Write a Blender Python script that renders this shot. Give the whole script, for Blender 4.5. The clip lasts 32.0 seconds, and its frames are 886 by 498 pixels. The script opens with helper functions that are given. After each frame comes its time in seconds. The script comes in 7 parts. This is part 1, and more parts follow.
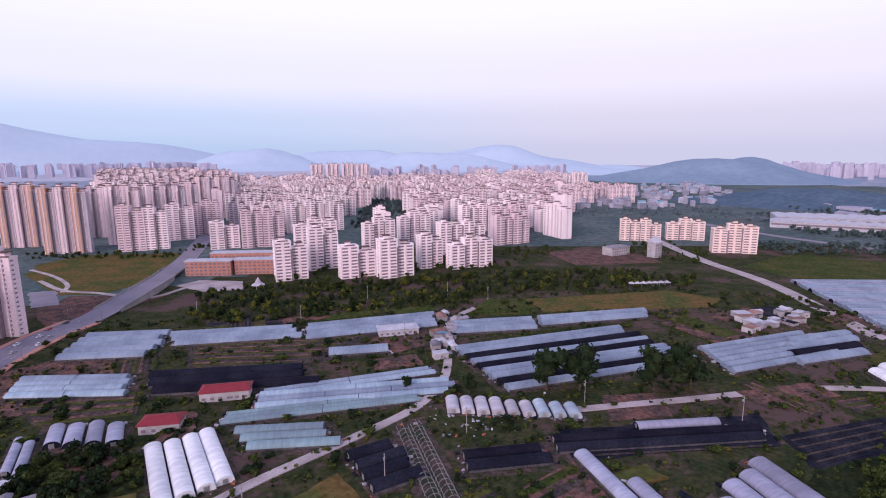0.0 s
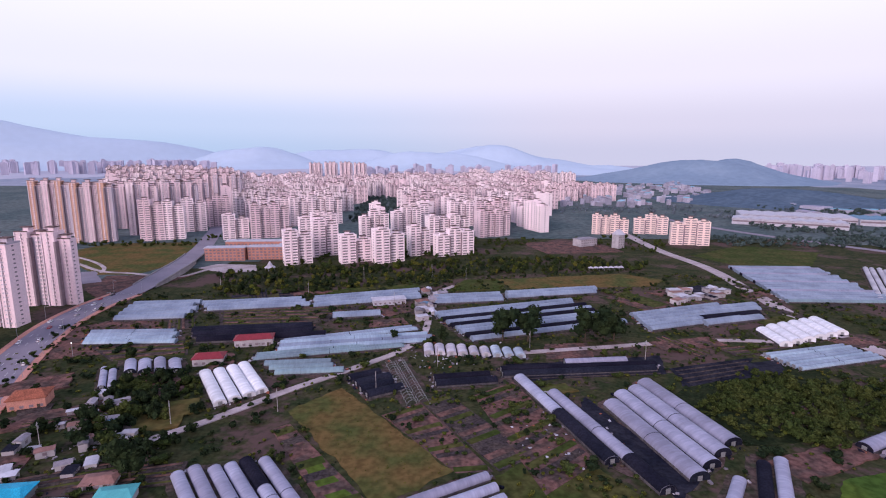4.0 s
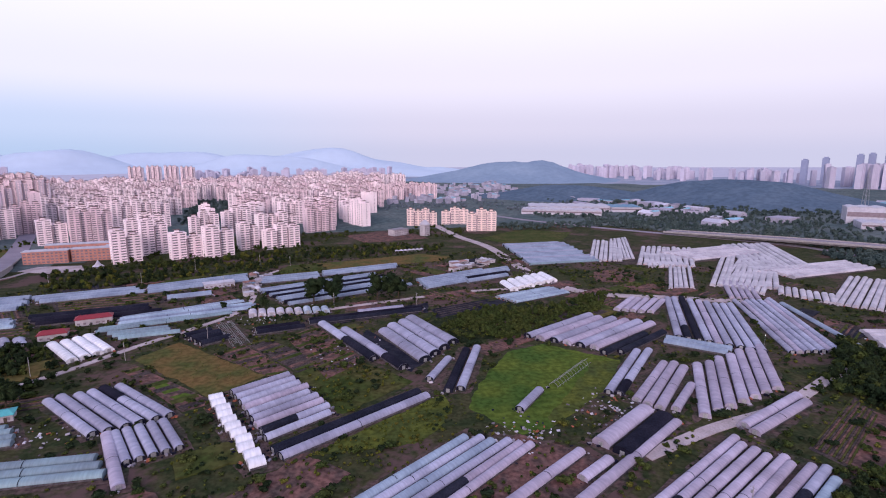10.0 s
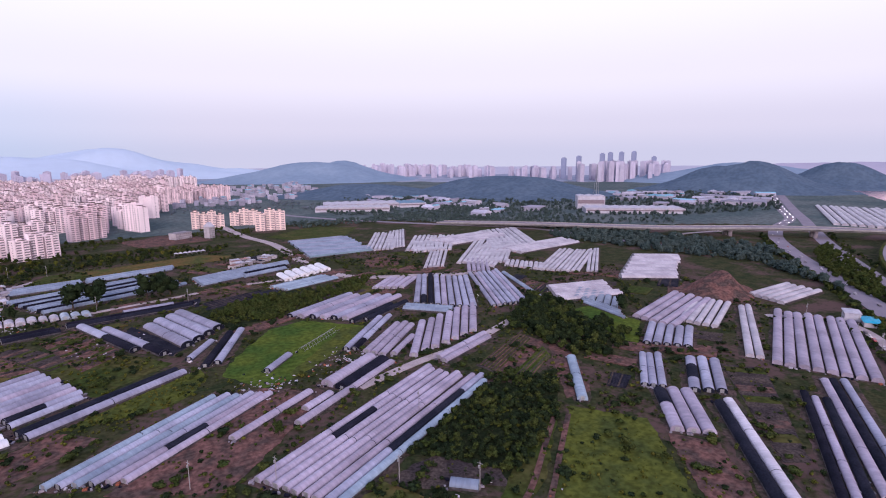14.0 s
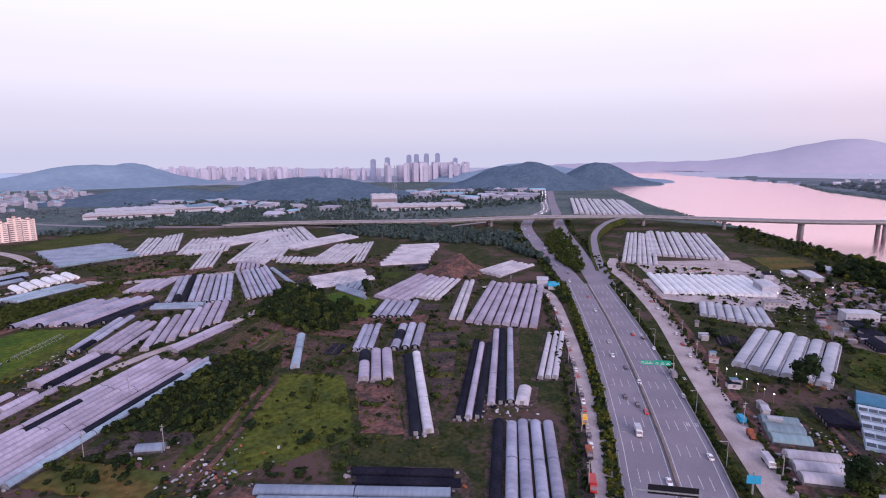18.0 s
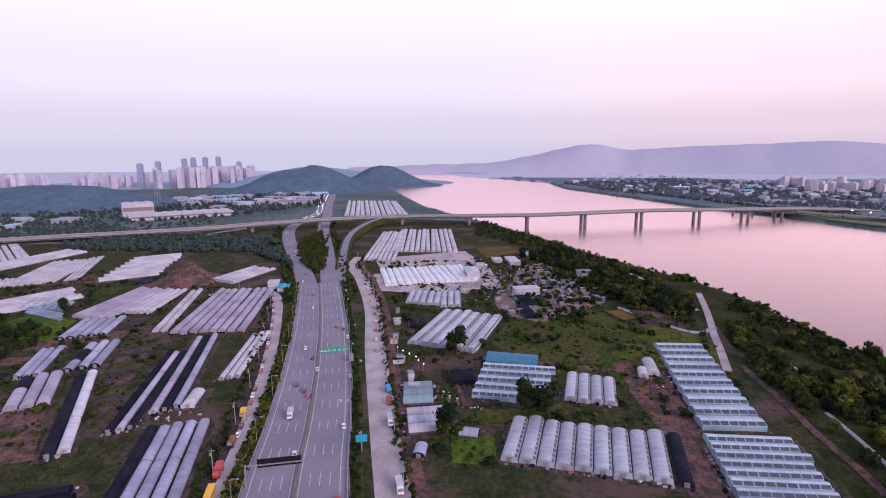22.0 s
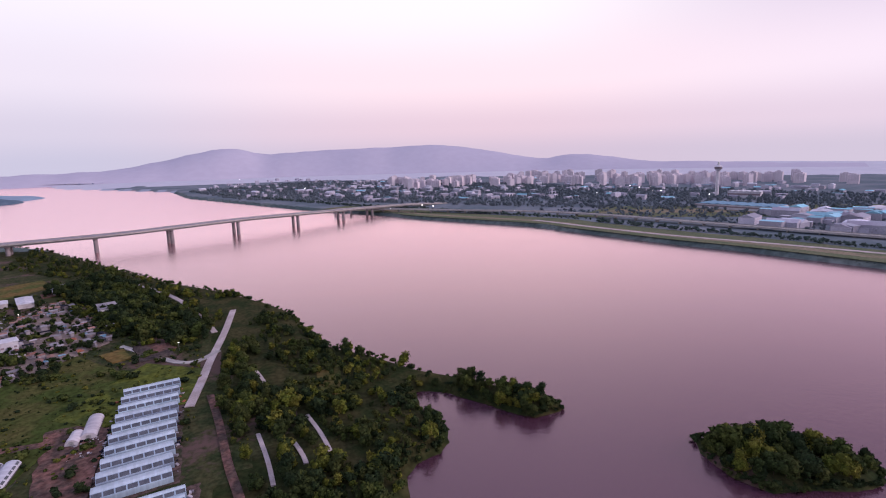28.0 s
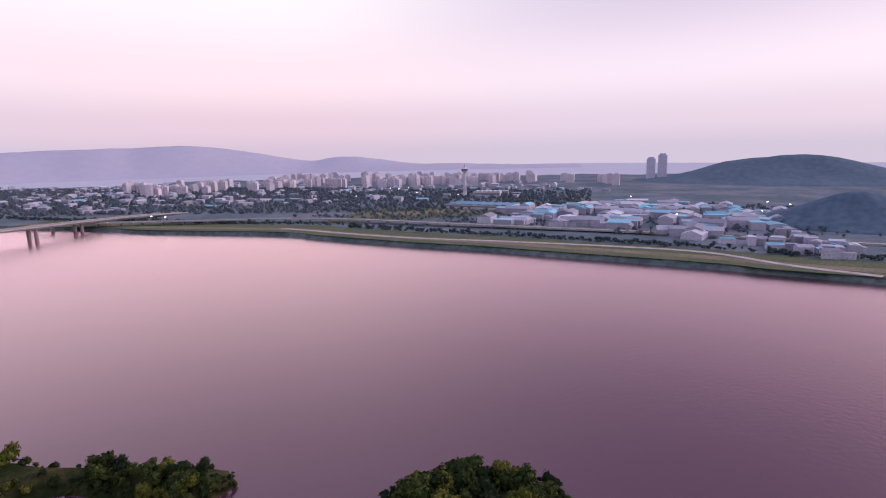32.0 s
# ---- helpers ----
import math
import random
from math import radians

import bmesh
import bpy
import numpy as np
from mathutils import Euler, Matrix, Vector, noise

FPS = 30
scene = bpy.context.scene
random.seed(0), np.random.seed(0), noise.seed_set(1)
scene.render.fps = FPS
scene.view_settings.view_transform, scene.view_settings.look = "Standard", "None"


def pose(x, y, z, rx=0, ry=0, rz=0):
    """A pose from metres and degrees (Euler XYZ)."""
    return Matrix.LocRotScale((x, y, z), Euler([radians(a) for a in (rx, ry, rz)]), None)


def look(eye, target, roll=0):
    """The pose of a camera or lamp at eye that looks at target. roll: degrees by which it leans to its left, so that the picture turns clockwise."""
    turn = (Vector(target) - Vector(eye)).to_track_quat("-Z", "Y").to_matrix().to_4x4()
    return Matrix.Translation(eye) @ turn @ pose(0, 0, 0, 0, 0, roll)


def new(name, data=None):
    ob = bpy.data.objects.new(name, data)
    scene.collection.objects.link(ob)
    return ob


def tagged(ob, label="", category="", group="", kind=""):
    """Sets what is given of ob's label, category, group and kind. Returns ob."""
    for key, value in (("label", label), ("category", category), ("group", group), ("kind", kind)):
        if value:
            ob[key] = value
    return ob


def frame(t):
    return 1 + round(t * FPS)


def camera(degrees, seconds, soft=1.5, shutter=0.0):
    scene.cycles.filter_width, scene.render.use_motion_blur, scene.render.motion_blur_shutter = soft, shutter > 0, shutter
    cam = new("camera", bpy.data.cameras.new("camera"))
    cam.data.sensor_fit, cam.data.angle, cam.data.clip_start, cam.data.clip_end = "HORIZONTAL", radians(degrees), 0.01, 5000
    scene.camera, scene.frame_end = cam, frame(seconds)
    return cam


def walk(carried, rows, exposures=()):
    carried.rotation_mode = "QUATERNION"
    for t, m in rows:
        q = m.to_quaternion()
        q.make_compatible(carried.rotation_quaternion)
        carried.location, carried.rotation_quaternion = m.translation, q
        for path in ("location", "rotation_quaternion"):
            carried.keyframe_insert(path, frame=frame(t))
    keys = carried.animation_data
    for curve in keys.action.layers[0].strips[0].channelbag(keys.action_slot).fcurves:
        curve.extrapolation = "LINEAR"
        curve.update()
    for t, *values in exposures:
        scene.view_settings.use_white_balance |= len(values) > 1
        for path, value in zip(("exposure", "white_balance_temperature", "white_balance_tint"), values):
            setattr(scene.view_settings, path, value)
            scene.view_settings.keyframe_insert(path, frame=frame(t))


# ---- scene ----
cam = camera(79.7, 32.0, soft=1.1)
PATH = [
    (0, (1.422, -0.695, 107.317), (1.399, 1.273, 106.963), -0.3),
    (0.5, (2.778, -9.555, 107.675), (2.752, -7.587, 107.32), -0.0),
    (1, (3.981, -18.405, 108.124), (3.955, -16.437, 107.769), -0.1),
    (1.5, (5.188, -27.066, 108.591), (5.164, -25.098, 108.236), 0.0),
    (2, (6.369, -35.87, 109.015), (6.35, -33.902, 108.66), -0.0),
    (2.5, (7.761, -44.879, 109.369), (7.742, -42.911, 109.013), 0.0),
    (3, (9.109, -53.996, 109.62), (9.095, -52.028, 109.265), 0.0),
    (3.5, (10.552, -63.026, 109.77), (10.544, -61.058, 109.414), 0.1),
    (5.5, (16.833, -98.528, 110.16), (16.814, -96.56, 109.802), 0.1),
    (6, (18.558, -107.283, 110.24), (18.552, -105.315, 109.884), 0.1),
    (6.5, (20.108, -116.015, 110.416), (20.131, -114.047, 110.064), -0.0),
    (7, (21.553, -124.709, 110.674), (21.621, -122.741, 110.321), -0.0),
    (7.5, (22.93, -133.405, 110.952), (23.068, -131.442, 110.597), 0.0),
    (8, (24.353, -142.255, 111.237), (24.571, -140.299, 110.883), 0.0),
    (8.5, (25.876, -150.881, 111.502), (26.176, -148.936, 111.146), 0.0),
    (9, (27.342, -159.495, 111.638), (27.733, -157.565, 111.286), 0.0),
    (9.5, (28.722, -167.95, 111.785), (29.2, -166.04, 111.434), 0.0),
    (10, (30.076, -176.371, 111.958), (30.631, -174.481, 111.61), -0.0),
    (10.5, (31.6, -185.322, 112.185), (32.229, -183.455, 111.84), -0.1),
    (11, (33.268, -194.526, 112.383), (33.972, -192.686, 112.04), -0.2),
    (11.5, (34.685, -203.368, 112.564), (35.465, -201.559, 112.219), -0.1),
    (12, (36.053, -211.844, 112.642), (36.906, -210.068, 112.295), -0.0),
    (12.5, (37.297, -220.503, 112.811), (38.227, -218.767, 112.461), -0.0),
    (13, (38.888, -229.006, 113.121), (39.899, -227.317, 112.77), -0.1),
    (13.5, (40.649, -237.317, 113.36), (41.74, -235.679, 113.009), -0.2),
    (14, (42.614, -245.821, 113.521), (43.778, -244.233, 113.171), -0.3),
    (14.5, (44.511, -254.633, 113.467), (45.741, -253.094, 113.121), -0.5),
    (16.5, (51.869, -290.269, 112.244), (53.328, -288.946, 111.898), -0.4),
    (17, (53.936, -299.224, 112.078), (55.446, -297.96, 111.73), -0.4),
    (17.5, (55.939, -308.095, 111.957), (57.502, -306.897, 111.608), -0.3),
    (18, (57.658, -316.993, 111.846), (59.27, -315.861, 111.5), -0.3),
    (18.5, (59.158, -325.836, 111.832), (60.817, -324.773, 111.49), -0.3),
    (19, (60.419, -334.912, 111.881), (62.123, -333.922, 111.542), -0.3),
    (19.5, (61.744, -343.866, 111.94), (63.49, -342.951, 111.601), -0.3),
    (20, (62.868, -352.547, 111.971), (64.652, -351.708, 111.632), -0.3),
    (20.5, (64.196, -360.795, 112.012), (66.017, -360.043, 111.673), -0.2),
    (21, (66.179, -369.264, 112.229), (68.032, -368.594, 111.89), -0.3),
    (21.5, (68.188, -378.22, 112.514), (70.071, -377.635, 112.176), -0.3),
    (22, (70.648, -387.338, 112.743), (72.557, -386.849, 112.404), -0.4),
    (22.5, (73.515, -396.337, 112.979), (75.447, -395.945, 112.641), -0.5),
    (23, (76.584, -405.387, 113.236), (78.533, -405.094, 112.899), -0.6),
    (23.5, (79.342, -414.546, 113.52), (81.303, -414.348, 113.182), -0.6),
    (24, (81.672, -423.566, 113.807), (83.64, -423.471, 113.464), -0.7),
    (24.5, (83.577, -432.494, 114.093), (85.547, -432.495, 113.747), -0.8),
    (25, (85.106, -441.421, 114.29), (87.074, -441.523, 113.945), -1.0),
    (25.5, (86.601, -450.522, 114.561), (88.559, -450.744, 114.221), -1.2),
    (27.5, (93.514, -488.435, 117.255), (95.387, -489.047, 116.913), -1.3),
    (28, (95.701, -497.324, 117.444), (97.54, -498.03, 117.098), -1.4),
    (28.5, (97.861, -505.839, 117.5), (99.661, -506.639, 117.152), -1.3),
    (29, (99.968, -514.112, 117.572), (101.722, -515.007, 117.221), -1.3),
    (29.5, (101.772, -522.273, 117.668), (103.477, -523.256, 117.315), -1.3),
    (30, (103.902, -530.588, 117.746), (105.555, -531.657, 117.392), -1.3),
    (30.5, (106.236, -539.12, 117.685), (107.834, -540.269, 117.332), -1.2),
    (31, (108.835, -548.081, 117.579), (110.372, -549.31, 117.224), -1.3),
    (31.5, (111.49, -557.095, 117.526), (112.961, -558.402, 117.169), -1.3),
    (32, (113.774, -566.081, 117.453), (115.175, -567.463, 117.097), -1.2),
]
walk(cam, [(t, look(eye, target, roll)) for t, eye, target, roll in PATH],
     exposures=[(0, 0.12, 5880, 17), (16, 0.14, 5900, 17), (24, 0.10, 6060, 18), (32, 0.05, 6180, 19)])

# ---- world, sun and exposure ----
world = bpy.data.worlds.new("hazy_dusk")
scene.world = world
world.use_nodes = True
wn, wl = world.node_tree.nodes, world.node_tree.links
wn.clear()


def ramp(nodes, stops, smooth=True):
    node = nodes.new("ShaderNodeValToRGB")
    node.color_ramp.interpolation = "EASE" if smooth else "LINEAR"
    els = node.color_ramp.elements
    while len(els) < len(stops):
        els.new(0.5)
    for el, (at, col) in zip(els, stops):
        el.position, el.color = at, (*col, 1)
    return node


w_co = wn.new("ShaderNodeTexCoord")
w_sep = wn.new("ShaderNodeSeparateXYZ")
wl.new(w_co.outputs["Generated"], w_sep.inputs[0])
# height over the horizon: lavender haze, paler above
cool = ramp(wn, ((0.0, (0.58, 0.56, 0.65)), (0.05, (0.67, 0.62, 0.69)), (0.13, (0.82, 0.75, 0.79)), (0.26, (0.92, 0.87, 0.88)), (0.55, (0.66, 0.66, 0.80)), (1.0, (0.46, 0.50, 0.77))))
warm = ramp(wn, ((0.0, (0.64, 0.53, 0.60)), (0.05, (0.78, 0.60, 0.64)), (0.13, (0.97, 0.77, 0.77)), (0.26, (1.0, 0.92, 0.89)), (0.55, (0.66, 0.63, 0.75)), (1.0, (0.45, 0.50, 0.75))))
for r in (cool, warm):
    wl.new(w_sep.outputs["Z"], r.inputs[0])
# the evening glow lies to the south-east, the blue side to the north-west
glow = wn.new("ShaderNodeVectorMath")
glow.operation = "DOT_PRODUCT"
glow.inputs[1].default_value = (0.84, -0.54, 0.0)
wl.new(w_co.outputs["Generated"], glow.inputs[0])
glow_f = wn.new("ShaderNodeMapRange")
glow_f.interpolation_type = "SMOOTHSTEP"
glow_f.inputs[1].default_value, glow_f.inputs[2].default_value = 0.67, 1.02
wl.new(glow.outputs["Value"], glow_f.inputs[0])
w_mix = wn.new("ShaderNodeMix")
w_mix.data_type = "RGBA"
wl.new(glow_f.outputs[0], w_mix.inputs[0])
wl.new(cool.outputs[0], w_mix.inputs[6])
wl.new(warm.outputs[0], w_mix.inputs[7])
# the south is dimmer higher up
dim = ramp(wn, ((0.0, (0.62, 0.55, 0.62)), (0.05, (0.74, 0.62, 0.68)), (0.13, (0.88, 0.76, 0.80)), (0.26, (0.66, 0.57, 0.66)), (0.5, (0.26, 0.23, 0.36)), (1.0, (0.36, 0.40, 0.62))))
wl.new(w_sep.outputs["Z"], dim.inputs[0])
south = wn.new("ShaderNodeMapRange")
south.interpolation_type = "SMOOTHSTEP"
south.inputs[1].default_value, south.inputs[2].default_value = -0.45, -0.95
wl.new(w_sep.outputs["Y"], south.inputs[0])
w_mix_s = wn.new("ShaderNodeMix")
w_mix_s.data_type = "RGBA"
wl.new(south.outputs[0], w_mix_s.inputs[0])
wl.new(w_mix.outputs[2], w_mix_s.inputs[6])
wl.new(dim.outputs[0], w_mix_s.inputs[7])
# and thicker blue haze low in the north-west
blue = ramp(wn, ((0.0, (0.45, 0.56, 0.70)), (0.05, (0.54, 0.62, 0.75)), (0.13, (0.80, 0.77, 0.85)), (0.26, (0.92, 0.87, 0.89)), (0.55, (0.66, 0.66, 0.80)), (1.0, (0.46, 0.50, 0.77))))
wl.new(w_sep.outputs["Z"], blue.inputs[0])
west = wn.new("ShaderNodeVectorMath")
west.operation = "DOT_PRODUCT"
west.inputs[1].default_value = (-0.72, 0.69, 0.0)
wl.new(w_co.outputs["Generated"], west.inputs[0])
west_f = wn.new("ShaderNodeMapRange")
west_f.interpolation_type = "SMOOTHSTEP"
west_f.inputs[1].default_value, west_f.inputs[2].default_value = 0.45, 1.0
wl.new(west.outputs["Value"], west_f.inputs[0])
w_mix_b = wn.new("ShaderNodeMix")
w_mix_b.data_type = "RGBA"
wl.new(west_f.outputs[0], w_mix_b.inputs[0])
wl.new(w_mix_s.outputs[2], w_mix_b.inputs[6])
wl.new(blue.outputs[0], w_mix_b.inputs[7])
haze_bg = wn.new("ShaderNodeBackground")
haze_bg.inputs[1].default_value = 1.02
wl.new(w_mix_b.outputs[2], haze_bg.inputs[0])
sky = wn.new("ShaderNodeTexSky")
sky.sky_type, sky.sun_disc = "NISHITA", False
sky.sun_elevation, sky.sun_rotation = radians(22), radians(202)
sky.dust_density = 4
sky_bg = wn.new("ShaderNodeBackground")
sky_bg.inputs[1].default_value = 0.006
wl.new(sky.outputs[0], sky_bg.inputs[0])
w_add = wn.new("ShaderNodeAddShader")
w_out = wn.new("ShaderNodeOutputWorld")
wl.new(haze_bg.outputs[0], w_add.inputs[0])
wl.new(sky_bg.outputs[0], w_add.inputs[1])
wl.new(w_add.outputs[0], w_out.inputs[0])

sun = new("sun", bpy.data.lights.new("sun", "SUN"))
sun.data.energy, sun.data.angle, sun.data.color = 2.65, radians(30), (1.0, 0.80, 0.74)
sun.matrix_world = look((0, 0, 300), (45, 89, 260))


# ---- materials ----
def material(name, base, rough=0.8, vary=0.25, scale=0.25, second=None, bump=0.15, fine=3.0, metal=0.0, spread=0.0, coat=0.0, shine=0.12, island=0.0):
    """base colour with stains (scale, per metre), grain (fine) and a second tone; spread varies from object to object"""
    m = bpy.data.materials.new(name)
    m.use_nodes = True
    n, l = m.node_tree.nodes, m.node_tree.links
    b = n["Principled BSDF"]
    b.inputs["Roughness"].default_value, b.inputs["Metallic"].default_value = rough, metal
    b.inputs["Specular IOR Level"].default_value = shine
    if coat:
        b.inputs["Coat Weight"].default_value = coat
    co = n.new("ShaderNodeNewGeometry")
    big, small = n.new("ShaderNodeTexNoise"), n.new("ShaderNodeTexNoise")
    big.inputs["Scale"].default_value, big.inputs["Detail"].default_value = scale, 5
    small.inputs["Scale"].default_value, small.inputs["Detail"].default_value = fine, 3
    for t in (big, small):
        l.new(co.outputs["Position"], t.inputs["Vector"])
    second = second or tuple(c * (1 - vary) for c in base)
    r = ramp(n, ((0.36, base), (0.66, second)))
    l.new(big.outputs["Fac"], r.inputs[0])
    mul = n.new("ShaderNodeMix")
    mul.data_type, mul.blend_type = "RGBA", "MULTIPLY"
    mul.inputs[0].default_value = 1.0
    g = ramp(n, ((0.3, (1 - vary,) * 3), (0.7, (1 + vary,) * 3)))
    l.new(small.outputs["Fac"], g.inputs[0])
    l.new(r.outputs[0], mul.inputs[6])
    l.new(g.outputs[0], mul.inputs[7])
    last = mul.outputs[2]
    if island:
        grain = n.new("ShaderNodeMapRange")
        grain.inputs[3].default_value, grain.inputs[4].default_value = 1 - island, 1 + island
        l.new(co.outputs["Random Per Island"], grain.inputs[0])
        each = n.new("ShaderNodeHueSaturation")
        l.new(grain.outputs[0], each.inputs["Value"])
        l.new(last, each.inputs["Color"])
        last = each.outputs[0]
    if spread:
        info = n.new("ShaderNodeObjectInfo")
        hsv = n.new("ShaderNodeHueSaturation")
        mr = n.new("ShaderNodeMapRange")
        mr.inputs[3].default_value, mr.inputs[4].default_value = 1 - spread, 1 + spread
        l.new(info.outputs["Random"], mr.inputs[0])
        l.new(mr.outputs[0], hsv.inputs["Value"])
        mh = n.new("ShaderNodeMapRange")
        mh.inputs[3].default_value, mh.inputs[4].default_value = 0.5 + spread * 0.07, 0.5 - spread * 0.07
        l.new(info.outputs["Random"], mh.inputs[0])
        l.new(mh.outputs[0], hsv.inputs["Hue"])
        l.new(last, hsv.inputs["Color"])
        last = hsv.outputs[0]
    l.new(last, b.inputs["Base Color"])
    if bump:
        bp = n.new("ShaderNodeBump")
        bp.inputs["Strength"].default_value, bp.inputs["Distance"].default_value = bump, 0.25
        l.new(small.outputs["Fac"], bp.inputs["Height"])
        l.new(bp.outputs[0], b.inputs["Normal"])
    return m


def film(name, clean, worn, rough, spread):
    """plastic film: faint streaks across the hoops, worn patches, each tunnel a little different"""
    m = material(name, clean, rough, 0.05, 0.06, worn, 0.04, 0.5, spread=spread, shine=0.2)
    n, l = m.node_tree.nodes, m.node_tree.links
    co = n.new("ShaderNodeTexCoord")
    streak, grey = n.new("ShaderNodeTexNoise"), ramp(n, ((0.35, (0.90, 0.90, 0.90)), (0.65, (1.06, 1.06, 1.06))))
    squash = n.new("ShaderNodeMapping")
    squash.inputs["Scale"].default_value = (1.1, 0.12, 0.12)
    l.new(co.outputs["Object"], squash.inputs[0])
    l.new(squash.outputs[0], streak.inputs["Vector"])
    streak.inputs["Scale"].default_value = 1.0
    l.new(streak.outputs["Fac"], grey.inputs[0])
    mul = n.new("ShaderNodeMix")
    mul.data_type, mul.blend_type = "RGBA", "MULTIPLY"
    mul.inputs[0].default_value = 1.0
    base = n["Principled BSDF"].inputs["Base Color"]
    l.new(base.links[0].from_socket, mul.inputs[6])
    l.new(grey.outputs[0], mul.inputs[7])
    l.new(mul.outputs[2], base)
    return m


def soil_and_weeds(name, weed, straw, soil):
    """rough ground: drifts of weeds, straw and bare earth at three scales"""
    m = material(name, weed, 0.95, 0.3, 0.11, straw, 0.5, 0.5, shine=0.03)
    n, l = m.node_tree.nodes, m.node_tree.links
    base = n["Principled BSDF"].inputs["Base Color"]
    co, wide, fleck, both = n.new("ShaderNodeNewGeometry"), n.new("ShaderNodeTexNoise"), n.new("ShaderNodeTexNoise"), n.new("ShaderNodeMath")
    wide.inputs["Scale"].default_value, wide.inputs["Detail"].default_value = 0.022, 4
    fleck.inputs["Scale"].default_value, fleck.inputs["Detail"].default_value = 0.3, 6
    for t in (wide, fleck):
        l.new(co.outputs["Position"], t.inputs["Vector"])
    both.operation = "MULTIPLY_ADD"
    l.new(fleck.outputs["Fac"], both.inputs[0])
    both.inputs[1].default_value = 0.35
    l.new(wide.outputs["Fac"], both.inputs[2])
    f = ramp(n, ((0.68, (0, 0, 0)), (0.82, (1, 1, 1))))
    l.new(both.outputs[0], f.inputs[0])
    mix = n.new("ShaderNodeMix")
    mix.data_type = "RGBA"
    l.new(f.outputs[0], mix.inputs[0])
    l.new(base.links[0].from_socket, mix.inputs[6])
    mix.inputs[7].default_value = (*soil, 1)
    l.new(mix.outputs[2], base)
    return m


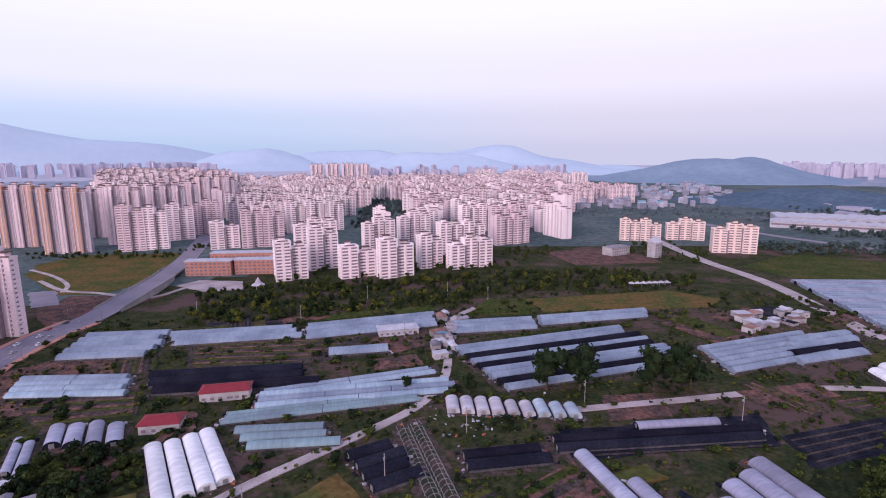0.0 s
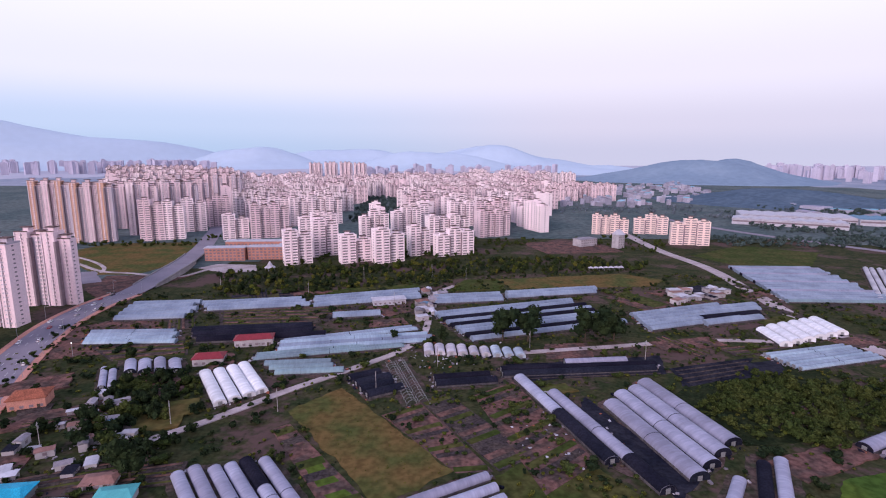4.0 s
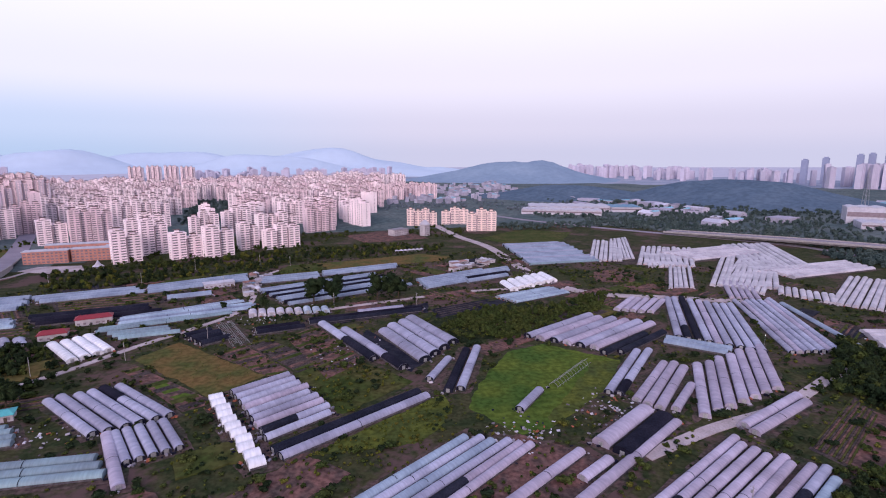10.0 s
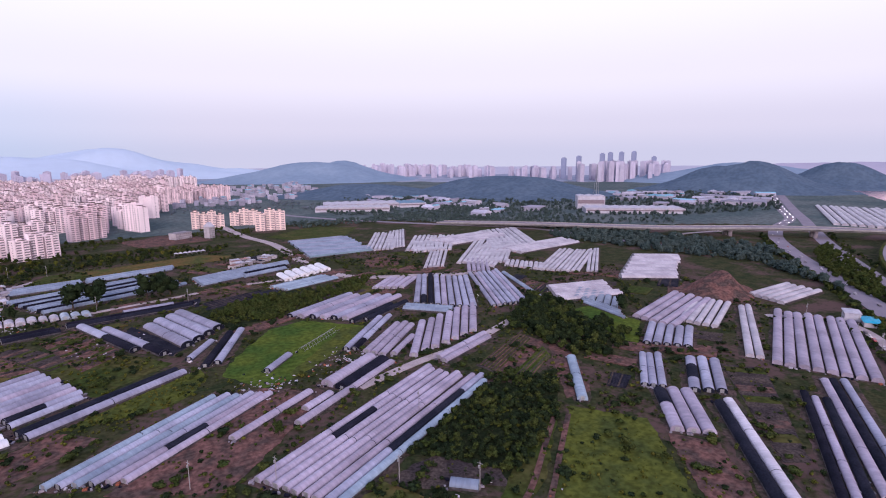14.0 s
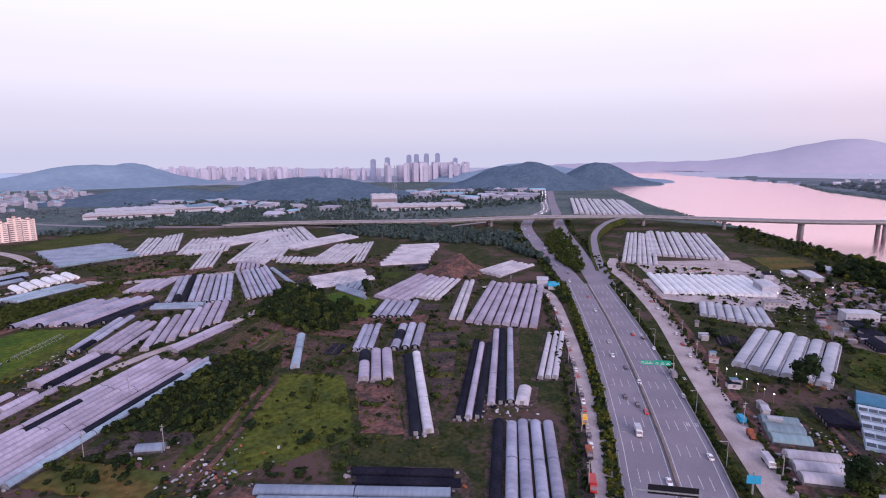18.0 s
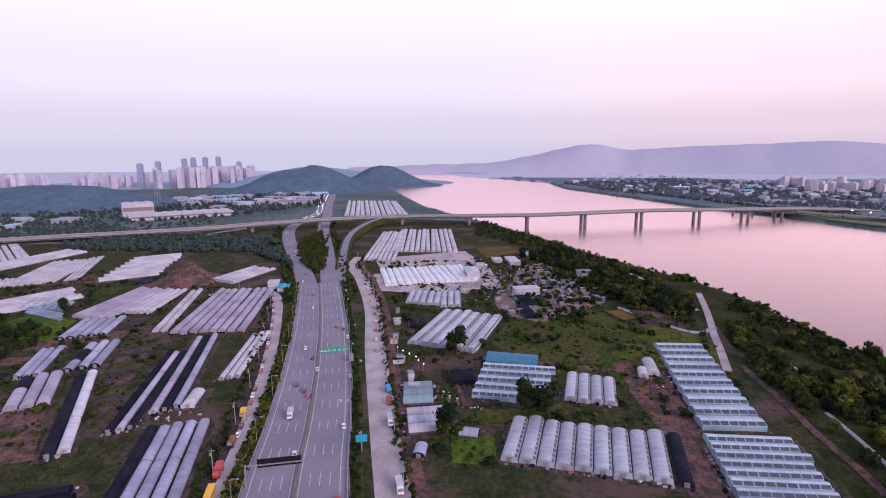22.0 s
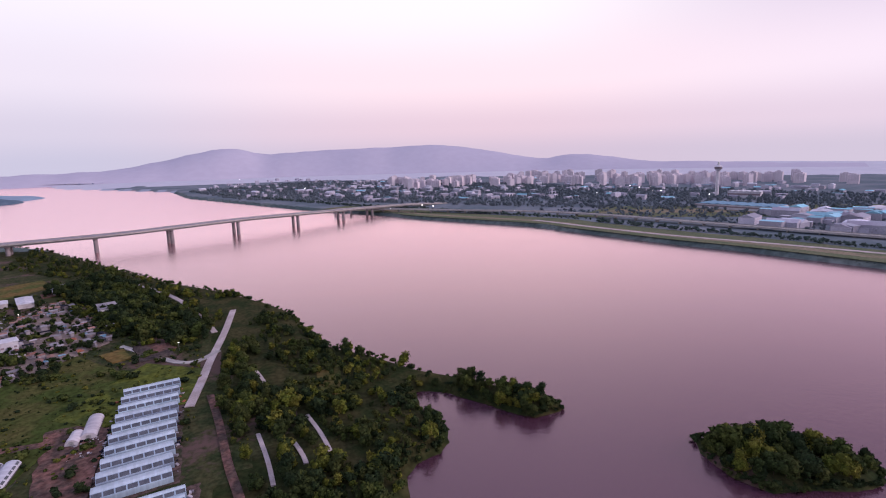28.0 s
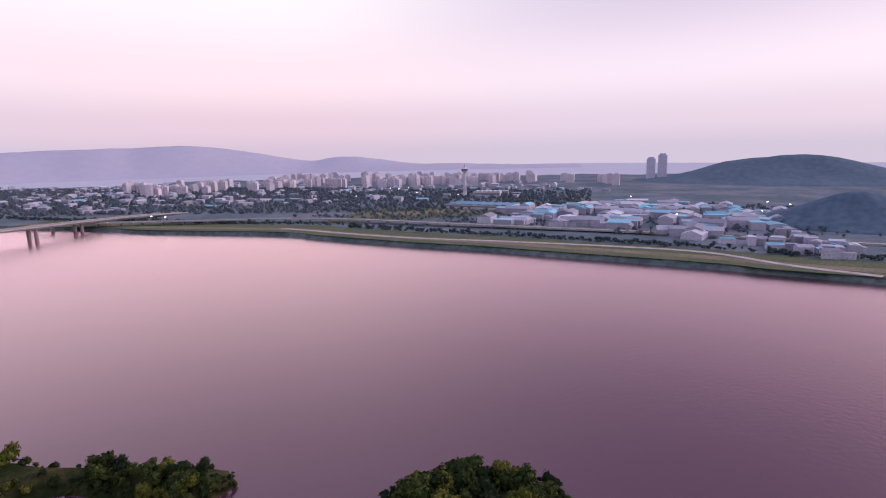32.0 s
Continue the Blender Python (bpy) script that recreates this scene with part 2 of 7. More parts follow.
M = {
    "ground": soil_and_weeds("field_ground", (0.024, 0.033, 0.014), (0.048, 0.047, 0.022), (0.090, 0.058, 0.054)),
    # plains and far shore: aerial haze is painted into these ground colours
    "plain_mid": material("haze_tinted_wooded_plain", (0.068, 0.094, 0.097), 0.95, 0.25, 0.010, (0.112, 0.130, 0.130), 0.3, 0.12, shine=0.03),
    "plain_far": material("haze_tinted_plain", (0.235, 0.265, 0.335), 0.95, 0.12, 0.006, (0.31, 0.325, 0.395), 0.1, 0.03, shine=0.0),
    "plain_haze": material("haze_tinted_far_plain", (0.42, 0.42, 0.50), 1.0, 0.04, 0.004, (0.45, 0.44, 0.51), 0.0, 0.02, shine=0.0),
    "far_shore": material("haze_tinted_far_shore", (0.105, 0.130, 0.155), 0.95, 0.1, 0.008, (0.165, 0.178, 0.21), 0.1, 0.05, shine=0.0),
    "bank": material("rough_bank_grass", (0.017, 0.025, 0.009), 0.95, 0.3, 0.06, (0.042, 0.038, 0.017), 0.5, 0.4, shine=0.03),
    "grass": material("meadow_grass", (0.036, 0.052, 0.013), 0.95, 0.3, 0.05, (0.066, 0.062, 0.022), 0.5, 0.35, shine=0.03),
    "crop": material("green_crop", (0.042, 0.078, 0.015), 0.95, 0.3, 0.035, (0.078, 0.104, 0.017), 0.5, 0.35, shine=0.03),
    "dry": material("dry_grass", (0.120, 0.078, 0.030), 0.95, 0.25, 0.045, (0.060, 0.070, 0.022), 0.5, 0.35, shine=0.03),
    "ripe": material("yellowing_weeds", (0.080, 0.092, 0.018), 0.95, 0.3, 0.08, (0.048, 0.062, 0.018), 0.5, 0.4, shine=0.03),
    "undergrowth": material("dark_green_ground", (0.013, 0.020, 0.009), 0.95, 0.35, 0.2, (0.024, 0.030, 0.013), 0.5, 0.6, shine=0.03),
    "apron": material("trodden_earth", (0.090, 0.060, 0.056), 0.95, 0.35, 0.14, (0.036, 0.040, 0.025), 0.5, 0.6, shine=0.03),
    "soil": material("reddish_soil", (0.145, 0.076, 0.066), 0.95, 0.35, 0.13, (0.066, 0.048, 0.044), 0.5, 0.5, shine=0.03),
    "dark_soil": material("dark_soil", (0.042, 0.034, 0.036), 0.95, 0.4, 0.1, (0.072, 0.056, 0.050), 0.6, 0.9, shine=0.03),
    "mulch": material("black_mulch_sheet", (0.010, 0.011, 0.020), 0.85, 0.3, 0.1, (0.026, 0.025, 0.036), 0.2, 0.6, shine=0.05),
    "asphalt": material("worn_asphalt", (0.225, 0.198, 0.240), 0.85, 0.08, 0.05, (0.19, 0.168, 0.207), 0.1, 2.0),
    "lane": material("concrete_lane", (0.41, 0.345, 0.36), 0.9, 0.12, 0.08, (0.30, 0.25, 0.255), 0.2, 1.5),
    "paint": material("white_road_paint", (0.52, 0.52, 0.53), 0.7, 0.15, 0.8),
    "concrete": material("pale_concrete", (0.33, 0.31, 0.31), 0.85, 0.15, 0.15, (0.26, 0.24, 0.25), 0.15, 1.5),
    "water": None,
    "vent_glass": material("dark_vent_opening", (0.075, 0.08, 0.10), 0.5, 0.2, 0.3, (0.05, 0.055, 0.07), shine=0.3),
    # the dark inside of rolled-up film, painted on closed side strips
    "side_shade": material("rolled_up_side_shade", (0.055, 0.05, 0.06), 0.9, 0.3, 0.2, (0.09, 0.08, 0.085), 0.1, 1.0),
    "g": film("grey_film", (0.32, 0.32, 0.43), (0.225, 0.225, 0.31), 0.5, 0.18),
    "p": film("dusty_film", (0.39, 0.345, 0.445), (0.285, 0.25, 0.325), 0.6, 0.16),
    "t": film("bluish_film", (0.27, 0.335, 0.425), (0.19, 0.24, 0.32), 0.45, 0.2),
    "e": film("green_grey_film", (0.19, 0.27, 0.31), (0.15, 0.20, 0.24), 0.5, 0.1),
    "w": film("white_film", (0.52, 0.485, 0.545), (0.37, 0.345, 0.40), 0.45, 0.16),
    "W": film("clean_white_film", (0.70, 0.69, 0.73), (0.60, 0.60, 0.65), 0.45, 0.06),
    "b": film("pale_blue_film", (0.40, 0.46, 0.54), (0.33, 0.39, 0.47), 0.4, 0.08),
    "d": material("black_shade_net", (0.010, 0.011, 0.020), 0.9, 0.25, 0.1, (0.018, 0.018, 0.030), 0.1, 1.2, spread=0.25, shine=0.04),
    "B": material("blue_sheet_roof", (0.06, 0.17, 0.27), 0.5, 0.15, 0.3),
    "white_wall": material("white_plaster", (0.90, 0.77, 0.80), 0.8, 0.06, 0.06, (0.84, 0.72, 0.75), 0.05, 0.8, spread=0.06),
    "cream_wall": material("cream_plaster", (0.80, 0.645, 0.605), 0.8, 0.06, 0.06, (0.74, 0.60, 0.565), 0.05, 0.8, spread=0.05),
    "rose_wall": material("rose_plaster", (0.78, 0.62, 0.66), 0.8, 0.06, 0.06, (0.72, 0.575, 0.615), 0.05, 0.8, spread=0.06),
    "grey_wall": material("grey_plaster", (0.50, 0.44, 0.51), 0.8, 0.06, 0.06, (0.45, 0.40, 0.46), 0.05, 0.8, spread=0.06),
    "orange_wall": material("orange_plaster", (0.60, 0.36, 0.27), 0.8, 0.08, 0.06),
    "window": material("window_glass_dark", (0.21, 0.165, 0.195), 0.35, 0.2, 0.3, shine=0.3),
    # dark tone that paints recess shade between apartment wings
    "seam": material("recess_shade_tone", (0.27, 0.21, 0.235), 0.7, 0.15, 0.3),
    "pier": material("weathered_pier_concrete", (0.22, 0.185, 0.20), 0.85, 0.2, 0.2, (0.16, 0.135, 0.15)),
    "roof_dark": material("dark_roof_trim", (0.13, 0.085, 0.085), 0.8, 0.15, 0.3),
    "brick": material("terracotta_brick", (0.50, 0.24, 0.19), 0.85, 0.15, 0.3),
    "red_roof": material("red_metal_roof", (0.22, 0.030, 0.042), 0.5, 0.12, 0.5),
    "bark": material("bark", (0.075, 0.055, 0.042), 0.9, 0.3, 1.0),
    "leaf": material("leaves", (0.029, 0.043, 0.012), 0.9, 0.35, 0.12, (0.048, 0.058, 0.016), 0.0, 2.0, shine=0.05, island=0.45),
    "leaf_dark": material("dark_leaves", (0.012, 0.021, 0.010), 0.9, 0.35, 0.12, (0.020, 0.030, 0.012), 0.0, 2.0, shine=0.05, island=0.45),
    "leaf_yellow": material("yellowing_leaves", (0.060, 0.074, 0.013), 0.9, 0.35, 0.12, (0.095, 0.090, 0.018), 0.0, 2.0, shine=0.05, island=0.4),
    # hill colours are shifted towards the sky to paint the haze before them
    "forest": material("canopy_haze_tint", (0.072, 0.106, 0.152), 0.95, 0.12, 0.02, (0.088, 0.124, 0.172), 0.25, 0.09, shine=0.03),
    "far_hill": material("haze_tinted_hill", (0.44, 0.525, 0.635), 1.0, 0.02, 0.002, (0.425, 0.51, 0.62), 0.0, 0.02, shine=0.0),
    "leaf_bank": material("bank_leaves", (0.021, 0.032, 0.011), 0.9, 0.35, 0.05, (0.038, 0.044, 0.014), 0.0, 2.0, shine=0.05, island=0.4),
    # leaf copy for far belts, bluer and paler with painted haze
    "leaf_far": material("far_leaves_hazed", (0.046, 0.070, 0.068), 0.9, 0.3, 0.05, (0.064, 0.088, 0.082), 0.0, 2.0, shine=0.05, island=0.35),
    "wall_small": material("small_house_walls", (0.40, 0.37, 0.40), 0.85, 0.1, 0.2, (0.30, 0.28, 0.30), 0.05, 0.8, island=0.35),
    "roof_white": material("white_sheet_roof", (0.44, 0.43, 0.49), 0.6, 0.1, 0.2, (0.36, 0.35, 0.41), 0.05, 0.8, island=0.25),
    "roof_grey": material("grey_roof", (0.24, 0.22, 0.25), 0.7, 0.15, 0.2, (0.18, 0.16, 0.19), 0.05, 0.8, island=0.4),
    "roof_blue": material("blue_roof", (0.12, 0.23, 0.33), 0.6, 0.1, 0.2, (0.09, 0.18, 0.27), 0.05, 0.8, island=0.25),
    "roof_brown": material("brown_roof", (0.28, 0.15, 0.13), 0.7, 0.15, 0.2, (0.20, 0.11, 0.10), 0.05, 0.8, island=0.35),
    # tower walls with the lavender haze of the distance painted in
    "far_wall": material("haze_tinted_tower_walls", (0.47, 0.445, 0.55), 0.9, 0.05, 0.05, (0.42, 0.40, 0.51), 0.0, 0.5, shine=0.03, island=0.12),
    "far_pale": material("pale_haze_tinted_towers", (0.56, 0.50, 0.57), 0.9, 0.04, 0.05, (0.50, 0.445, 0.52), 0.0, 0.5, shine=0.03, island=0.1),
    "far_dark": material("dark_haze_tinted_towers", (0.25, 0.28, 0.40), 0.9, 0.05, 0.05, (0.23, 0.26, 0.38), 0.0, 0.5, shine=0.03, island=0.12),
    "car_white": material("white_car_paint", (0.75, 0.74, 0.76), 0.3, 0.03, 0.5, shine=0.5),
    "car_dark": material("dark_car_paint", (0.03, 0.03, 0.04), 0.3, 0.1, 0.5, shine=0.5),
    "car_grey": material("silver_car_paint", (0.35, 0.35, 0.38), 0.3, 0.05, 0.5, shine=0.5),
    "car_red": material("red_car_paint", (0.40, 0.03, 0.03), 0.3, 0.05, 0.5, shine=0.5),
    "car_yellow": material("yellow_car_paint", (0.75, 0.38, 0.02), 0.3, 0.05, 0.5, shine=0.5),
    "rubber": material("tyre_rubber", (0.015, 0.015, 0.016), 0.9, 0.2, 2.0),
    "tarp": material("bright_blue_tarp", (0.03, 0.36, 0.55), 0.5, 0.2, 0.4),
    "teal_roof": material("teal_roof", (0.10, 0.38, 0.40), 0.6, 0.1, 0.4),
    # leaves and roofs beyond the river: haze is part of the base colour
    "leaf_haze": material("distant_leaves_hazed", (0.105, 0.132, 0.158), 0.95, 0.15, 0.02, (0.135, 0.158, 0.188), 0.0, 0.5, shine=0.0, island=0.2),
    "far_roof": material("haze_tinted_pale_roofs", (0.47, 0.46, 0.54), 0.9, 0.1, 0.02, (0.34, 0.34, 0.42), 0.0, 0.5, shine=0.0, island=0.3),
    "far_roof_dark": material("haze_tinted_dark_roofs", (0.32, 0.32, 0.39), 0.9, 0.1, 0.02, (0.28, 0.26, 0.33), 0.0, 0.5, shine=0.0, island=0.3),
    "far_roof_blue": material("haze_tinted_blue_roofs", (0.20, 0.42, 0.54), 0.9, 0.1, 0.02, (0.25, 0.42, 0.53), 0.0, 0.5, shine=0.0, island=0.25),
    "far_house": material("haze_tinted_house_walls", (0.38, 0.36, 0.44), 0.9, 0.1, 0.02, (0.29, 0.285, 0.36), 0.0, 0.5, shine=0.0, island=0.3),
    # farther canopies and the rosy ridge, with more haze mixed into the colour
    "forest_far": material("far_canopy_haze_tint", (0.19, 0.255, 0.34), 0.95, 0.06, 0.01, (0.215, 0.28, 0.365), 0.15, 0.05, shine=0.0),
    "forest_mid": material("middle_canopy_haze_tint", (0.100, 0.132, 0.175), 0.95, 0.10, 0.012, (0.115, 0.148, 0.192), 0.3, 0.06, shine=0.0),
    "far_hill_rose": material("rosy_haze_tinted_hill", (0.40, 0.375, 0.465), 1.0, 0.02, 0.002, (0.385, 0.365, 0.455), 0.0, 0.02, shine=0.0),
    "m": film("milky_film", (0.41, 0.41, 0.48), (0.31, 0.31, 0.375), 0.45, 0.08),
    # grass copies for the far bank, greyed by haze in the colour
    "far_grass": material("haze_tinted_grass", (0.092, 0.112, 0.070), 0.95, 0.2, 0.03, (0.125, 0.128, 0.085), 0.2, 0.3, shine=0.0),
    "far_dry": material("haze_tinted_straw", (0.21, 0.17, 0.13), 0.95, 0.2, 0.03, (0.15, 0.14, 0.10), 0.2, 0.3, shine=0.0),
    "steel": material("galvanised_steel", (0.38, 0.38, 0.40), 0.5, 0.15, 1.0, metal=0.6),
    "black": material("black_paint", (0.012, 0.012, 0.016), 0.6, 0.2, 1.0),
    "sign_green": material("green_sign", (0.02, 0.30, 0.20), 0.5, 0.1, 1.0),
    "sign_blue": material("blue_sign", (0.04, 0.30, 0.50), 0.5, 0.1, 1.0),
    "rust_barrier": material("brownish_concrete", (0.20, 0.155, 0.14), 0.85, 0.2, 0.3, (0.15, 0.11, 0.10)),
    "rust": material("rusty_red", (0.30, 0.10, 0.06), 0.8, 0.3, 0.6),
}


def water_material():
    m = bpy.data.materials.new("river_water")
    m.use_nodes = True
    n, l = m.node_tree.nodes, m.node_tree.links
    n.remove(n["Principled BSDF"])
    silt, shine, mixed, edge = n.new("ShaderNodeBsdfDiffuse"), n.new("ShaderNodeBsdfGlossy"), n.new("ShaderNodeMixShader"), n.new("ShaderNodeFresnel")
    silt.inputs["Color"].default_value = (0.056, 0.022, 0.038, 1)
    shine.inputs["Color"].default_value = (1.0, 0.745, 0.77, 1)
    shine.inputs["Roughness"].default_value = 0.21
    edge.inputs["IOR"].default_value = 1.5
    gloss = n.new("ShaderNodeMath")
    gloss.operation, gloss.use_clamp = "MULTIPLY", True
    gloss.inputs[1].default_value = 1.95
    l.new(edge.outputs[0], gloss.inputs[0])
    l.new(gloss.outputs[0], mixed.inputs[0])
    l.new(silt.outputs[0], mixed.inputs[1])
    l.new(shine.outputs[0], mixed.inputs[2])
    l.new(mixed.outputs[0], n["Material Output"].inputs["Surface"])
    co = n.new("ShaderNodeNewGeometry")
    waves, swell = n.new("ShaderNodeTexNoise"), n.new("ShaderNodeTexNoise")
    waves.inputs["Scale"].default_value, waves.inputs["Detail"].default_value = 0.35, 4
    swell.inputs["Scale"].default_value = 0.03
    add = n.new("ShaderNodeMath")
    for t in (waves, swell):
        l.new(co.outputs["Position"], t.inputs["Vector"])
    l.new(waves.outputs["Fac"], add.inputs[0])
    l.new(swell.outputs["Fac"], add.inputs[1])
    bp = n.new("ShaderNodeBump")
    bp.inputs["Strength"].default_value, bp.inputs["Distance"].default_value = 0.32, 0.5
    l.new(add.outputs[0], bp.inputs["Height"])
    l.new(bp.outputs[0], shine.inputs["Normal"])
    return m


M["water"] = water_material()


# ---- building helpers ----
def mesh_of(name, verts, faces, mats):
    """a mesh from python or numpy lists; mats: materials, faces may carry a material slot as a last item of a pair"""
    me = bpy.data.meshes.new(name)
    slots = None
    if faces and isinstance(faces[0], tuple) and isinstance(faces[0][0], (tuple, list)):
        slots = [s for _, s in faces]
        faces = [f for f, _ in faces]
    me.from_pydata(verts, [], faces)
    for m in mats if isinstance(mats, (list, tuple)) else [mats]:
        me.materials.append(m)
    if slots:
        me.polygons.foreach_set("material_index", slots)
    me.update()
    return me


def part(name, me, parent, m=None, label=""):
    ob = new(name, me)
    ob.parent = parent
    if m is not None:
        ob.matrix_basis = m
    return tagged(ob, label) if label else ob


def box(x0, y0, z0, x1, y1, z1, at=0, vs=None, fs=None, slot=None):
    """adds a box to vs, fs"""
    k = len(vs)
    vs += [(x0, y0, z0), (x1, y0, z0), (x1, y1, z0), (x0, y1, z0), (x0, y0, z1), (x1, y0, z1), (x1, y1, z1), (x0, y1, z1)]
    for f in ((3, 2, 1, 0), (4, 5, 6, 7), (0, 1, 5, 4), (1, 2, 6, 5), (2, 3, 7, 6), (3, 0, 4, 7)):
        q = tuple(k + i for i in f)
        fs.append(q if slot is None else (q, slot))


def boxes(name, rows, mat):
    vs, fs = [], []
    for r in rows:
        box(*r, vs=vs, fs=fs)
    return mesh_of(name, vs, fs, mat)


def along(line, step):
    """points every step metres along a polyline smoothed by a Catmull-Rom curve, with headings"""
    pts = [Vector(p) for p in line]
    pts = [pts[0] * 2 - pts[1]] + pts + [pts[-1] * 2 - pts[-2]]
    fine = []
    for a, b, c, d in zip(pts, pts[1:], pts[2:], pts[3:]):
        n = max(2, int((c - b).length / 2))
        for i in range(n):
            t = i / n
            fine.append(0.5 * (2 * b + (c - a) * t + (2 * a - 5 * b + 4 * c - d) * t * t + (3 * b - a - 3 * c + d) * t**3))
    fine.append(pts[-2])
    out, left = [fine[0]], step
    for a, b in zip(fine, fine[1:]):
        seg = (b - a).length
        while seg >= left > 0:
            a = a + (b - a) * (left / seg)
            seg -= left
            out.append(a.copy())
            left = step
        left -= seg
    heads = []
    for i in range(len(out)):
        d = out[min(i + 1, len(out) - 1)] - out[max(i - 1, 0)]
        heads.append(math.atan2(d.y, d.x))
    return [(p.x, p.y, p.z if len(p) > 2 else 0.0, h) for p, h in zip(out, heads)]


def ribbon(name, line, left, right, top, thick, mat, step=8):
    """a slab that follows a line, from left to right of it (metres to its left positive)"""
    vs, fs = [], []
    rows = along([(*p, 0)[:3] if len(p) == 2 else p for p in line], step)
    for x, y, z, h in rows:
        nx, ny = -math.sin(h), math.cos(h)
        for off, zz in ((left, top), (right, top), (right, top - thick), (left, top - thick)):
            vs.append((x + nx * off, y + ny * off, z + zz))
    for i in range(len(rows) - 1):
        for j in range(4):
            a, b = i * 4 + j, i * 4 + (j + 1) % 4
            fs.append((a, b, b + 4, a + 4))
    e = len(vs) - 4
    fs += [(3, 2, 1, 0), (e, e + 1, e + 2, e + 3)]
    return mesh_of(name, vs, fs, mat)


# ---- terrain: one sheet with the river cut into it ----
NEAR_BANK = [(4200, 1500), (3043, 988), (1983, 303), (1257, -53), (1075, -169), (994, -244), (770, -378), (686, -429), (620, -480), (560, -516), (520, -534), (447, -541), (424, -553), (398, -573), (365, -592)]
SPIT = [(357, -601), (331, -623), (312, -642), (299, -637), (298, -617), (323, -603), (345, -588)]
COVE = [(348, -578), (327, -573), (309, -581), (290, -571), (282, -552), (264, -547), (180, -560), (0, -640), (-600, -900), (-4200, -2300)]
FAR_BANK = [(-4200, -3000), (-600, -1420), (163, -1164), (293, -1136), (445, -1092), (550, -1063), (642, -1028), (808, -980), (882, -962), (1100, -826), (1200, -788), (1380, -670), (1727, -511), (2113, -335), (2600, -240), (3400, 330), (4200, 700)]
RIVER = np.array(NEAR_BANK + SPIT + COVE + FAR_BANK, float)
ISLAND = np.array([(256, -672), (252, -688), (238, -704), (226, -715), (214, -723), (203, -714), (203, -700), (212, -680), (214, -669), (228, -663), (242, -665)], float)
WATER_Z = -6.0


def inside(px, py, poly):
    hit = np.zeros(px.shape, bool)
    for (x0, y0), (x1, y1) in zip(poly, np.roll(poly, -1, 0)):
        cross = (y0 > py) != (y1 > py)
        hit ^= cross & (px < (x1 - x0) * (py - y0) / (y1 - y0 + 1e-9) + x0)
    return hit


def edge_distance(px, py, poly):
    best = np.full(px.shape, 1e9)
    for (x0, y0), (x1, y1) in zip(poly, np.roll(poly, -1, 0)):
        dx, dy = x1 - x0, y1 - y0
        t = np.clip(((px - x0) * dx + (py - y0) * dy) / (dx * dx + dy * dy), 0, 1)
        best = np.minimum(best, np.hypot(px - x0 - t * dx, py - y0 - t * dy))
    return best


def land_height(px, py):
    px, py = np.asarray(px, float), np.asarray(py, float)
    d = edge_distance(px, py, RIVER) * np.where(inside(px, py, RIVER), -1, 1)
    di = edge_distance(px, py, ISLAND) * np.where(inside(px, py, ISLAND), 1, -1)
    z = np.clip((d + 4) / 14, 0, 1)
    z = -8.5 + 8.5 * z * z * (3 - 2 * z)
    zi = -8.5 + 5.0 * np.clip((di + 4) / 9, 0, 1)
    return np.maximum(z, zi)


def terrain():
    def axis(lo, hi, step, ends):
        mid = np.arange(lo, hi + 1, step)
        out_hi, out_lo, s = [], [], step
        v, w = hi, lo
        while v < ends or w > -ends:
            s *= 1.075
            v, w = v + s, w - s
            out_hi.append(min(v, ends + 400)), out_lo.append(max(w, -ends - 400))
        return np.unique(np.r_[out_lo[::-1], mid, out_hi])

    xs, ys = axis(-100, 1250, 7, 4600), axis(-1250, 100, 7, 4600)
    gx, gy = np.meshgrid(xs, ys)
    gz = land_height(gx, gy)
    gz += 0.25 * np.sin(gx * 0.11) * np.cos(gy * 0.13) * (gz < -0.1)
    vs = np.stack([gx, gy, gz], -1).reshape(-1, 3)
    nx = len(xs)
    i = np.arange(len(ys) - 1)[:, None] * nx + np.arange(nx - 1)
    fs = np.stack([i, i + 1, i + nx + 1, i + nx], -1).reshape(-1, 4)
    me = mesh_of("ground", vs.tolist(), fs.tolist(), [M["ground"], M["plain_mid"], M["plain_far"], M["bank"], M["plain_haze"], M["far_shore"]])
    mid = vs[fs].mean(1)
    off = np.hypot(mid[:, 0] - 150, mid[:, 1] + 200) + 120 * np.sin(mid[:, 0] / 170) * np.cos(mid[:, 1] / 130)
    # slots by distance: the farther ground has more haze in its colour
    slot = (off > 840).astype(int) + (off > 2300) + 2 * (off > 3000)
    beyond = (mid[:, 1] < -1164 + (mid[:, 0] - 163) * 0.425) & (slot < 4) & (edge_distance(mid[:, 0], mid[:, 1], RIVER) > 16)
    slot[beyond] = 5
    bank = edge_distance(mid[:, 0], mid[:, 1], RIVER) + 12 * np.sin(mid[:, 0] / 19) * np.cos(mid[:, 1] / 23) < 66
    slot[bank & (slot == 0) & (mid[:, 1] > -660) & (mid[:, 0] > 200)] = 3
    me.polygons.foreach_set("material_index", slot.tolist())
    tagged(new("ground", me), "flat farmland of grass and reddish soil", "ground", kind="structure")


terrain()
water = new("water", mesh_of("water", [(-4600, -4600, WATER_Z), (4600, -4600, WATER_Z), (4600, 4600, WATER_Z), (-4600, 4600, WATER_Z)], [(0, 1, 2, 3)], M["water"]))
tagged(water, "wide calm river reflecting a pink sky", "water", kind="structure")


# ---- roads ----
HIGHWAY = [(-700, -760), (-200, -497), (60, -370), (212, -299), (264, -277), (324, -250), (402, -212), (505, -158)]
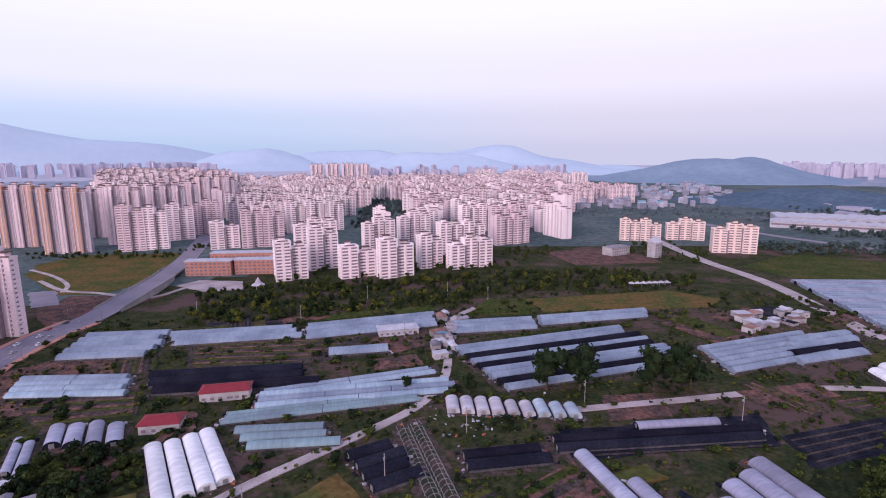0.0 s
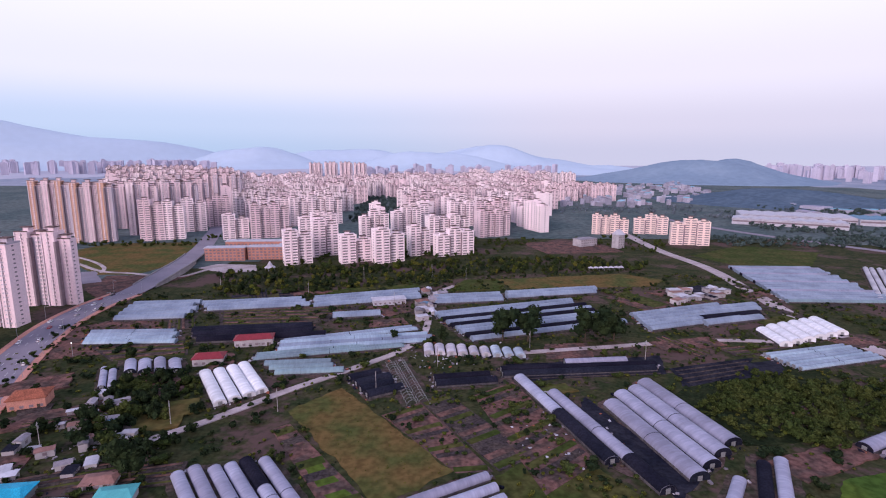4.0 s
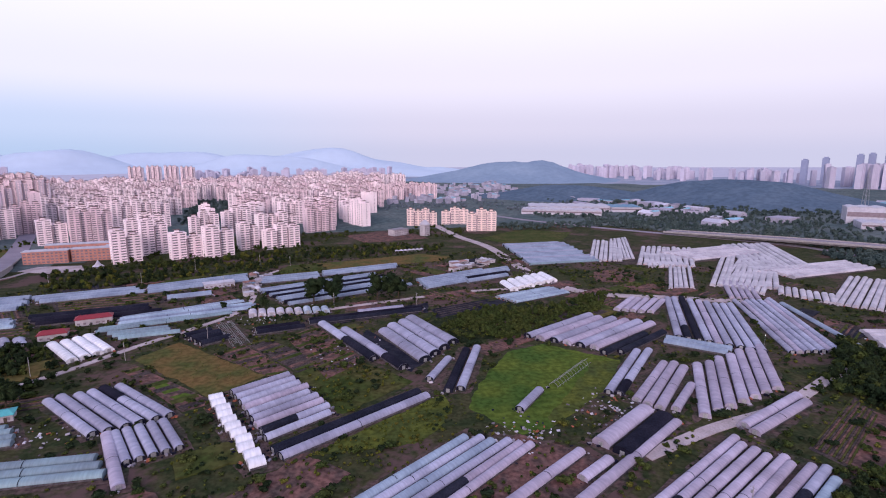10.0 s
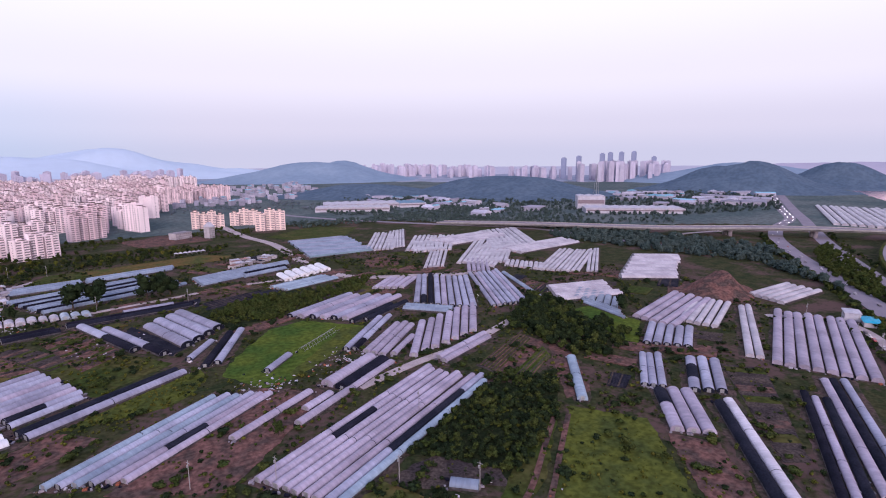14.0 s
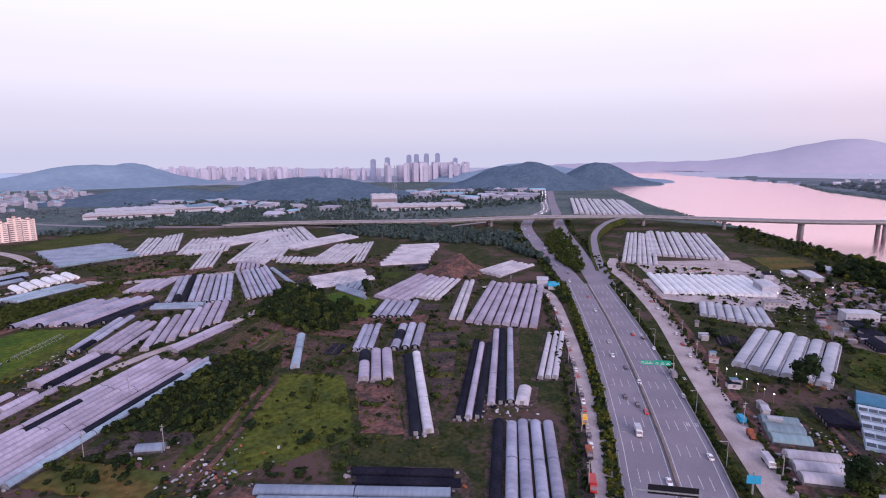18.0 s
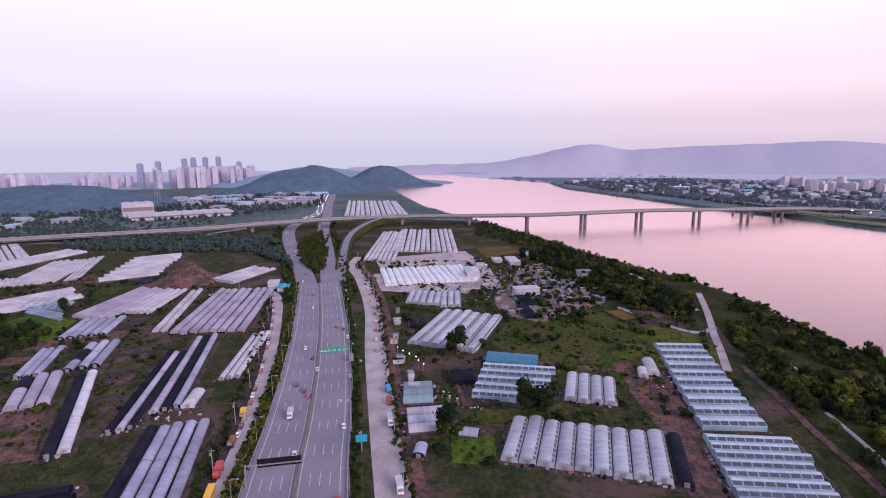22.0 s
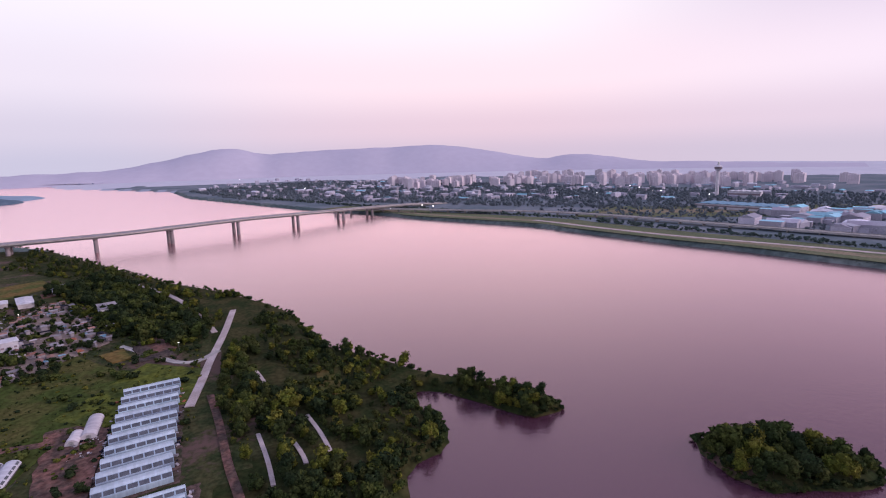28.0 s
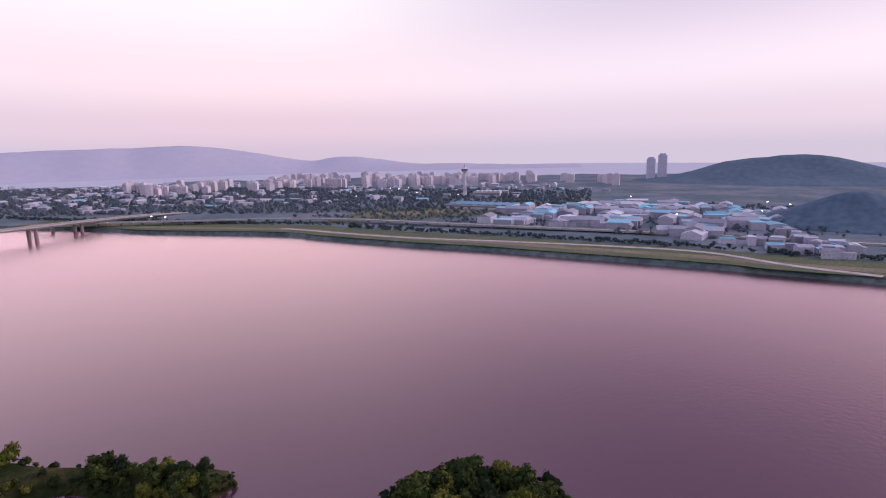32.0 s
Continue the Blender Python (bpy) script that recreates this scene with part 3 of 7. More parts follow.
LEFT_ARM = [(440, -183), (503, -146), (573, -101), (651, -48), (733, 6), (840, 66), (960, 110), (1079, 140), (1238, 216), (1496, 333), (1898, 515), (2316, 706)]
RIGHT_ARM = [(440, -203), (508, -168), (580, -130), (679, -78), (824, -1), (940, 54), (1079, 118), (1238, 194), (1496, 312), (1898, 494), (2316, 688)]


def road(name, line, left, right, top, label, mat="asphalt", category="road"):
    ob = new(name, ribbon(name, line, left, right, top, 0.5, M[mat]))
    return tagged(ob, label, category, kind="structure")


highway = road("road_highway", HIGHWAY, 18.5, -18.5, 0.30, "eight-lane asphalt highway with dashed lanes")
road("road_left_arm", LEFT_ARM, 9, -9, 0.28, "asphalt carriageway curving under the bridge")
road("road_right_arm", RIGHT_ARM, 9, -9, 0.26, "asphalt carriageway running on to the hills")
SERVICE_LEFT = [(-60, -410), (120, -320), (205, -276), (247, -257), (308, -228), (392, -183), (452, -146), (466, -118), (440, -88)]
SERVICE_RIGHT = [(-60, -470), (120, -376), (226, -327), (284, -301), (350, -272), (440, -234), (528, -188), (583, -155), (640, -140)]
road("road_service_left", SERVICE_LEFT, 3.6, -3.6, 0.12, "narrow grey service road beside the highway", "lane")
road("road_service_right", SERVICE_RIGHT, 4.2, -4.2, 0.12, "pale worn service road beside the highway", "lane")


# ---- road bridge over the river ----
BRIDGE = [(560, 470, 3), (640, 330, 8), (735, 172, 11), (822, 92, 12), (885, 10, 13), (942, -105, 14), (975, -308, 17), (1010, -405, 19), (1062, -501, 19.5), (1112, -600, 18), (1172, -695, 15), (1240, -800, 11), (1300, -900, 6), (1340, -980, 1)]


def bridge():
    base = tagged(new("bridge"), "long concrete girder bridge on paired piers", "bridge")
    base.location = (1062, -501, WATER_Z)
    inv = Matrix.Translation(base.location).inverted()

    def add(name, me, label=""):
        return part(name, me, base, inv, label)

    add("deck", ribbon("deck", BRIDGE, 12, -12, 0.0, 1.2, M["concrete"], 10))
    add("girder", ribbon("girder", BRIDGE, 6.5, -6.5, -1.2, 2.6, M["concrete"], 10))
    add("roadway", ribbon("roadway", BRIDGE, 11, -11, 0.06, 0.06, M["asphalt"], 10), "grey asphalt surface")
    for s in (11.6, -11.6):
        add("parapet", ribbon("parapet", BRIDGE, s + 0.2, s - 0.2, 1.1, 1.1, M["concrete"], 10))
    rows = along(BRIDGE, 2)
    for x, y in ((950, -308), (985, -405), (1040, -501), (1100, -600), (1158, -695), (1215, -760), (930, -210), (915, -100), (868, 30), (800, 112)):
        bx, by, bz, hd = min(rows, key=lambda r: (r[0] - x) ** 2 + (r[1] - y) ** 2)
        foot = float(land_height(bx, by)) - 0.5
        for s in (7.5, -7.5):
            r, vs, fs = 2.7, [], []
            px, py = bx - math.sin(hd) * s, by + math.cos(hd) * s
            for k in range(14):
                a = k * math.tau / 14
                for z, rr in ((foot, r * 1.05), (bz - 6.0, r), (bz - 3.7, r * 1.25)):
                    vs.append((px + rr * math.cos(a) * (1.5 if z > bz - 4 else 1), py + rr * math.sin(a), z))
            for k in range(14):
                a, b = 3 * k, 3 * ((k + 1) % 14)
                fs += [(a, b, b + 1, a + 1), (a + 1, b + 1, b + 2, a + 2)]
            fs += [tuple(3 * k + 2 for k in range(14))]
            add("pier", mesh_of("pier", vs, fs, M["pier"]))


bridge()


RAMP = [(494, -186, 0.2), (564, -153, 0.6), (662, -111, 3), (760, -76, 7), (850, -62, 11), (915, -66, 13.6)]
tagged(new("ramp_embankment", ribbon("ramp_embankment", RAMP, 7, -7, -0.3, 9, M["grass"])), "grassy embankment under the slip road", "embankment", kind="structure")
road("road_ramp", RAMP, 4, -4, 0.1, "grey slip road climbing to the bridge")


# ---- merging of uncountable pieces ----
def arrays(me):
    nv, nl, npoly = len(me.vertices), len(me.loops), len(me.polygons)
    co, vi = np.empty(nv * 3, np.float32), np.empty(nl, np.int32)
    ls, mi, sm = np.empty(npoly, np.int32), np.empty(npoly, np.int32), np.empty(npoly, bool)
    me.vertices.foreach_get("co", co)
    me.loops.foreach_get("vertex_index", vi)
    me.polygons.foreach_get("loop_start", ls)
    me.polygons.foreach_get("material_index", mi)
    me.polygons.foreach_get("use_smooth", sm)
    return co.reshape(-1, 3), vi, ls, mi, sm, list(me.materials)


def merged(name, items, label, category, kind="stuff"):
    """one object out of (mesh, pose) pairs"""
    cache, mats = {}, []
    cos, vis, lss, mis, sms = [], [], [], [], []
    nv = nl = 0
    for me, m in items:
        if me.name not in cache:
            cache[me.name] = arrays(me)
            for x in cache[me.name][5]:
                if x not in mats:
                    mats.append(x)
        co, vi, ls, mi, sm, own = cache[me.name]
        r = np.array(m, np.float32)
        cos.append(co @ r[:3, :3].T + r[:3, 3])
        vis.append(vi + nv)
        lss.append(ls + nl)
        mis.append(np.array([mats.index(x) for x in own], np.int32)[mi])
        sms.append(sm)
        nv, nl = nv + len(co), nl + len(vi)
    me = bpy.data.meshes.new(name)
    me.vertices.add(nv)
    me.loops.add(nl)
    me.polygons.add(sum(len(x) for x in lss))
    me.vertices.foreach_set("co", np.concatenate(cos).ravel())
    me.loops.foreach_set("vertex_index", np.concatenate(vis))
    me.polygons.foreach_set("loop_start", np.concatenate(lss))
    me.polygons.foreach_set("material_index", np.concatenate(mis))
    me.polygons.foreach_set("use_smooth", np.concatenate(sms))
    for x in mats:
        me.materials.append(x)
    me.update(calc_edges=True)
    return tagged(new(name, me), label, category, kind=kind)


# ---- greenhouses ----
ARCH = {}


def arch_mesh(length, width, kind, tall):
    """a film tunnel over hoops: the film sags a little between them"""
    key = (round(length), round(width * 2), kind, tall)
    if key in ARCH:
        return ARCH[key]
    h, side, seg = tall, 0.35 * tall, 9
    hoops = max(3, int(length / 3.2))
    vs, fs = [], []
    for i in range(2 * hoops + 1):
        x = length * i / (2 * hoops)
        sag = 1.0 if i % 2 == 0 else 0.972
        for j in range(seg + 1):
            a = math.pi * j / seg
            y, z = math.cos(a) * width * 0.485, side + math.sin(a) * (h - side) * sag
            if j in (0, seg):
                vs.append((x, y * 1.01, 0.0))
            vs.append((x, y, z)) if j == 0 else None
            if j:
                if j == seg:
                    vs.insert(len(vs) - 1, (x, y, z))
                else:
                    vs.append((x, y, z))
    row = seg + 3
    for i in range(2 * hoops):
        for j in range(row - 1):
            a = i * row + j
            fs.append((a, a + 1, a + row + 1, a + row))
    # closed lowest strips: the shade inside rolled-up sides is put into their colour
    cover = mesh_of("cover", vs, [(f, 1 if i % (row - 1) in (0, row - 2) else 0) for i, f in enumerate(fs)], [M[kind], M["side_shade"]])
    for p in cover.polygons:
        p.use_smooth = True
    front = [(0.06, v[1] * 0.985, v[2] * 0.985) for v in vs[:row]]
    k = len(front)
    back = [(-0.06, v[1], v[2]) for v in front]
    fs2 = [tuple(range(k)), tuple(reversed(range(k, 2 * k)))] + [(i, (i + 1) % k, k + (i + 1) % k, k + i) for i in range(k)]
    end = mesh_of("end_wall", front + back, fs2, M["d" if kind in "dg" else kind])
    door = boxes("door", [(-0.12, -0.9, 0.02, 0.12, 0.9, 2.0)], M["steel"])
    ARCH[key] = cover, end, door
    return ARCH[key]


FILM = {
    "g": "long tunnel greenhouse of weathered grey film", "p": "long tunnel greenhouse of dusty pinkish-grey film", "t": "long tunnel greenhouse of pale bluish film",
    "e": "long tunnel greenhouse of dull green-grey film", "m": "broad arched greenhouse of milky film with vents", "W": "short greenhouse of clean bright white film", "w": "tunnel greenhouse of whitish film", "b": "tunnel greenhouse of light blue film",
    "d": "long tunnel greenhouse under black shade net", "B": "long shed with a blue sheet roof", "f": "bare hoop frame of a stripped greenhouse", "s": "ridged greenhouse with pale film strips",
}
TUNNELS, BLOCKS = [], []


def ridge_mesh(length, width):
    """a glasshouse bay: a pale sloping roof half, a dark vent strip, film walls"""
    key = ("ridge", round(length), round(width * 2))
    if key not in ARCH:
        a = width * 0.49
        vs = []
        prof = [(-a, 0), (-a, 2.2), (-a * 0.45, 3.3), (-a * 0.1, 3.6), (a, 2.3), (a, 0)]
        for x in (0, length):
            vs += [(x, y, z) for y, z in prof]
        fs = [((0, 1, 7, 6), 1), ((1, 2, 8, 7), 1), ((2, 3, 9, 8), 0), ((3, 4, 10, 9), 0), ((4, 5, 11, 10), 1), ((0, 5, 4, 3, 2, 1), 1), ((6, 7, 8, 9, 10, 11), 1)]
        cover = mesh_of("roof", vs, fs, [M["b"], M["t"]])
        n = max(3, int(length / 3.4))
        step = length / n
        slots = mesh_of("vent", [(0.25, -a * 0.92, 2.46), (step - 0.25, -a * 0.92, 2.46), (step - 0.25, -a * 0.52, 3.28), (0.25, -a * 0.52, 3.28), (0.25, -a * 0.92, 2.2), (step - 0.25, -a * 0.92, 2.2), (step - 0.25, -a * 0.52, 3.0), (0.25, -a * 0.52, 3.0)], [(0, 1, 2, 3), (7, 6, 5, 4), (0, 4, 5, 1), (1, 5, 6, 2), (2, 6, 7, 3), (3, 7, 4, 0)], M["vent_glass"])
        ARCH[key] = cover, slots, n, step
    return ARCH[key]


def hoop_mesh(width, tall):
    """one bare steel hoop"""
    vs, fs = [], []
    for j in range(11):
        a = math.pi * j / 10
        for r in (1.0, 0.96):
            for x in (-0.05, 0.05):
                vs.append((x, math.cos(a) * width * 0.48 * r, 0.02 + math.sin(a) * tall * r))
    for j in range(10):
        k = 4 * j
        fs += [(k, k + 1, k + 5, k + 4), (k + 2, k + 6, k + 7, k + 3), (k, k + 4, k + 6, k + 2), (k + 1, k + 3, k + 7, k + 5)]
    return mesh_of("hoop", vs, fs, M["steel"])


FAR_TUNNELS = []
STRAP = {}


def strap_mesh(width, tall):
    """the dark lashing strap over a joint of two film lengths"""
    key = round(width * 2), tall
    if key not in STRAP:
        vs, fs = [], []
        for j in range(10):
            a = math.pi * j / 9
            for x in (-0.14, 0.14):
                vs.append((x, math.cos(a) * width * 0.49, 0.35 * tall + math.sin(a) * 0.65 * tall + 0.05))
        for j in range(9):
            fs.append((2 * j, 2 * j + 1, 2 * j + 3, 2 * j + 2))
        STRAP[key] = mesh_of("strap", vs, fs, M["d"])
    return STRAP[key]


def vent_mesh(width, tall, step):
    """a dark open flap near the eave of an arched roof"""
    key = "vent", round(width * 2), tall, round(step, 1)
    if key not in STRAP:
        side = 0.35 * tall
        vs = []
        for a in (radians(128), radians(150)):
            y, z = math.cos(a) * width * 0.495, side + math.sin(a) * (tall - side) * 1.03
            vs += [(0.25, y, z), (step * 0.8, y, z), (0.25, y * 0.99, z - 0.1), (step * 0.8, y * 0.99, z - 0.1)]
        STRAP[key] = mesh_of("vent", vs, [(0, 1, 5, 4), (2, 6, 7, 3), (0, 2, 3, 1), (4, 5, 7, 6), (0, 4, 6, 2), (1, 3, 7, 5)], M["vent_glass"])
    return STRAP[key]


def tunnels(x, y, heading, length, span, skew, count, kinds, fill=None):
    """count tunnels side by side from the corner (x, y), each running along heading, over span metres to its left"""
    c, s = math.cos(radians(heading)), math.sin(radians(heading))
    w = abs(span) / count
    near = x < 330 and y < 262 or x < 480 and y < -180
    BLOCKS.append((x, y, c, s, length, span, skew))
    for i in range(count):
        kind = kinds[i % len(kinds)] if len(kinds) > 1 else kinds
        off, f = span * (i + 0.5) / count, skew * (i + 0.5) / count
        ll = length * random.uniform(0.93, 1.0) - 1.5
        ll = max(6, round(ll / 2) * 2)
        px, py = x + c * (f + random.uniform(0.1, 1.2)) - s * off, y + s * (f + 0.5) + c * off
        m = pose(px, py, 0.0, 0, 0, heading + random.uniform(-0.4, 0.4))
        TUNNELS.append((px, py, heading, ll, w))
        tall = min(max(0.30 * w + 0.9, 2.0), 4.6)
        ww = w * (0.995 if kind == "m" else 0.97 if kind in "Ws" and near and w < 8.5 else random.uniform(0.84, 0.93) if fill is None else fill)
        if not near:
            cover, end, door = arch_mesh(ll, ww, kind if kind not in "fs" else "g", round(tall, 1))
            FAR_TUNNELS.append((cover, m))
            FAR_TUNNELS.append((end, m @ pose(0.05, 0, 0)))
            FAR_TUNNELS.append((end, m @ pose(ll - 0.05, 0, 0)))
            continue
        g = tagged(new("greenhouse"), FILM[kind], "greenhouse", group=f"greenhouse row {chr(97 + round(x / 40) % 26)}{chr(97 + round(y / 40) % 26)}")
        g.matrix_basis = m
        if kind == "s":
            cover, slots, n, step = ridge_mesh(ll, ww)
            part("roof", cover, g)
            for k in range(n):
                part("vent", slots, g, pose(k * step, 0, 0), "dark open vent")
        elif kind == "f":
            hoop = hoop_mesh(ww, tall)
            for k in range(int(ll / 3)):
                part("hoop", hoop, g, pose(k * 3, 0, 0))
            for yy, zz in ((-ww * 0.45, 1.0), (ww * 0.45, 1.0), (0, tall - 0.05)):
                part("rail", boxes("rail", [(0, yy - 0.05, zz - 0.05, ll, yy + 0.05, zz + 0.05)], M["steel"]), g)
        else:
            cover, end, door = arch_mesh(ll, ww, kind, round(tall, 1))
            part("cover", cover, g)
            part("end_wall", end, g, pose(0.05, 0, 0))
            part("end_wall", end, g, pose(ll - 0.05, 0, 0))
            part("door", door, g, pose(0.0, 0, 0), "grey metal door")
            if kind in "pg" and ll > 30 and random.random() < 0.12:
                share = round(ll * random.choice((0.25, 0.4, 0.5)) / 2) * 2
                part("shade_net", arch_mesh(share, ww * 1.03, "d", round(tall, 1) + 0.15)[0], g, pose(random.choice((0.0, ll - share, ll * 0.3)), 0, 0), "black net pulled over part of it")
            if kind == "m":
                n = max(3, int(ll / 3.4))
                slot = vent_mesh(ww, round(tall, 1), ll / n)
                for k in range(n):
                    part("vent", slot, g, pose(k * ll / n, 0, 0), "dark open roof vent")
            elif ll > 25:
                strap = strap_mesh(ww, round(tall, 1))
                for k in range(1, int(ll / 44) + 1):
                    part("strap", strap, g, pose(k * ll / (int(ll / 44) + 1) + random.uniform(-2, 2), 0, 0), "dark lashing strap")


tunnels(-89, 143, 123, 41, -25, 3, 4, "W")
tunnels(-52, 52, 127, 54, -32, -11, 6, "g")
tunnels(-33, 26, 113, 30, -22, -2, 5, "g")
tunnels(-1, 81, 29, 33, -56, -10, 9, "gggpggpgg", 0.68)
tunnels(18, 23, 28, 80, -12, 0, 2, "dg")
tunnels(66, 110, 108, 80, -14, -40, 2, "gg")
tunnels(95, 88, 104, 61, -37, 21, 4, "g")
tunnels(92, 68, 54, 32, -5, 1, 1, "g")
tunnels(96, 51, 62, 61, -11, 7, 2, "dg")
tunnels(166, 114, 25, 71, -46, 17, 6, "gpgpgp")
tunnels(194, 75, 26, 53, -12, 16, 2, "dd")
tunnels(254, 148, 39, 42, -27, 10, 5, "p")
tunnels(257, 86, 55, 105, -49, -13, 9, "ggdgpgggg")
tunnels(300, 44, 60, 117, -32, 11, 7, "gpgggpg")
tunnels(351, 38, 66, 101, 5, 0, 1, "t")
tunnels(242, 78, -50, 37, 14, -1, 2, "t")
tunnels(170, 30, 42, 70, -10, 2, 2, "g")
tunnels(178, 20, 39, 59, -16, -3, 3, "p")
tunnels(192, 3, 37, 35, 5, 0, 1, "p")
tunnels(194, -5, 51, 66, -40, 51, 7, "p")
tunnels(208, -12, 18, 52, -11, -4, 2, "p")
tunnels(91, -38, 28, 49, 5, 0, 1, "p")
tunnels(117, -42, 28, 80, 5, 0, 1, "p")
tunnels(140, -7, 29, 43, -18, -1, 2, "pd")
tunnels(125, -31, 27, 20, 5, 0, 1, "p")
tunnels(88, -68, 24, 120, -38, 4, 9, "pppppppgt")
tunnels(26, -29, 31, 82, -27, 16, 6, "tgtgpp")
tunnels(230, -95, 46, 53, -6, -1, 1, "t")
tunnels(267, -104, 35, 48, -13, 1, 3, "g")
tunnels(280, -122, 32, 46, -18, 5, 3, "g")
tunnels(238, -137, 42, 42, -19, -0, 3, "p")
tunnels(211, -192, 41, 92, -11, 3, 2, "dw")
tunnels(364, -33, 13, 89, -33, -9, 5, "p")
tunnels(379, -58, 19, 73, -26, -2, 5, "w")
tunnels(320, -70, 28, 43, -28, 4, 5, "g")
tunnels(348, -117, 27, 116, -10, 0, 2, "w")
tunnels(349, -130, 22, 121, -49, -2, 8, "p")
tunnels(233, -199, 27, 100, -12, 3, 3, "dpd")
tunnels(252, -204, 28, 109, -13, 5, 3, "pdg")
tunnels(189, -241, 28, 61, -26, 1, 5, "dgggg")
tunnels(182, -188, -58, 39, -11, 5, 2, "d")
tunnels(155, -168, -57, 71, -12, 6, 2, "t")
tunnels(337, 316, 56, 144, -35, 6, 7, "w")
tunnels(375, 285, 51, 119, -56, 7, 10, "w")
tunnels(336, 189, 51, 96, -21, 11, 5, "w")
tunnels(378, 189, 43, 171, -53, 15, 10, "w")
tunnels(456, 215, 57, 169, -64, 39, 9, "w")
tunnels(422, 116, 31, 127, -42, 4, 9, "w")
tunnels(452, 79, 37, 135, -12, 5, 3, "w")
tunnels(452, 41, -40, 52, 114, 45, 8, "w")
tunnels(379, 62, -17, 59, -46, -15, 7, "w")
tunnels(377, 23, -101, 45, -11, 18, 3, "t")
tunnels(287, 436, -2, 84, -126, -16, 21, "tgtttgttttgttttgttttee")
tunnels(-215, 303, 7, 49, -43, 3, 5, "t")
tunnels(-168, 305, 11, 76, -24, 10, 3, "t")
tunnels(-89, 321, 18, 87, -28, -3, 4, "t")
tunnels(-66, 277, 11, 36, -10, 1, 1, "t")
tunnels(-207, 241, 3, 56, -24, 9, 4, "t")
tunnels(-148, 246, 8, 76, -27, 12, 3, "d")
tunnels(-84, 227, 20, 82, -9, -1, 2, "t")
tunnels(-84, 224, 11, 89, -16, -2, 3, "t")
tunnels(-92, 205, 15, 86, -10, -2, 3, "e")
tunnels(-85, 193, 6, 36, -18, 11, 3, "e")
tunnels(3, 326, 10, 55, -23, -4, 3, "t")
tunnels(59, 336, 13, 77, -18, -5, 2, "t")
tunnels(2, 281, 19, 111, -61, 7, 9, "ttdtdttdt")
tunnels(-0, 206, 94, 13, -56, -9, 9, "wwwwwwbbb")
tunnels(139, 281, 20, 81, -34, -11, 6, "t")
tunnels(194, 294, 17, 50, -33, -27, 4, "ttdt")
tunnels(40, 187, 6, 86, -12, -1, 2, "d")
tunnels(75, 197, 6, 37, -6, -2, 1, "g")
tunnels(5, 176, 10, 32, -13, 0, 2, "d")
tunnels(-37, 175, 31, 19, -28, 0, 4, "d")
tunnels(-5, 145, 107, 54, -11, 1, 2, "f")
tunnels(-150, 178, 119, 19, -27, -13, 4, "g")
tunnels(-152, 161, 120, 28, -8, -6, 2, "g")
tunnels(186, 207, 16, 60, -24, 2, 7, "t")
tunnels(204, 218, 87, 30, -55, 27, 6, "W")
tunnels(-142, 70, 2, 58, -20, 12, 4, "e")
tunnels(-124, 79, 6, 16, -9, 3, 2, "e")
tunnels(-95, 41, -5, 52, -17, 11, 3, "e")
tunnels(503, -223, 25, 73, -86, 2, 14, "W", 0.99)
tunnels(454, -258, 11, 38, -28, -6, 5, "m")
tunnels(449, -288, 13, 45, -16, 3, 3, "m")
tunnels(367, -288, -4, 76, -45, -3, 6, "m")
tunnels(360, -338, -90, 30, -15, 4, 1, "B")
tunnels(344, -340, -86, 39, -43, -2, 5, "s")
tunnels(310, -384, -1, 31, -24, -0, 4, "m")
tunnels(253, -362, -2, 36, -61, 1, 9, "m")
tunnels(252, -424, -1, 37, -6, -0, 1, "d")
tunnels(398, -434, -79, 28, -102, -14, 10, "s")
tunnels(289, -439, -81, 35, -47, -5, 8, "s")
tunnels(614, -155, 15, 235, -37, -12, 7, "w")
tunnels(671, -170, 16, 199, -80, -8, 12, "w")
tunnels(1038, 63, 23, 355, -127, -26, 12, "w")
tunnels(-11, 77, 15, 8, -71, 5, 11, "W")
tunnels(-32, 11, 110, 46, -5, -3, 1, "p")
tunnels(123, 27, 42, 25, -5, -2, 1, "g")
tunnels(149, 45, 35, 42, -6, -1, 1, "f")
tunnels(142, -114, -47, 12, 6, -2, 1, "t")
tunnels(309, -305, -70, 16, -23, -1, 3, "e")
tunnels(283, -315, -67, 20, -22, -1, 3, "w")
tunnels(245, -329, 7, 11, -6, 3, 1, "g")
tunnels(273, -342, -89, 10, -7, 1, 1, "g")
tunnels(346, -420, -1, 11, -6, 1, 1, "w")
tunnels(350, -425, 3, 21, -7, 0, 1, "w")
tunnels(376, 268, 58, 88, -38, 12, 7, "w")
tunnels(386, 189, 38, 139, -38, -15, 8, "w")
tunnels(489, -54, -3, 65, -32, -7, 5, "w")
tunnels(364, 310, 58, 157, -23, 15, 6, "w")
tunnels(437, 330, 7, 112, -51, -0, 5, "w")
tunnels(474, 227, 4, 121, -40, -5, 5, "w")
tunnels(362, 150, 52, 68, -23, 2, 5, "p")
tunnels(410, 149, 42, 31, -39, -13, 8, "w")
tunnels(371, 26, 33, 32, -36, -24, 6, "t")
tunnels(291, -210, 20, 75, -11, 4, 3, "w")
tunnels(259, -214, 21, 18, -7, 3, 1, "w")
merged("greenhouse_field", FAR_TUNNELS, "far rows of pale film tunnel greenhouses", "greenhouses")


# ---- apartment blocks ----
FLAT = {}


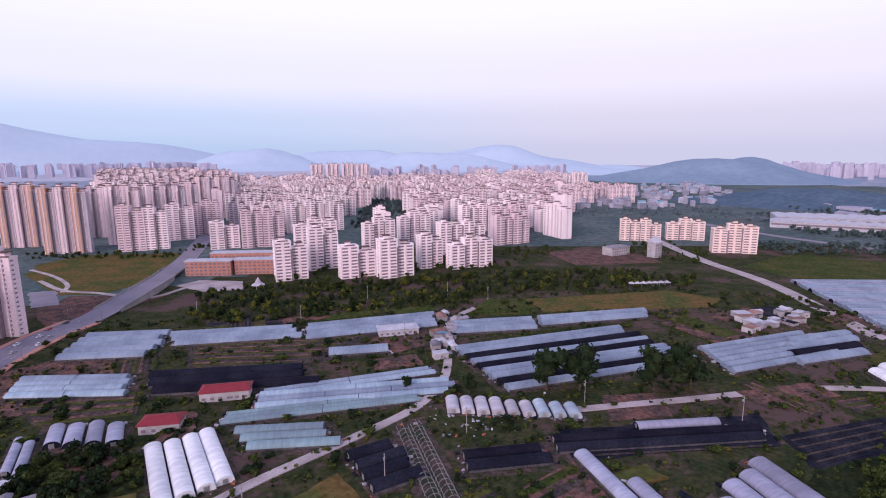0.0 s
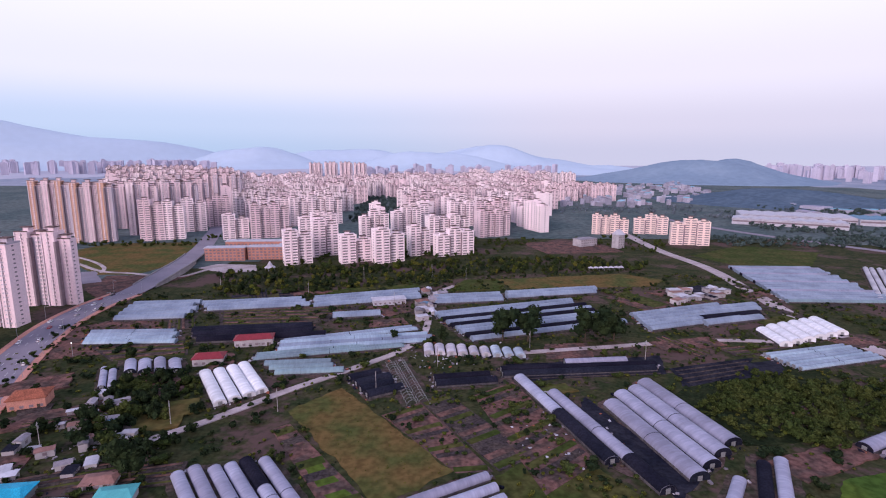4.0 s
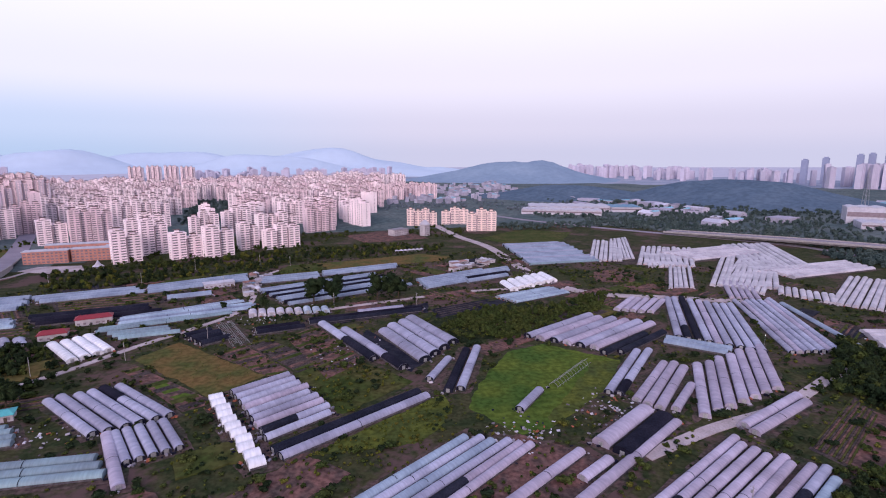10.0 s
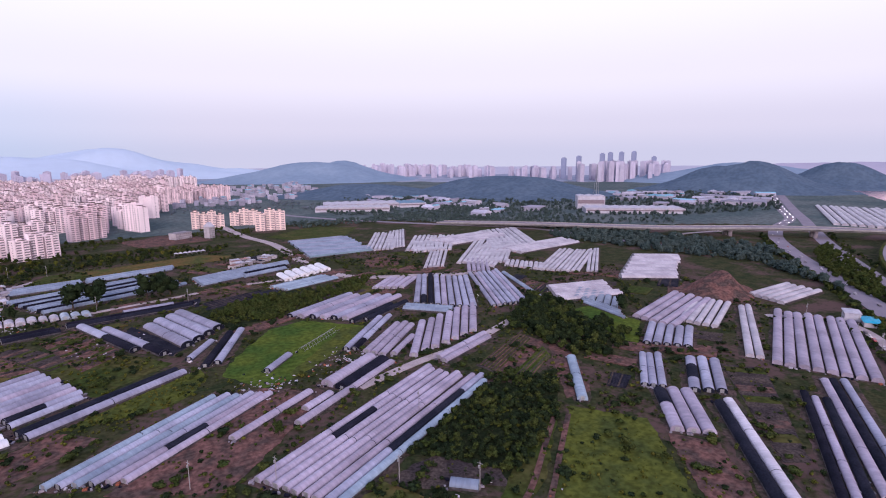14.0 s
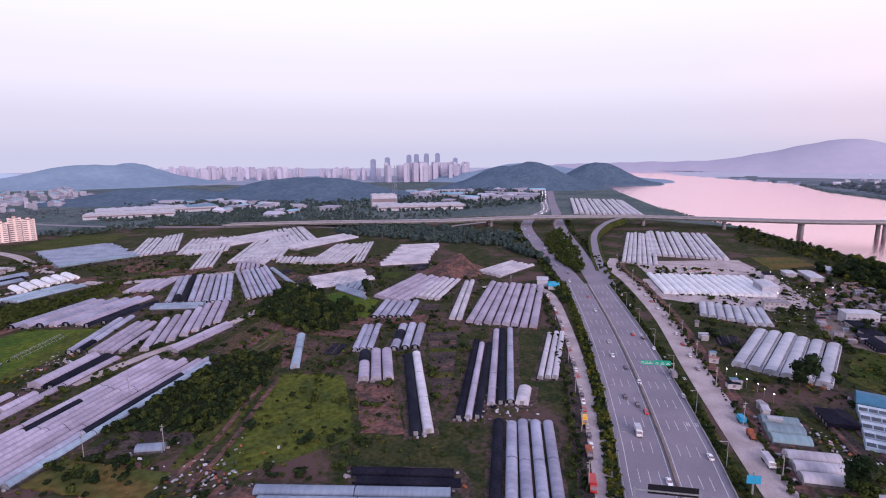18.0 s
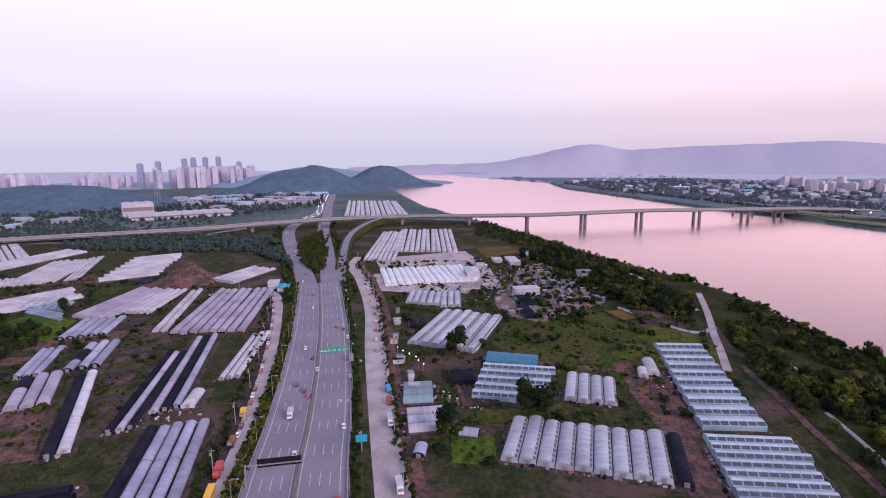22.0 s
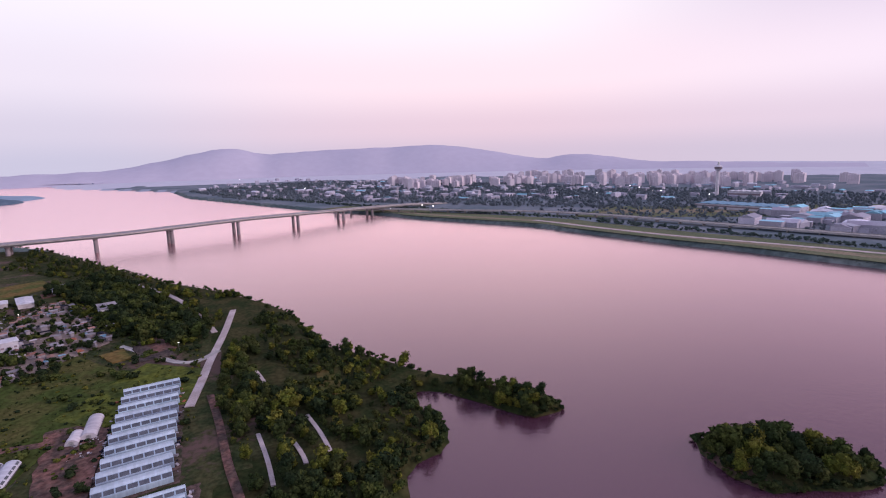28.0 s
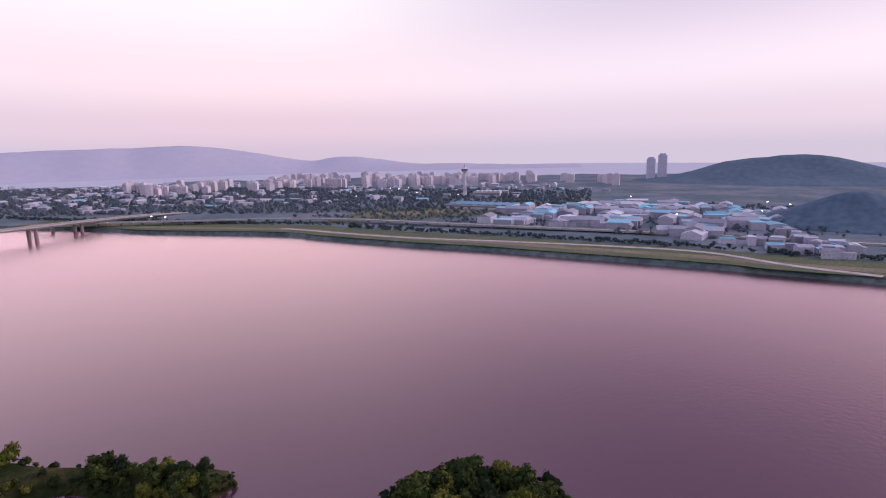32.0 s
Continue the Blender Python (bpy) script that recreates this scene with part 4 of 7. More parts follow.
def apartment_meshes(length, depth, storeys, wall, trim, stripe, near=True):
    """parts of a slab block: stepped wings, window and balcony rows, fins, stair towers and dark caps"""
    key = (length, depth, storeys, wall, trim, stripe, near)
    if key in FLAT:
        return FLAT[key]
    st, out, d = 2.8, [], depth / 2
    high = storeys > 18
    n = max(2, round(length / (8 if high else 13)))
    wl = length / n
    glass, rails, fins, seams = [], [], [], []
    for b in range(n):
        x0, x1 = -length / 2 + wl * b, -length / 2 + wl * (b + 1)
        off = (0.0, 3.4, 0.8, 4.2)[b % 4] if high else (0.0, 3.0, 0.8, 3.6)[b % 4]
        tall = storeys - (0, 1, 0, 2)[(b + n) % 4]
        h = tall * st
        out.append(("wing", boxes("wing", [(x0, -d + off, 0, x1 - 0.02, d - 0.5 * off, h)], M[((stripe, "grey_wall", "rose_wall", wall) if high else (wall, wall, wall, wall))[b % 4]]), None, ""))
        out.append(("roof_edge", boxes("roof_edge", [(x0 - 0.2, -d + off - 0.3, h, x1 + 0.15, -d + off + 0.5, h + 1.0), (x0 - 0.2, d - 0.5 * off - 0.5, h, x1 + 0.15, d - 0.5 * off + 0.3, h + 1.0), (x0 - 0.2, -d + off + 0.5, h, x0 + 0.4, d - 0.5 * off - 0.5, h + 1.0), (x1 - 0.4, -d + off + 0.5, h, x1 + 0.15, d - 0.5 * off - 0.5, h + 1.0)], M[wall]), None, ""))
        xm = (x0 + x1) / 2
        out.append(("stair_tower", boxes("stair_tower", [(xm - 2.0, -1.5, h, xm + 2.0, 3.0, h + 3.6)], M[wall]), None, ""))
        out.append(("tower_cap", boxes("tower_cap", [(xm - 3.2, -2.4, h + 3.6, xm + 3.2, 3.6, h + 4.3), (xm - 4.4, -d + off - 0.5, h + 1.0, xm + 4.4, -d + off + 0.9, h + 1.7)], M[trim]), None, "dark brown roof trim"))
        for k in range(tall):
            z = k * st
            for c in (0.5,) if high else (0.25, 0.75):
                x = x0 + wl * c
                glass.append((x - wl * (0.10 if high else 0.16), -d + off - 0.12, z + 1.05, x + wl * (0.10 if high else 0.16), -d + off + 0.3, z + 2.25))
                if near:
                    glass.append((x - wl * 0.10, d - 0.5 * off - 0.3, z + 1.0, x + wl * 0.10, d - 0.5 * off + 0.12, z + 2.1))
                if k and near:
                    rails.append((x - wl * 0.19, -d + off - 0.55, z - 0.1, x + wl * 0.19, -d + off + 0.2, z + 0.75))
            if b in (0, n - 1):
                xe = x0 if b == 0 else x1
                glass.append((xe - 0.1, -1.2, z + 1.1, xe + 0.1, 0.6, z + 2.0))
        # a dark strip over each wing joint stands in for a shaded recess
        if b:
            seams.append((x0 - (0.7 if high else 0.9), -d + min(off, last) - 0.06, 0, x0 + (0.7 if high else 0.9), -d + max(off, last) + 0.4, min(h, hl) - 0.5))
        last, hl = off, h
        for x in (x0 + 0.25, xm) if near else ():
            fins.append((x - 0.22, -d + off - 0.8, 0, x + 0.22, -d + off + 0.2, h + 0.6))
    out.append(("glazing", boxes("glazing", glass, M["window"]), None, "stuff"))
    out += [("stair_bay", boxes("stair_bay", [r], M["seam"]), None, "dark strip coloured as recess shade") for r in seams]
    if rails:
        out.append(("balcony_face", boxes("balcony_face", rails, M[wall]), None, "stuff"))
    out += [("wall_fin", boxes("wall_fin", [r], M["white_wall" if high else wall]), None, "") for r in fins]
    FLAT[key] = out
    return out


WALLS = {"white_wall": "white", "cream_wall": "cream", "rose_wall": "rose-grey", "grey_wall": "grey", "orange_wall": "orange"}
FAR_FLATS = []


def apartment(x, y, heading, length, storeys, wall="white_wall", depth=13, trim="roof_dark", stripe=None, near=True):
    stripe = stripe or wall
    pieces = apartment_meshes(length, depth, storeys, wall, trim, stripe, near)
    m = pose(x, y, 0, 0, 0, heading)
    if not near:
        FAR_FLATS.extend((me, m) for _, me, _, _ in pieces)
        return
    tone = f"{WALLS[wall]} {'tall' if storeys > 19 else 'mid-rise'} apartment block" + (" with orange stripes" if stripe == "orange_wall" else " with balcony rows")
    ob = tagged(new("apartment_building"), tone, "building", group="housing estate")
    ob.matrix_basis = m
    for name, me, mm, note in pieces:
        o = part(name, me, ob, mm, "" if note == "stuff" else note)
        if note == "stuff":
            tagged(o, kind="stuff")


apartment(-136, 450, 24, 28, 12, "white_wall")
apartment(-118, 493, 24, 28, 14, "white_wall")
apartment(-80, 460, 24, 32, 10, "white_wall")
apartment(-46, 460, 24, 32, 12, "white_wall")
apartment(-17, 499, 24, 24, 11, "white_wall")
apartment(21, 499, 24, 44, 10, "white_wall")
apartment(15, 578, 24, 56, 12, "white_wall")
apartment(76, 632, 24, 48, 12, "rose_wall")
apartment(143, 738, 24, 44, 12, "white_wall")
apartment(-78, 589, 24, 36, 13, "white_wall")
apartment(-42, 646, 24, 40, 13, "white_wall")
apartment(-141, 557, 24, 44, 14, "white_wall")
apartment(-259, 606, 24, 32, 11, "white_wall")
apartment(-218, 617, 24, 48, 15, "rose_wall")
apartment(-188, 744, 24, 80, 15, "white_wall")
apartment(238, 653, -14, 48, 9, "cream_wall")
apartment(295, 657, -14, 44, 9, "cream_wall")
apartment(309, 569, -14, 44, 11, "cream_wall")
apartment(-504, 620, 16, 44, 26, "rose_wall", stripe="orange_wall")
apartment(-422, 579, 16, 44, 26, "rose_wall", stripe="orange_wall")
apartment(-358, 592, 16, 28, 18, "rose_wall")
apartment(-336, 603, 16, 24, 17, "white_wall")
apartment(-343, 672, 24, 32, 16, "white_wall")
apartment(-330, 720, 24, 36, 16, "rose_wall")
apartment(-452, 697, 16, 44, 23, "rose_wall", stripe="grey_wall")
apartment(-464, 810, 16, 60, 22, "rose_wall", stripe="grey_wall")
apartment(-417, 894, 16, 108, 25, "rose_wall", stripe="grey_wall")
apartment(-256, 200, 0, 28, 14, "rose_wall")
apartment(-272, 255, 0, 24, 20, "grey_wall")
apartment(-275, 304, 0, 36, 19, "rose_wall")
apartment(-324, 287, 0, 28, 20, "grey_wall")
apartment(247, 1309, 24, 92, 14, "rose_wall", near=False)
apartment(340, 1196, 24, 112, 11, "rose_wall", near=False)
apartment(-395, 640, 16, 36, 25, "rose_wall", stripe="white_wall")
apartment(-372, 700, 16, 44, 24, "grey_wall", stripe="rose_wall")
# the estate behind the front row
rnd = random.Random(4)
for row in range(24):
    y = 690 + row * 48 + rnd.uniform(-8, 8)
    x = -0.62 * y - 60
    while x < 0.17 * y + 20:
        ln = rnd.choice((36, 44, 52))
        x += ln / 2 + rnd.uniform(6, 16)
        gap = -190 < x < -60 and 720 < y < 1250 and abs(x + 110) < 45
        tall_side = x < -0.40 * y
        front = any(abs(x - a) < 50 and abs(y - b) < 32 for a, b in ((15, 578), (76, 632), (143, 738), (-42, 646), (-188, 744), (-343, 672), (-330, 720), (-452, 697), (-464, 810), (-417, 894)))
        if not gap and not front and rnd.random() < 0.80:
            st = rnd.choice((20, 22, 24)) if tall_side else rnd.choice((12, 13, 14, 15))
            wall = rnd.choice(("rose_wall", "rose_wall", "white_wall")) if tall_side else rnd.choice(("white_wall", "white_wall", "rose_wall"))
            apartment(x, y, rnd.choice((24, 24, 24, 24, 114, 12)), ln, st, wall, near=y < 800)
        x += ln / 2
for x, y, ln, st, wall in ((-420, 1950, 48, 26, "rose_wall"), (-365, 1960, 48, 26, "rose_wall"), (-310, 1950, 48, 25, "rose_wall"), (-480, 1960, 48, 25, "rose_wall")):
    apartment(x, y, 0, ln, st, wall, near=False)
for i in range(16):
    apartment(rnd.uniform(150, 420), rnd.uniform(1150, 1330), rnd.uniform(-8, 8), 40, rnd.choice((11, 13, 14)), "rose_wall", near=False)
for i in range(26):
    apartment(rnd.uniform(-60, 420), rnd.uniform(1650, 2150), rnd.uniform(-8, 8), 48, rnd.choice((13, 15, 17)), "white_wall", near=False)
merged("apartment_estate", FAR_FLATS, "crowded far estate of pale apartment blocks", "buildings")


# ---- hills ----
def hill(x, y, rx, ry, height, heading, mat, label, seed=0):
    vs, fs = [], []
    n, k = 48, 14
    for j in range(k + 1):
        r = j / k
        for i in range(n):
            a = math.tau * i / n
            px, py = r * math.cos(a), r * math.sin(a)
            z = (0.5 + 0.5 * math.cos(math.pi * r)) * (1 + 0.45 * noise.noise((px * 2.3 + seed * 7.1, py * 2.3, seed * 3.3))) + 0.06 * noise.noise((px * 9, py * 9, seed)) * (1 - r)
            vs.append((px * rx, py * ry, max(z, 0) * height - (12.0 if j == k else 0)))
    for j in range(k):
        for i in range(n):
            a, b = j * n + i, j * n + (i + 1) % n
            fs.append((a, a + n, b + n, b))
    me = mesh_of("hill", vs, fs, M[mat])
    for p in me.polygons:
        p.use_smooth = True
    ob = tagged(new("hill", me), label, "hill", kind="structure")
    ob.matrix_basis = pose(x, y, 0, 0, 0, heading)


# the haze over these hills is in their material colours
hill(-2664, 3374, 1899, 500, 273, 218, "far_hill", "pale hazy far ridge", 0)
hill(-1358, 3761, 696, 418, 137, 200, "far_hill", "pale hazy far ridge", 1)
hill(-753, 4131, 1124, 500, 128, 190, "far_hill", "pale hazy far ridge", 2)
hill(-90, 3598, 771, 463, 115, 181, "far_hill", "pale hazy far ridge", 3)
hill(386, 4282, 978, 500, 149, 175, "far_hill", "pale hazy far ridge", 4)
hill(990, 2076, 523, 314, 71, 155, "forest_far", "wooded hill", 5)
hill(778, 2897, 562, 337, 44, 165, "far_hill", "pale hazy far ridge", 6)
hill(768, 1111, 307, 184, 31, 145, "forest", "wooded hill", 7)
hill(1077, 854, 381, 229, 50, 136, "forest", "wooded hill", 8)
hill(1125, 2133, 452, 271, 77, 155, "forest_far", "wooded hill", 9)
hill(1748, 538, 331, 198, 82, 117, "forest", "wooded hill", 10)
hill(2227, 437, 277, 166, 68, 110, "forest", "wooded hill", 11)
def ridge(line, width, mat, label, seed):
    """a long wooded ridge along a crest line of (x, y, height), with spurs running down both sides"""
    rows = along(line, 60)
    vs, fs, k = [], [], 13
    for x, y, z, hd in rows:
        for j in range(k):
            f = j / (k - 1) * 2 - 1
            fold = 1 + 0.35 * noise.noise((x * 0.004, y * 0.004, seed + f)) * abs(f)
            h = z * math.cos(f * math.pi / 2) ** 1.3 * fold + 7 * noise.noise((x * 0.01, y * 0.01, seed))
            vs.append((x - math.sin(hd) * f * width, y + math.cos(hd) * f * width, -12.0 if j in (0, k - 1) else h))
    for i in range(len(rows) - 1):
        for j in range(k - 1):
            a = i * k + j
            fs.append((a, a + 1, a + k + 1, a + k))
    me = mesh_of("hill", vs, fs, M[mat])
    for p in me.polygons:
        p.use_smooth = True
    tagged(new("hill", me), label, "hill", kind="structure")


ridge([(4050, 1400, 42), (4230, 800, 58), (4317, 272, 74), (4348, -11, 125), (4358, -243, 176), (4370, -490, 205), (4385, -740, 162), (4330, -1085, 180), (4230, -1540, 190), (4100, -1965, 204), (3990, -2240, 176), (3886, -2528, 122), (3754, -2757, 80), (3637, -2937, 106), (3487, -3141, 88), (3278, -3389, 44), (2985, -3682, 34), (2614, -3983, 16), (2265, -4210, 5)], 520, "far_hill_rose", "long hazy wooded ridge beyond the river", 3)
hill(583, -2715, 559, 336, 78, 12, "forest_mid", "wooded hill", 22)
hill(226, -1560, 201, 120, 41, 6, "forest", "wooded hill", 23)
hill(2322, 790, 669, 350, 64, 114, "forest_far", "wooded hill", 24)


# ---- plots, lanes ----
PLOT = [0]
NAMED, OPEN_FIELDS = [], []


def field(pts, mat, label, rows=0, top=None):
    """a plot a little above the ground; rows: planted beds across it"""
    PLOT[0] += top is None
    top = top or 0.08 + 0.004 * PLOT[0]
    NAMED.append(np.array(pts, float))
    if mat in ("crop", "dry", "mulch"):
        OPEN_FIELDS.append(NAMED[-1])
    corners = pts
    if rows == 0:
        # a ragged outline
        ragged = []
        for (x0, y0), (x1, y1) in zip(pts, pts[1:] + pts[:1]):
            k = min(30, max(1, int(math.hypot(x1 - x0, y1 - y0) / 3)))
            for i in range(k):
                x, y = x0 + (x1 - x0) * i / k, y0 + (y1 - y0) * i / k
                ragged.append((x + 1.5 * noise.noise((x * 0.16, y * 0.16, 1.0)) + 0.8 * noise.noise((x * 0.6, y * 0.6, 2.0)), y + 1.5 * noise.noise((x * 0.16, y * 0.16, 5.0)) + 0.8 * noise.noise((x * 0.6, y * 0.6, 6.0))))
        pts = ragged
    n = len(pts)
    vs = [(x, y, top) for x, y in pts] + [(x, y, -0.5) for x, y in pts]
    fs = [tuple(range(n)), tuple(reversed(range(n, 2 * n)))] + [(i, i + n, (i + 1) % n + n, (i + 1) % n) for i in range(n)]
    me = mesh_of("plot", vs, fs, M[mat])
    bm = bmesh.new()
    bm.from_mesh(me)
    bmesh.ops.recalc_face_normals(bm, faces=bm.faces)
    bm.to_mesh(me)
    bm.free()
    ob = tagged(new("plot", me), label, "field", kind="structure")
    if rows:
        a, b, c, d = (Vector(pts[i]) for i in (0, 1, n // 2 + (n > 4), n - 1))
        for k in range(rows * 2):
            f = (k + 0.5) / (rows * 2)
            p, q = a.lerp(d, f), b.lerp(c, f)
            p, q = p.lerp(q, 0.04), q.lerp(p, 0.04)
            u = (q - p).normalized()
            w = Vector((-u.y, u.x)) * max(0.5, (a - d).length / rows / 6)
            vs = [(*(p - w), top - 0.1), (*(p + w), top - 0.1), (*(q + w), top - 0.1), (*(q - w), top - 0.1), (*(p - w * 0.5), top + 0.28), (*(p + w * 0.5), top + 0.28), (*(q + w * 0.5), top + 0.28), (*(q - w * 0.5), top + 0.28)]
            part("bed", mesh_of("bed", vs, [(4, 5, 6, 7), (0, 1, 5, 4), (1, 2, 6, 5), (2, 3, 7, 6), (3, 0, 4, 7)], M[("grass", "dark_soil", "soil")[k % 3] if mat != "mulch" else ("mulch", "mulch", "dark_soil")[k % 3]]), ob)


def lane_road(name, pts, width, mat, label):
    PLOT[0] += 1
    me = ribbon(name, pts, width / 2, -width / 2, 0.18 + 0.0035 * PLOT[0], 0.6, M[mat], 6)
    tagged(new(name, me), label, "road", kind="structure")


# ---- trees ----
def crown_mesh(name, seed, leaves, lobes, leaf, mat):
    """a crown one metre tall: leaf sprays over several lobes, with ragged gaps, round a darker heart"""
    r = np.random.default_rng(seed)
    cent = np.c_[r.uniform(-0.22, 0.22, (lobes, 2)), r.uniform(0.30, 0.80, lobes)]
    cent[0] = (0, 0, 0.5)
    rad = r.uniform(0.15, 0.26, lobes)
    rad[0] = 0.30
    which = r.integers(0, lobes, leaves)
    d = r.normal(size=(leaves, 3))
    d /= np.linalg.norm(d, axis=1)[:, None]
    d[:, 2] = np.abs(d[:, 2]) * np.where(r.random(leaves) < 0.75, 1, -1)
    p = cent[which] + d * (rad[which] * r.uniform(0.75, 1.12, leaves))[:, None]
    p[:, 2] = np.clip(p[:, 2], 0.06, 1.02)
    nrm = d + r.normal(scale=0.5, size=d.shape)
    nrm /= np.linalg.norm(nrm, axis=1)[:, None]
    u = np.cross(nrm, r.normal(size=d.shape))
    u /= np.linalg.norm(u, axis=1)[:, None]
    v = np.cross(nrm, u)
    s = (leaf * r.uniform(0.6, 1.3, leaves))[:, None]
    quad = np.stack([p - u * s, p - v * s * 0.7, p + u * s, p + v * s * 0.7], 1).reshape(-1, 3)
    vs, fs = quad.tolist(), [tuple(range(4 * i, 4 * i + 4)) for i in range(leaves)]
    for c, q in zip(cent, rad):
        bm = bmesh.new()
        bmesh.ops.create_icosphere(bm, subdivisions=1, radius=1)
        k = len(vs)
        for w in bm.verts:
            vs.append(tuple(c + np.array(w.co) * q * 0.84 * r.uniform(0.8, 1.1)))
        fs += [tuple(k + w.index for w in f.verts) for f in bm.faces]
        bm.free()
    return mesh_of(name, vs, fs, M[mat])


CROWN = {}
# leaf sprays, lobes and spray size by fineness
CROWN_SIZE = {"low": (26, 1, 0.17), False: (84, 4, 0.115), "mid": (190, 6, 0.08), True: (420, 9, 0.055)}


def crowns(mat, fine=False):
    if (mat, fine) not in CROWN:
        CROWN[mat, fine] = [crown_mesh("crown", 10 * k + 3, *CROWN_SIZE[fine], mat) for k in range(5)]
    return CROWN[mat, fine]


def trunk_mesh():
    vs, fs = [], []
    def limb(a, b, ra, rb):
        k = len(vs)
        for p, q in ((a, ra), (b, rb)):
            for i in range(6):
                an = i * math.tau / 6
                vs.append((p[0] + q * math.cos(an), p[1] + q * math.sin(an), p[2]))
        fs.extend((k + i, k + (i + 1) % 6, k + 6 + (i + 1) % 6, k + 6 + i) for i in range(6))
    limb((0, 0, -0.02), (0.01, 0, 0.34), 0.028, 0.02)
    for x, y, z in ((0.16, 0.05, 0.62), (-0.14, 0.10, 0.66), (0.02, -0.17, 0.60), (0.0, 0.02, 0.78)):
        limb((0.01, 0, 0.32), (x, y, z), 0.015, 0.006)
    return mesh_of("trunk", vs, fs, M["bark"])


TRUNK = trunk_mesh()


def tree(x, y, height, mat="leaf", wide=1.0):
    ob = tagged(new("tree"), {"leaf_dark": "dense dark-green broadleaf tree", "leaf": "green broadleaf tree"}.get(mat, "yellow-green young tree").replace("green broadleaf tree", "green broadleaf tree beside the plots") if mat == "leaf" else "dense dark-green broadleaf tree", "tree", group="single trees")
    ob.matrix_basis = pose(x, y, float(land_height(x, y)), 0, 0, random.uniform(0, 360)) @ Matrix.Diagonal((height * wide, height * wide, height, 1))
    part("trunk", TRUNK, ob)
    part("crown", random.choice(crowns(mat, True)), ob, Matrix.Translation((0, 0, 0.06)))


def spots(pts, gap, seed):
    r = np.random.default_rng(seed)
    p = np.array(pts, float)
    lo, hi = p.min(0), p.max(0)
    n = int(np.prod(hi - lo) / gap**2)
    q = r.uniform(lo, hi, (n, 2))
    return q[inside(q[:, 0], q[:, 1], p)], r


def clear_of_tunnels(q, margin=1.0):
    ok = np.ones(len(q), bool)
    for x, y, hd, ln, w in TUNNELS:
        c, s = math.cos(radians(hd)), math.sin(radians(hd))
        dx, dy = q[:, 0] - x, q[:, 1] - y
        a, b = dx * c + dy * s, -dx * s + dy * c
        ok &= ~((a > -margin) & (a < ln + margin) & (np.abs(b) < w / 2 + margin))
    return ok


def woods(pts, gap, low, high, mat, label):
    q, r = spots(pts, gap, len(label) * 7 + int(abs(pts[0][0])))
    q = q[clear_of_tunnels(q)]
    if not len(q):
        return
    z = land_height(q[:, 0], q[:, 1])
    q, z = q[z > -5.5], z[z > -5.5]
    for (x0, y0), (x1, y1) in TRAILS:
        t = np.clip(((q[:, 0] - x0) * (x1 - x0) + (q[:, 1] - y0) * (y1 - y0)) / ((x1 - x0) ** 2 + (y1 - y0) ** 2), 0, 1)
        free = np.hypot(q[:, 0] - x0 - t * (x1 - x0), q[:, 1] - y0 - t * (y1 - y0)) > 1.5 + 0.3 * high
        q, z = q[free], z[free]
    items = []
    if gap < 6 and mat == "leaf_bank" and len(q) > 300:
        open_ = np.array([noise.noise((x * 0.035, y * 0.035, 2.0)) for x, y in q]) > 0.02
        q, z = q[~open_], z[~open_]
    for (x, y), zz in zip(q, z):
        h = r.uniform(low, high) * r.uniform(0.5, 1.0)
        w = h * r.uniform(0.85, 1.35)
        tint = ("leaf_dark", "leaf", "leaf_dark")[int(r.integers(0, 3))] if mat == "leaf_dark" else mat if mat != "leaf_bank" else ("leaf_bank", "leaf", "leaf_bank", "leaf_yellow", "leaf_dark")[int(r.integers(0, 5))]
        items.append((crowns(tint, "low" if high < 2.3 else True if high >= 12 else "mid" if high > 6.5 and mat not in ("leaf_far", "leaf_haze") else False)[int(r.integers(0, 5))], pose(x, y, zz - 0.12 * h, 0, 0, float(r.uniform(0, 360))) @ Matrix.Diagonal((w, w, h, 1))))
        if high > 4:
            items.append((TRUNK, pose(x, y, zz - 0.1) @ Matrix.Diagonal((h, h, h * 0.9, 1))))
    merged("trees", items, label, "trees")


def hedge(name, line, off, spread, gap, low, high, mats, label):
    """bushes strung along a road verge"""
    r = np.random.default_rng(len(label) + int(abs(off) * 10))
    items = []
    rows = along([(*p, 0) for p in line], gap)
    offs = [off + r.uniform(-spread, spread) for _ in rows]
    zs = land_height([x - math.sin(hd) * o for (x, y, z, hd), o in zip(rows, offs)], [y + math.cos(hd) * o for (x, y, z, hd), o in zip(rows, offs)])
    for (x, y, z, hd), o, z in zip(rows, offs, zs):
        if z < WATER_Z:
            continue
        h = r.uniform(low, high)
        w = h * r.uniform(0.9, 1.5)
        items.append((crowns(mats[int(r.integers(0, len(mats)))])[int(r.integers(0, 5))], pose(x - math.sin(hd) * o + r.uniform(-1, 1), y + math.cos(hd) * o, float(z) - 0.12 * h, 0, 0, float(r.uniform(0, 360))) @ Matrix.Diagonal((w, w, h, 1))))
    merged(name, items, label, "hedge")


# ---- small buildings ----
def hut_mesh(w, d, h, pitch, wall, roof):
    """walls, an overhanging gabled or flat roof, a door and windows"""
    vs, fs = [], []
    box(-w / 2, -d / 2, -0.3, w / 2, d / 2, h, vs=vs, fs=fs, slot=0)
    k = len(vs)
    e = 0.35
    rise = pitch * d / 2
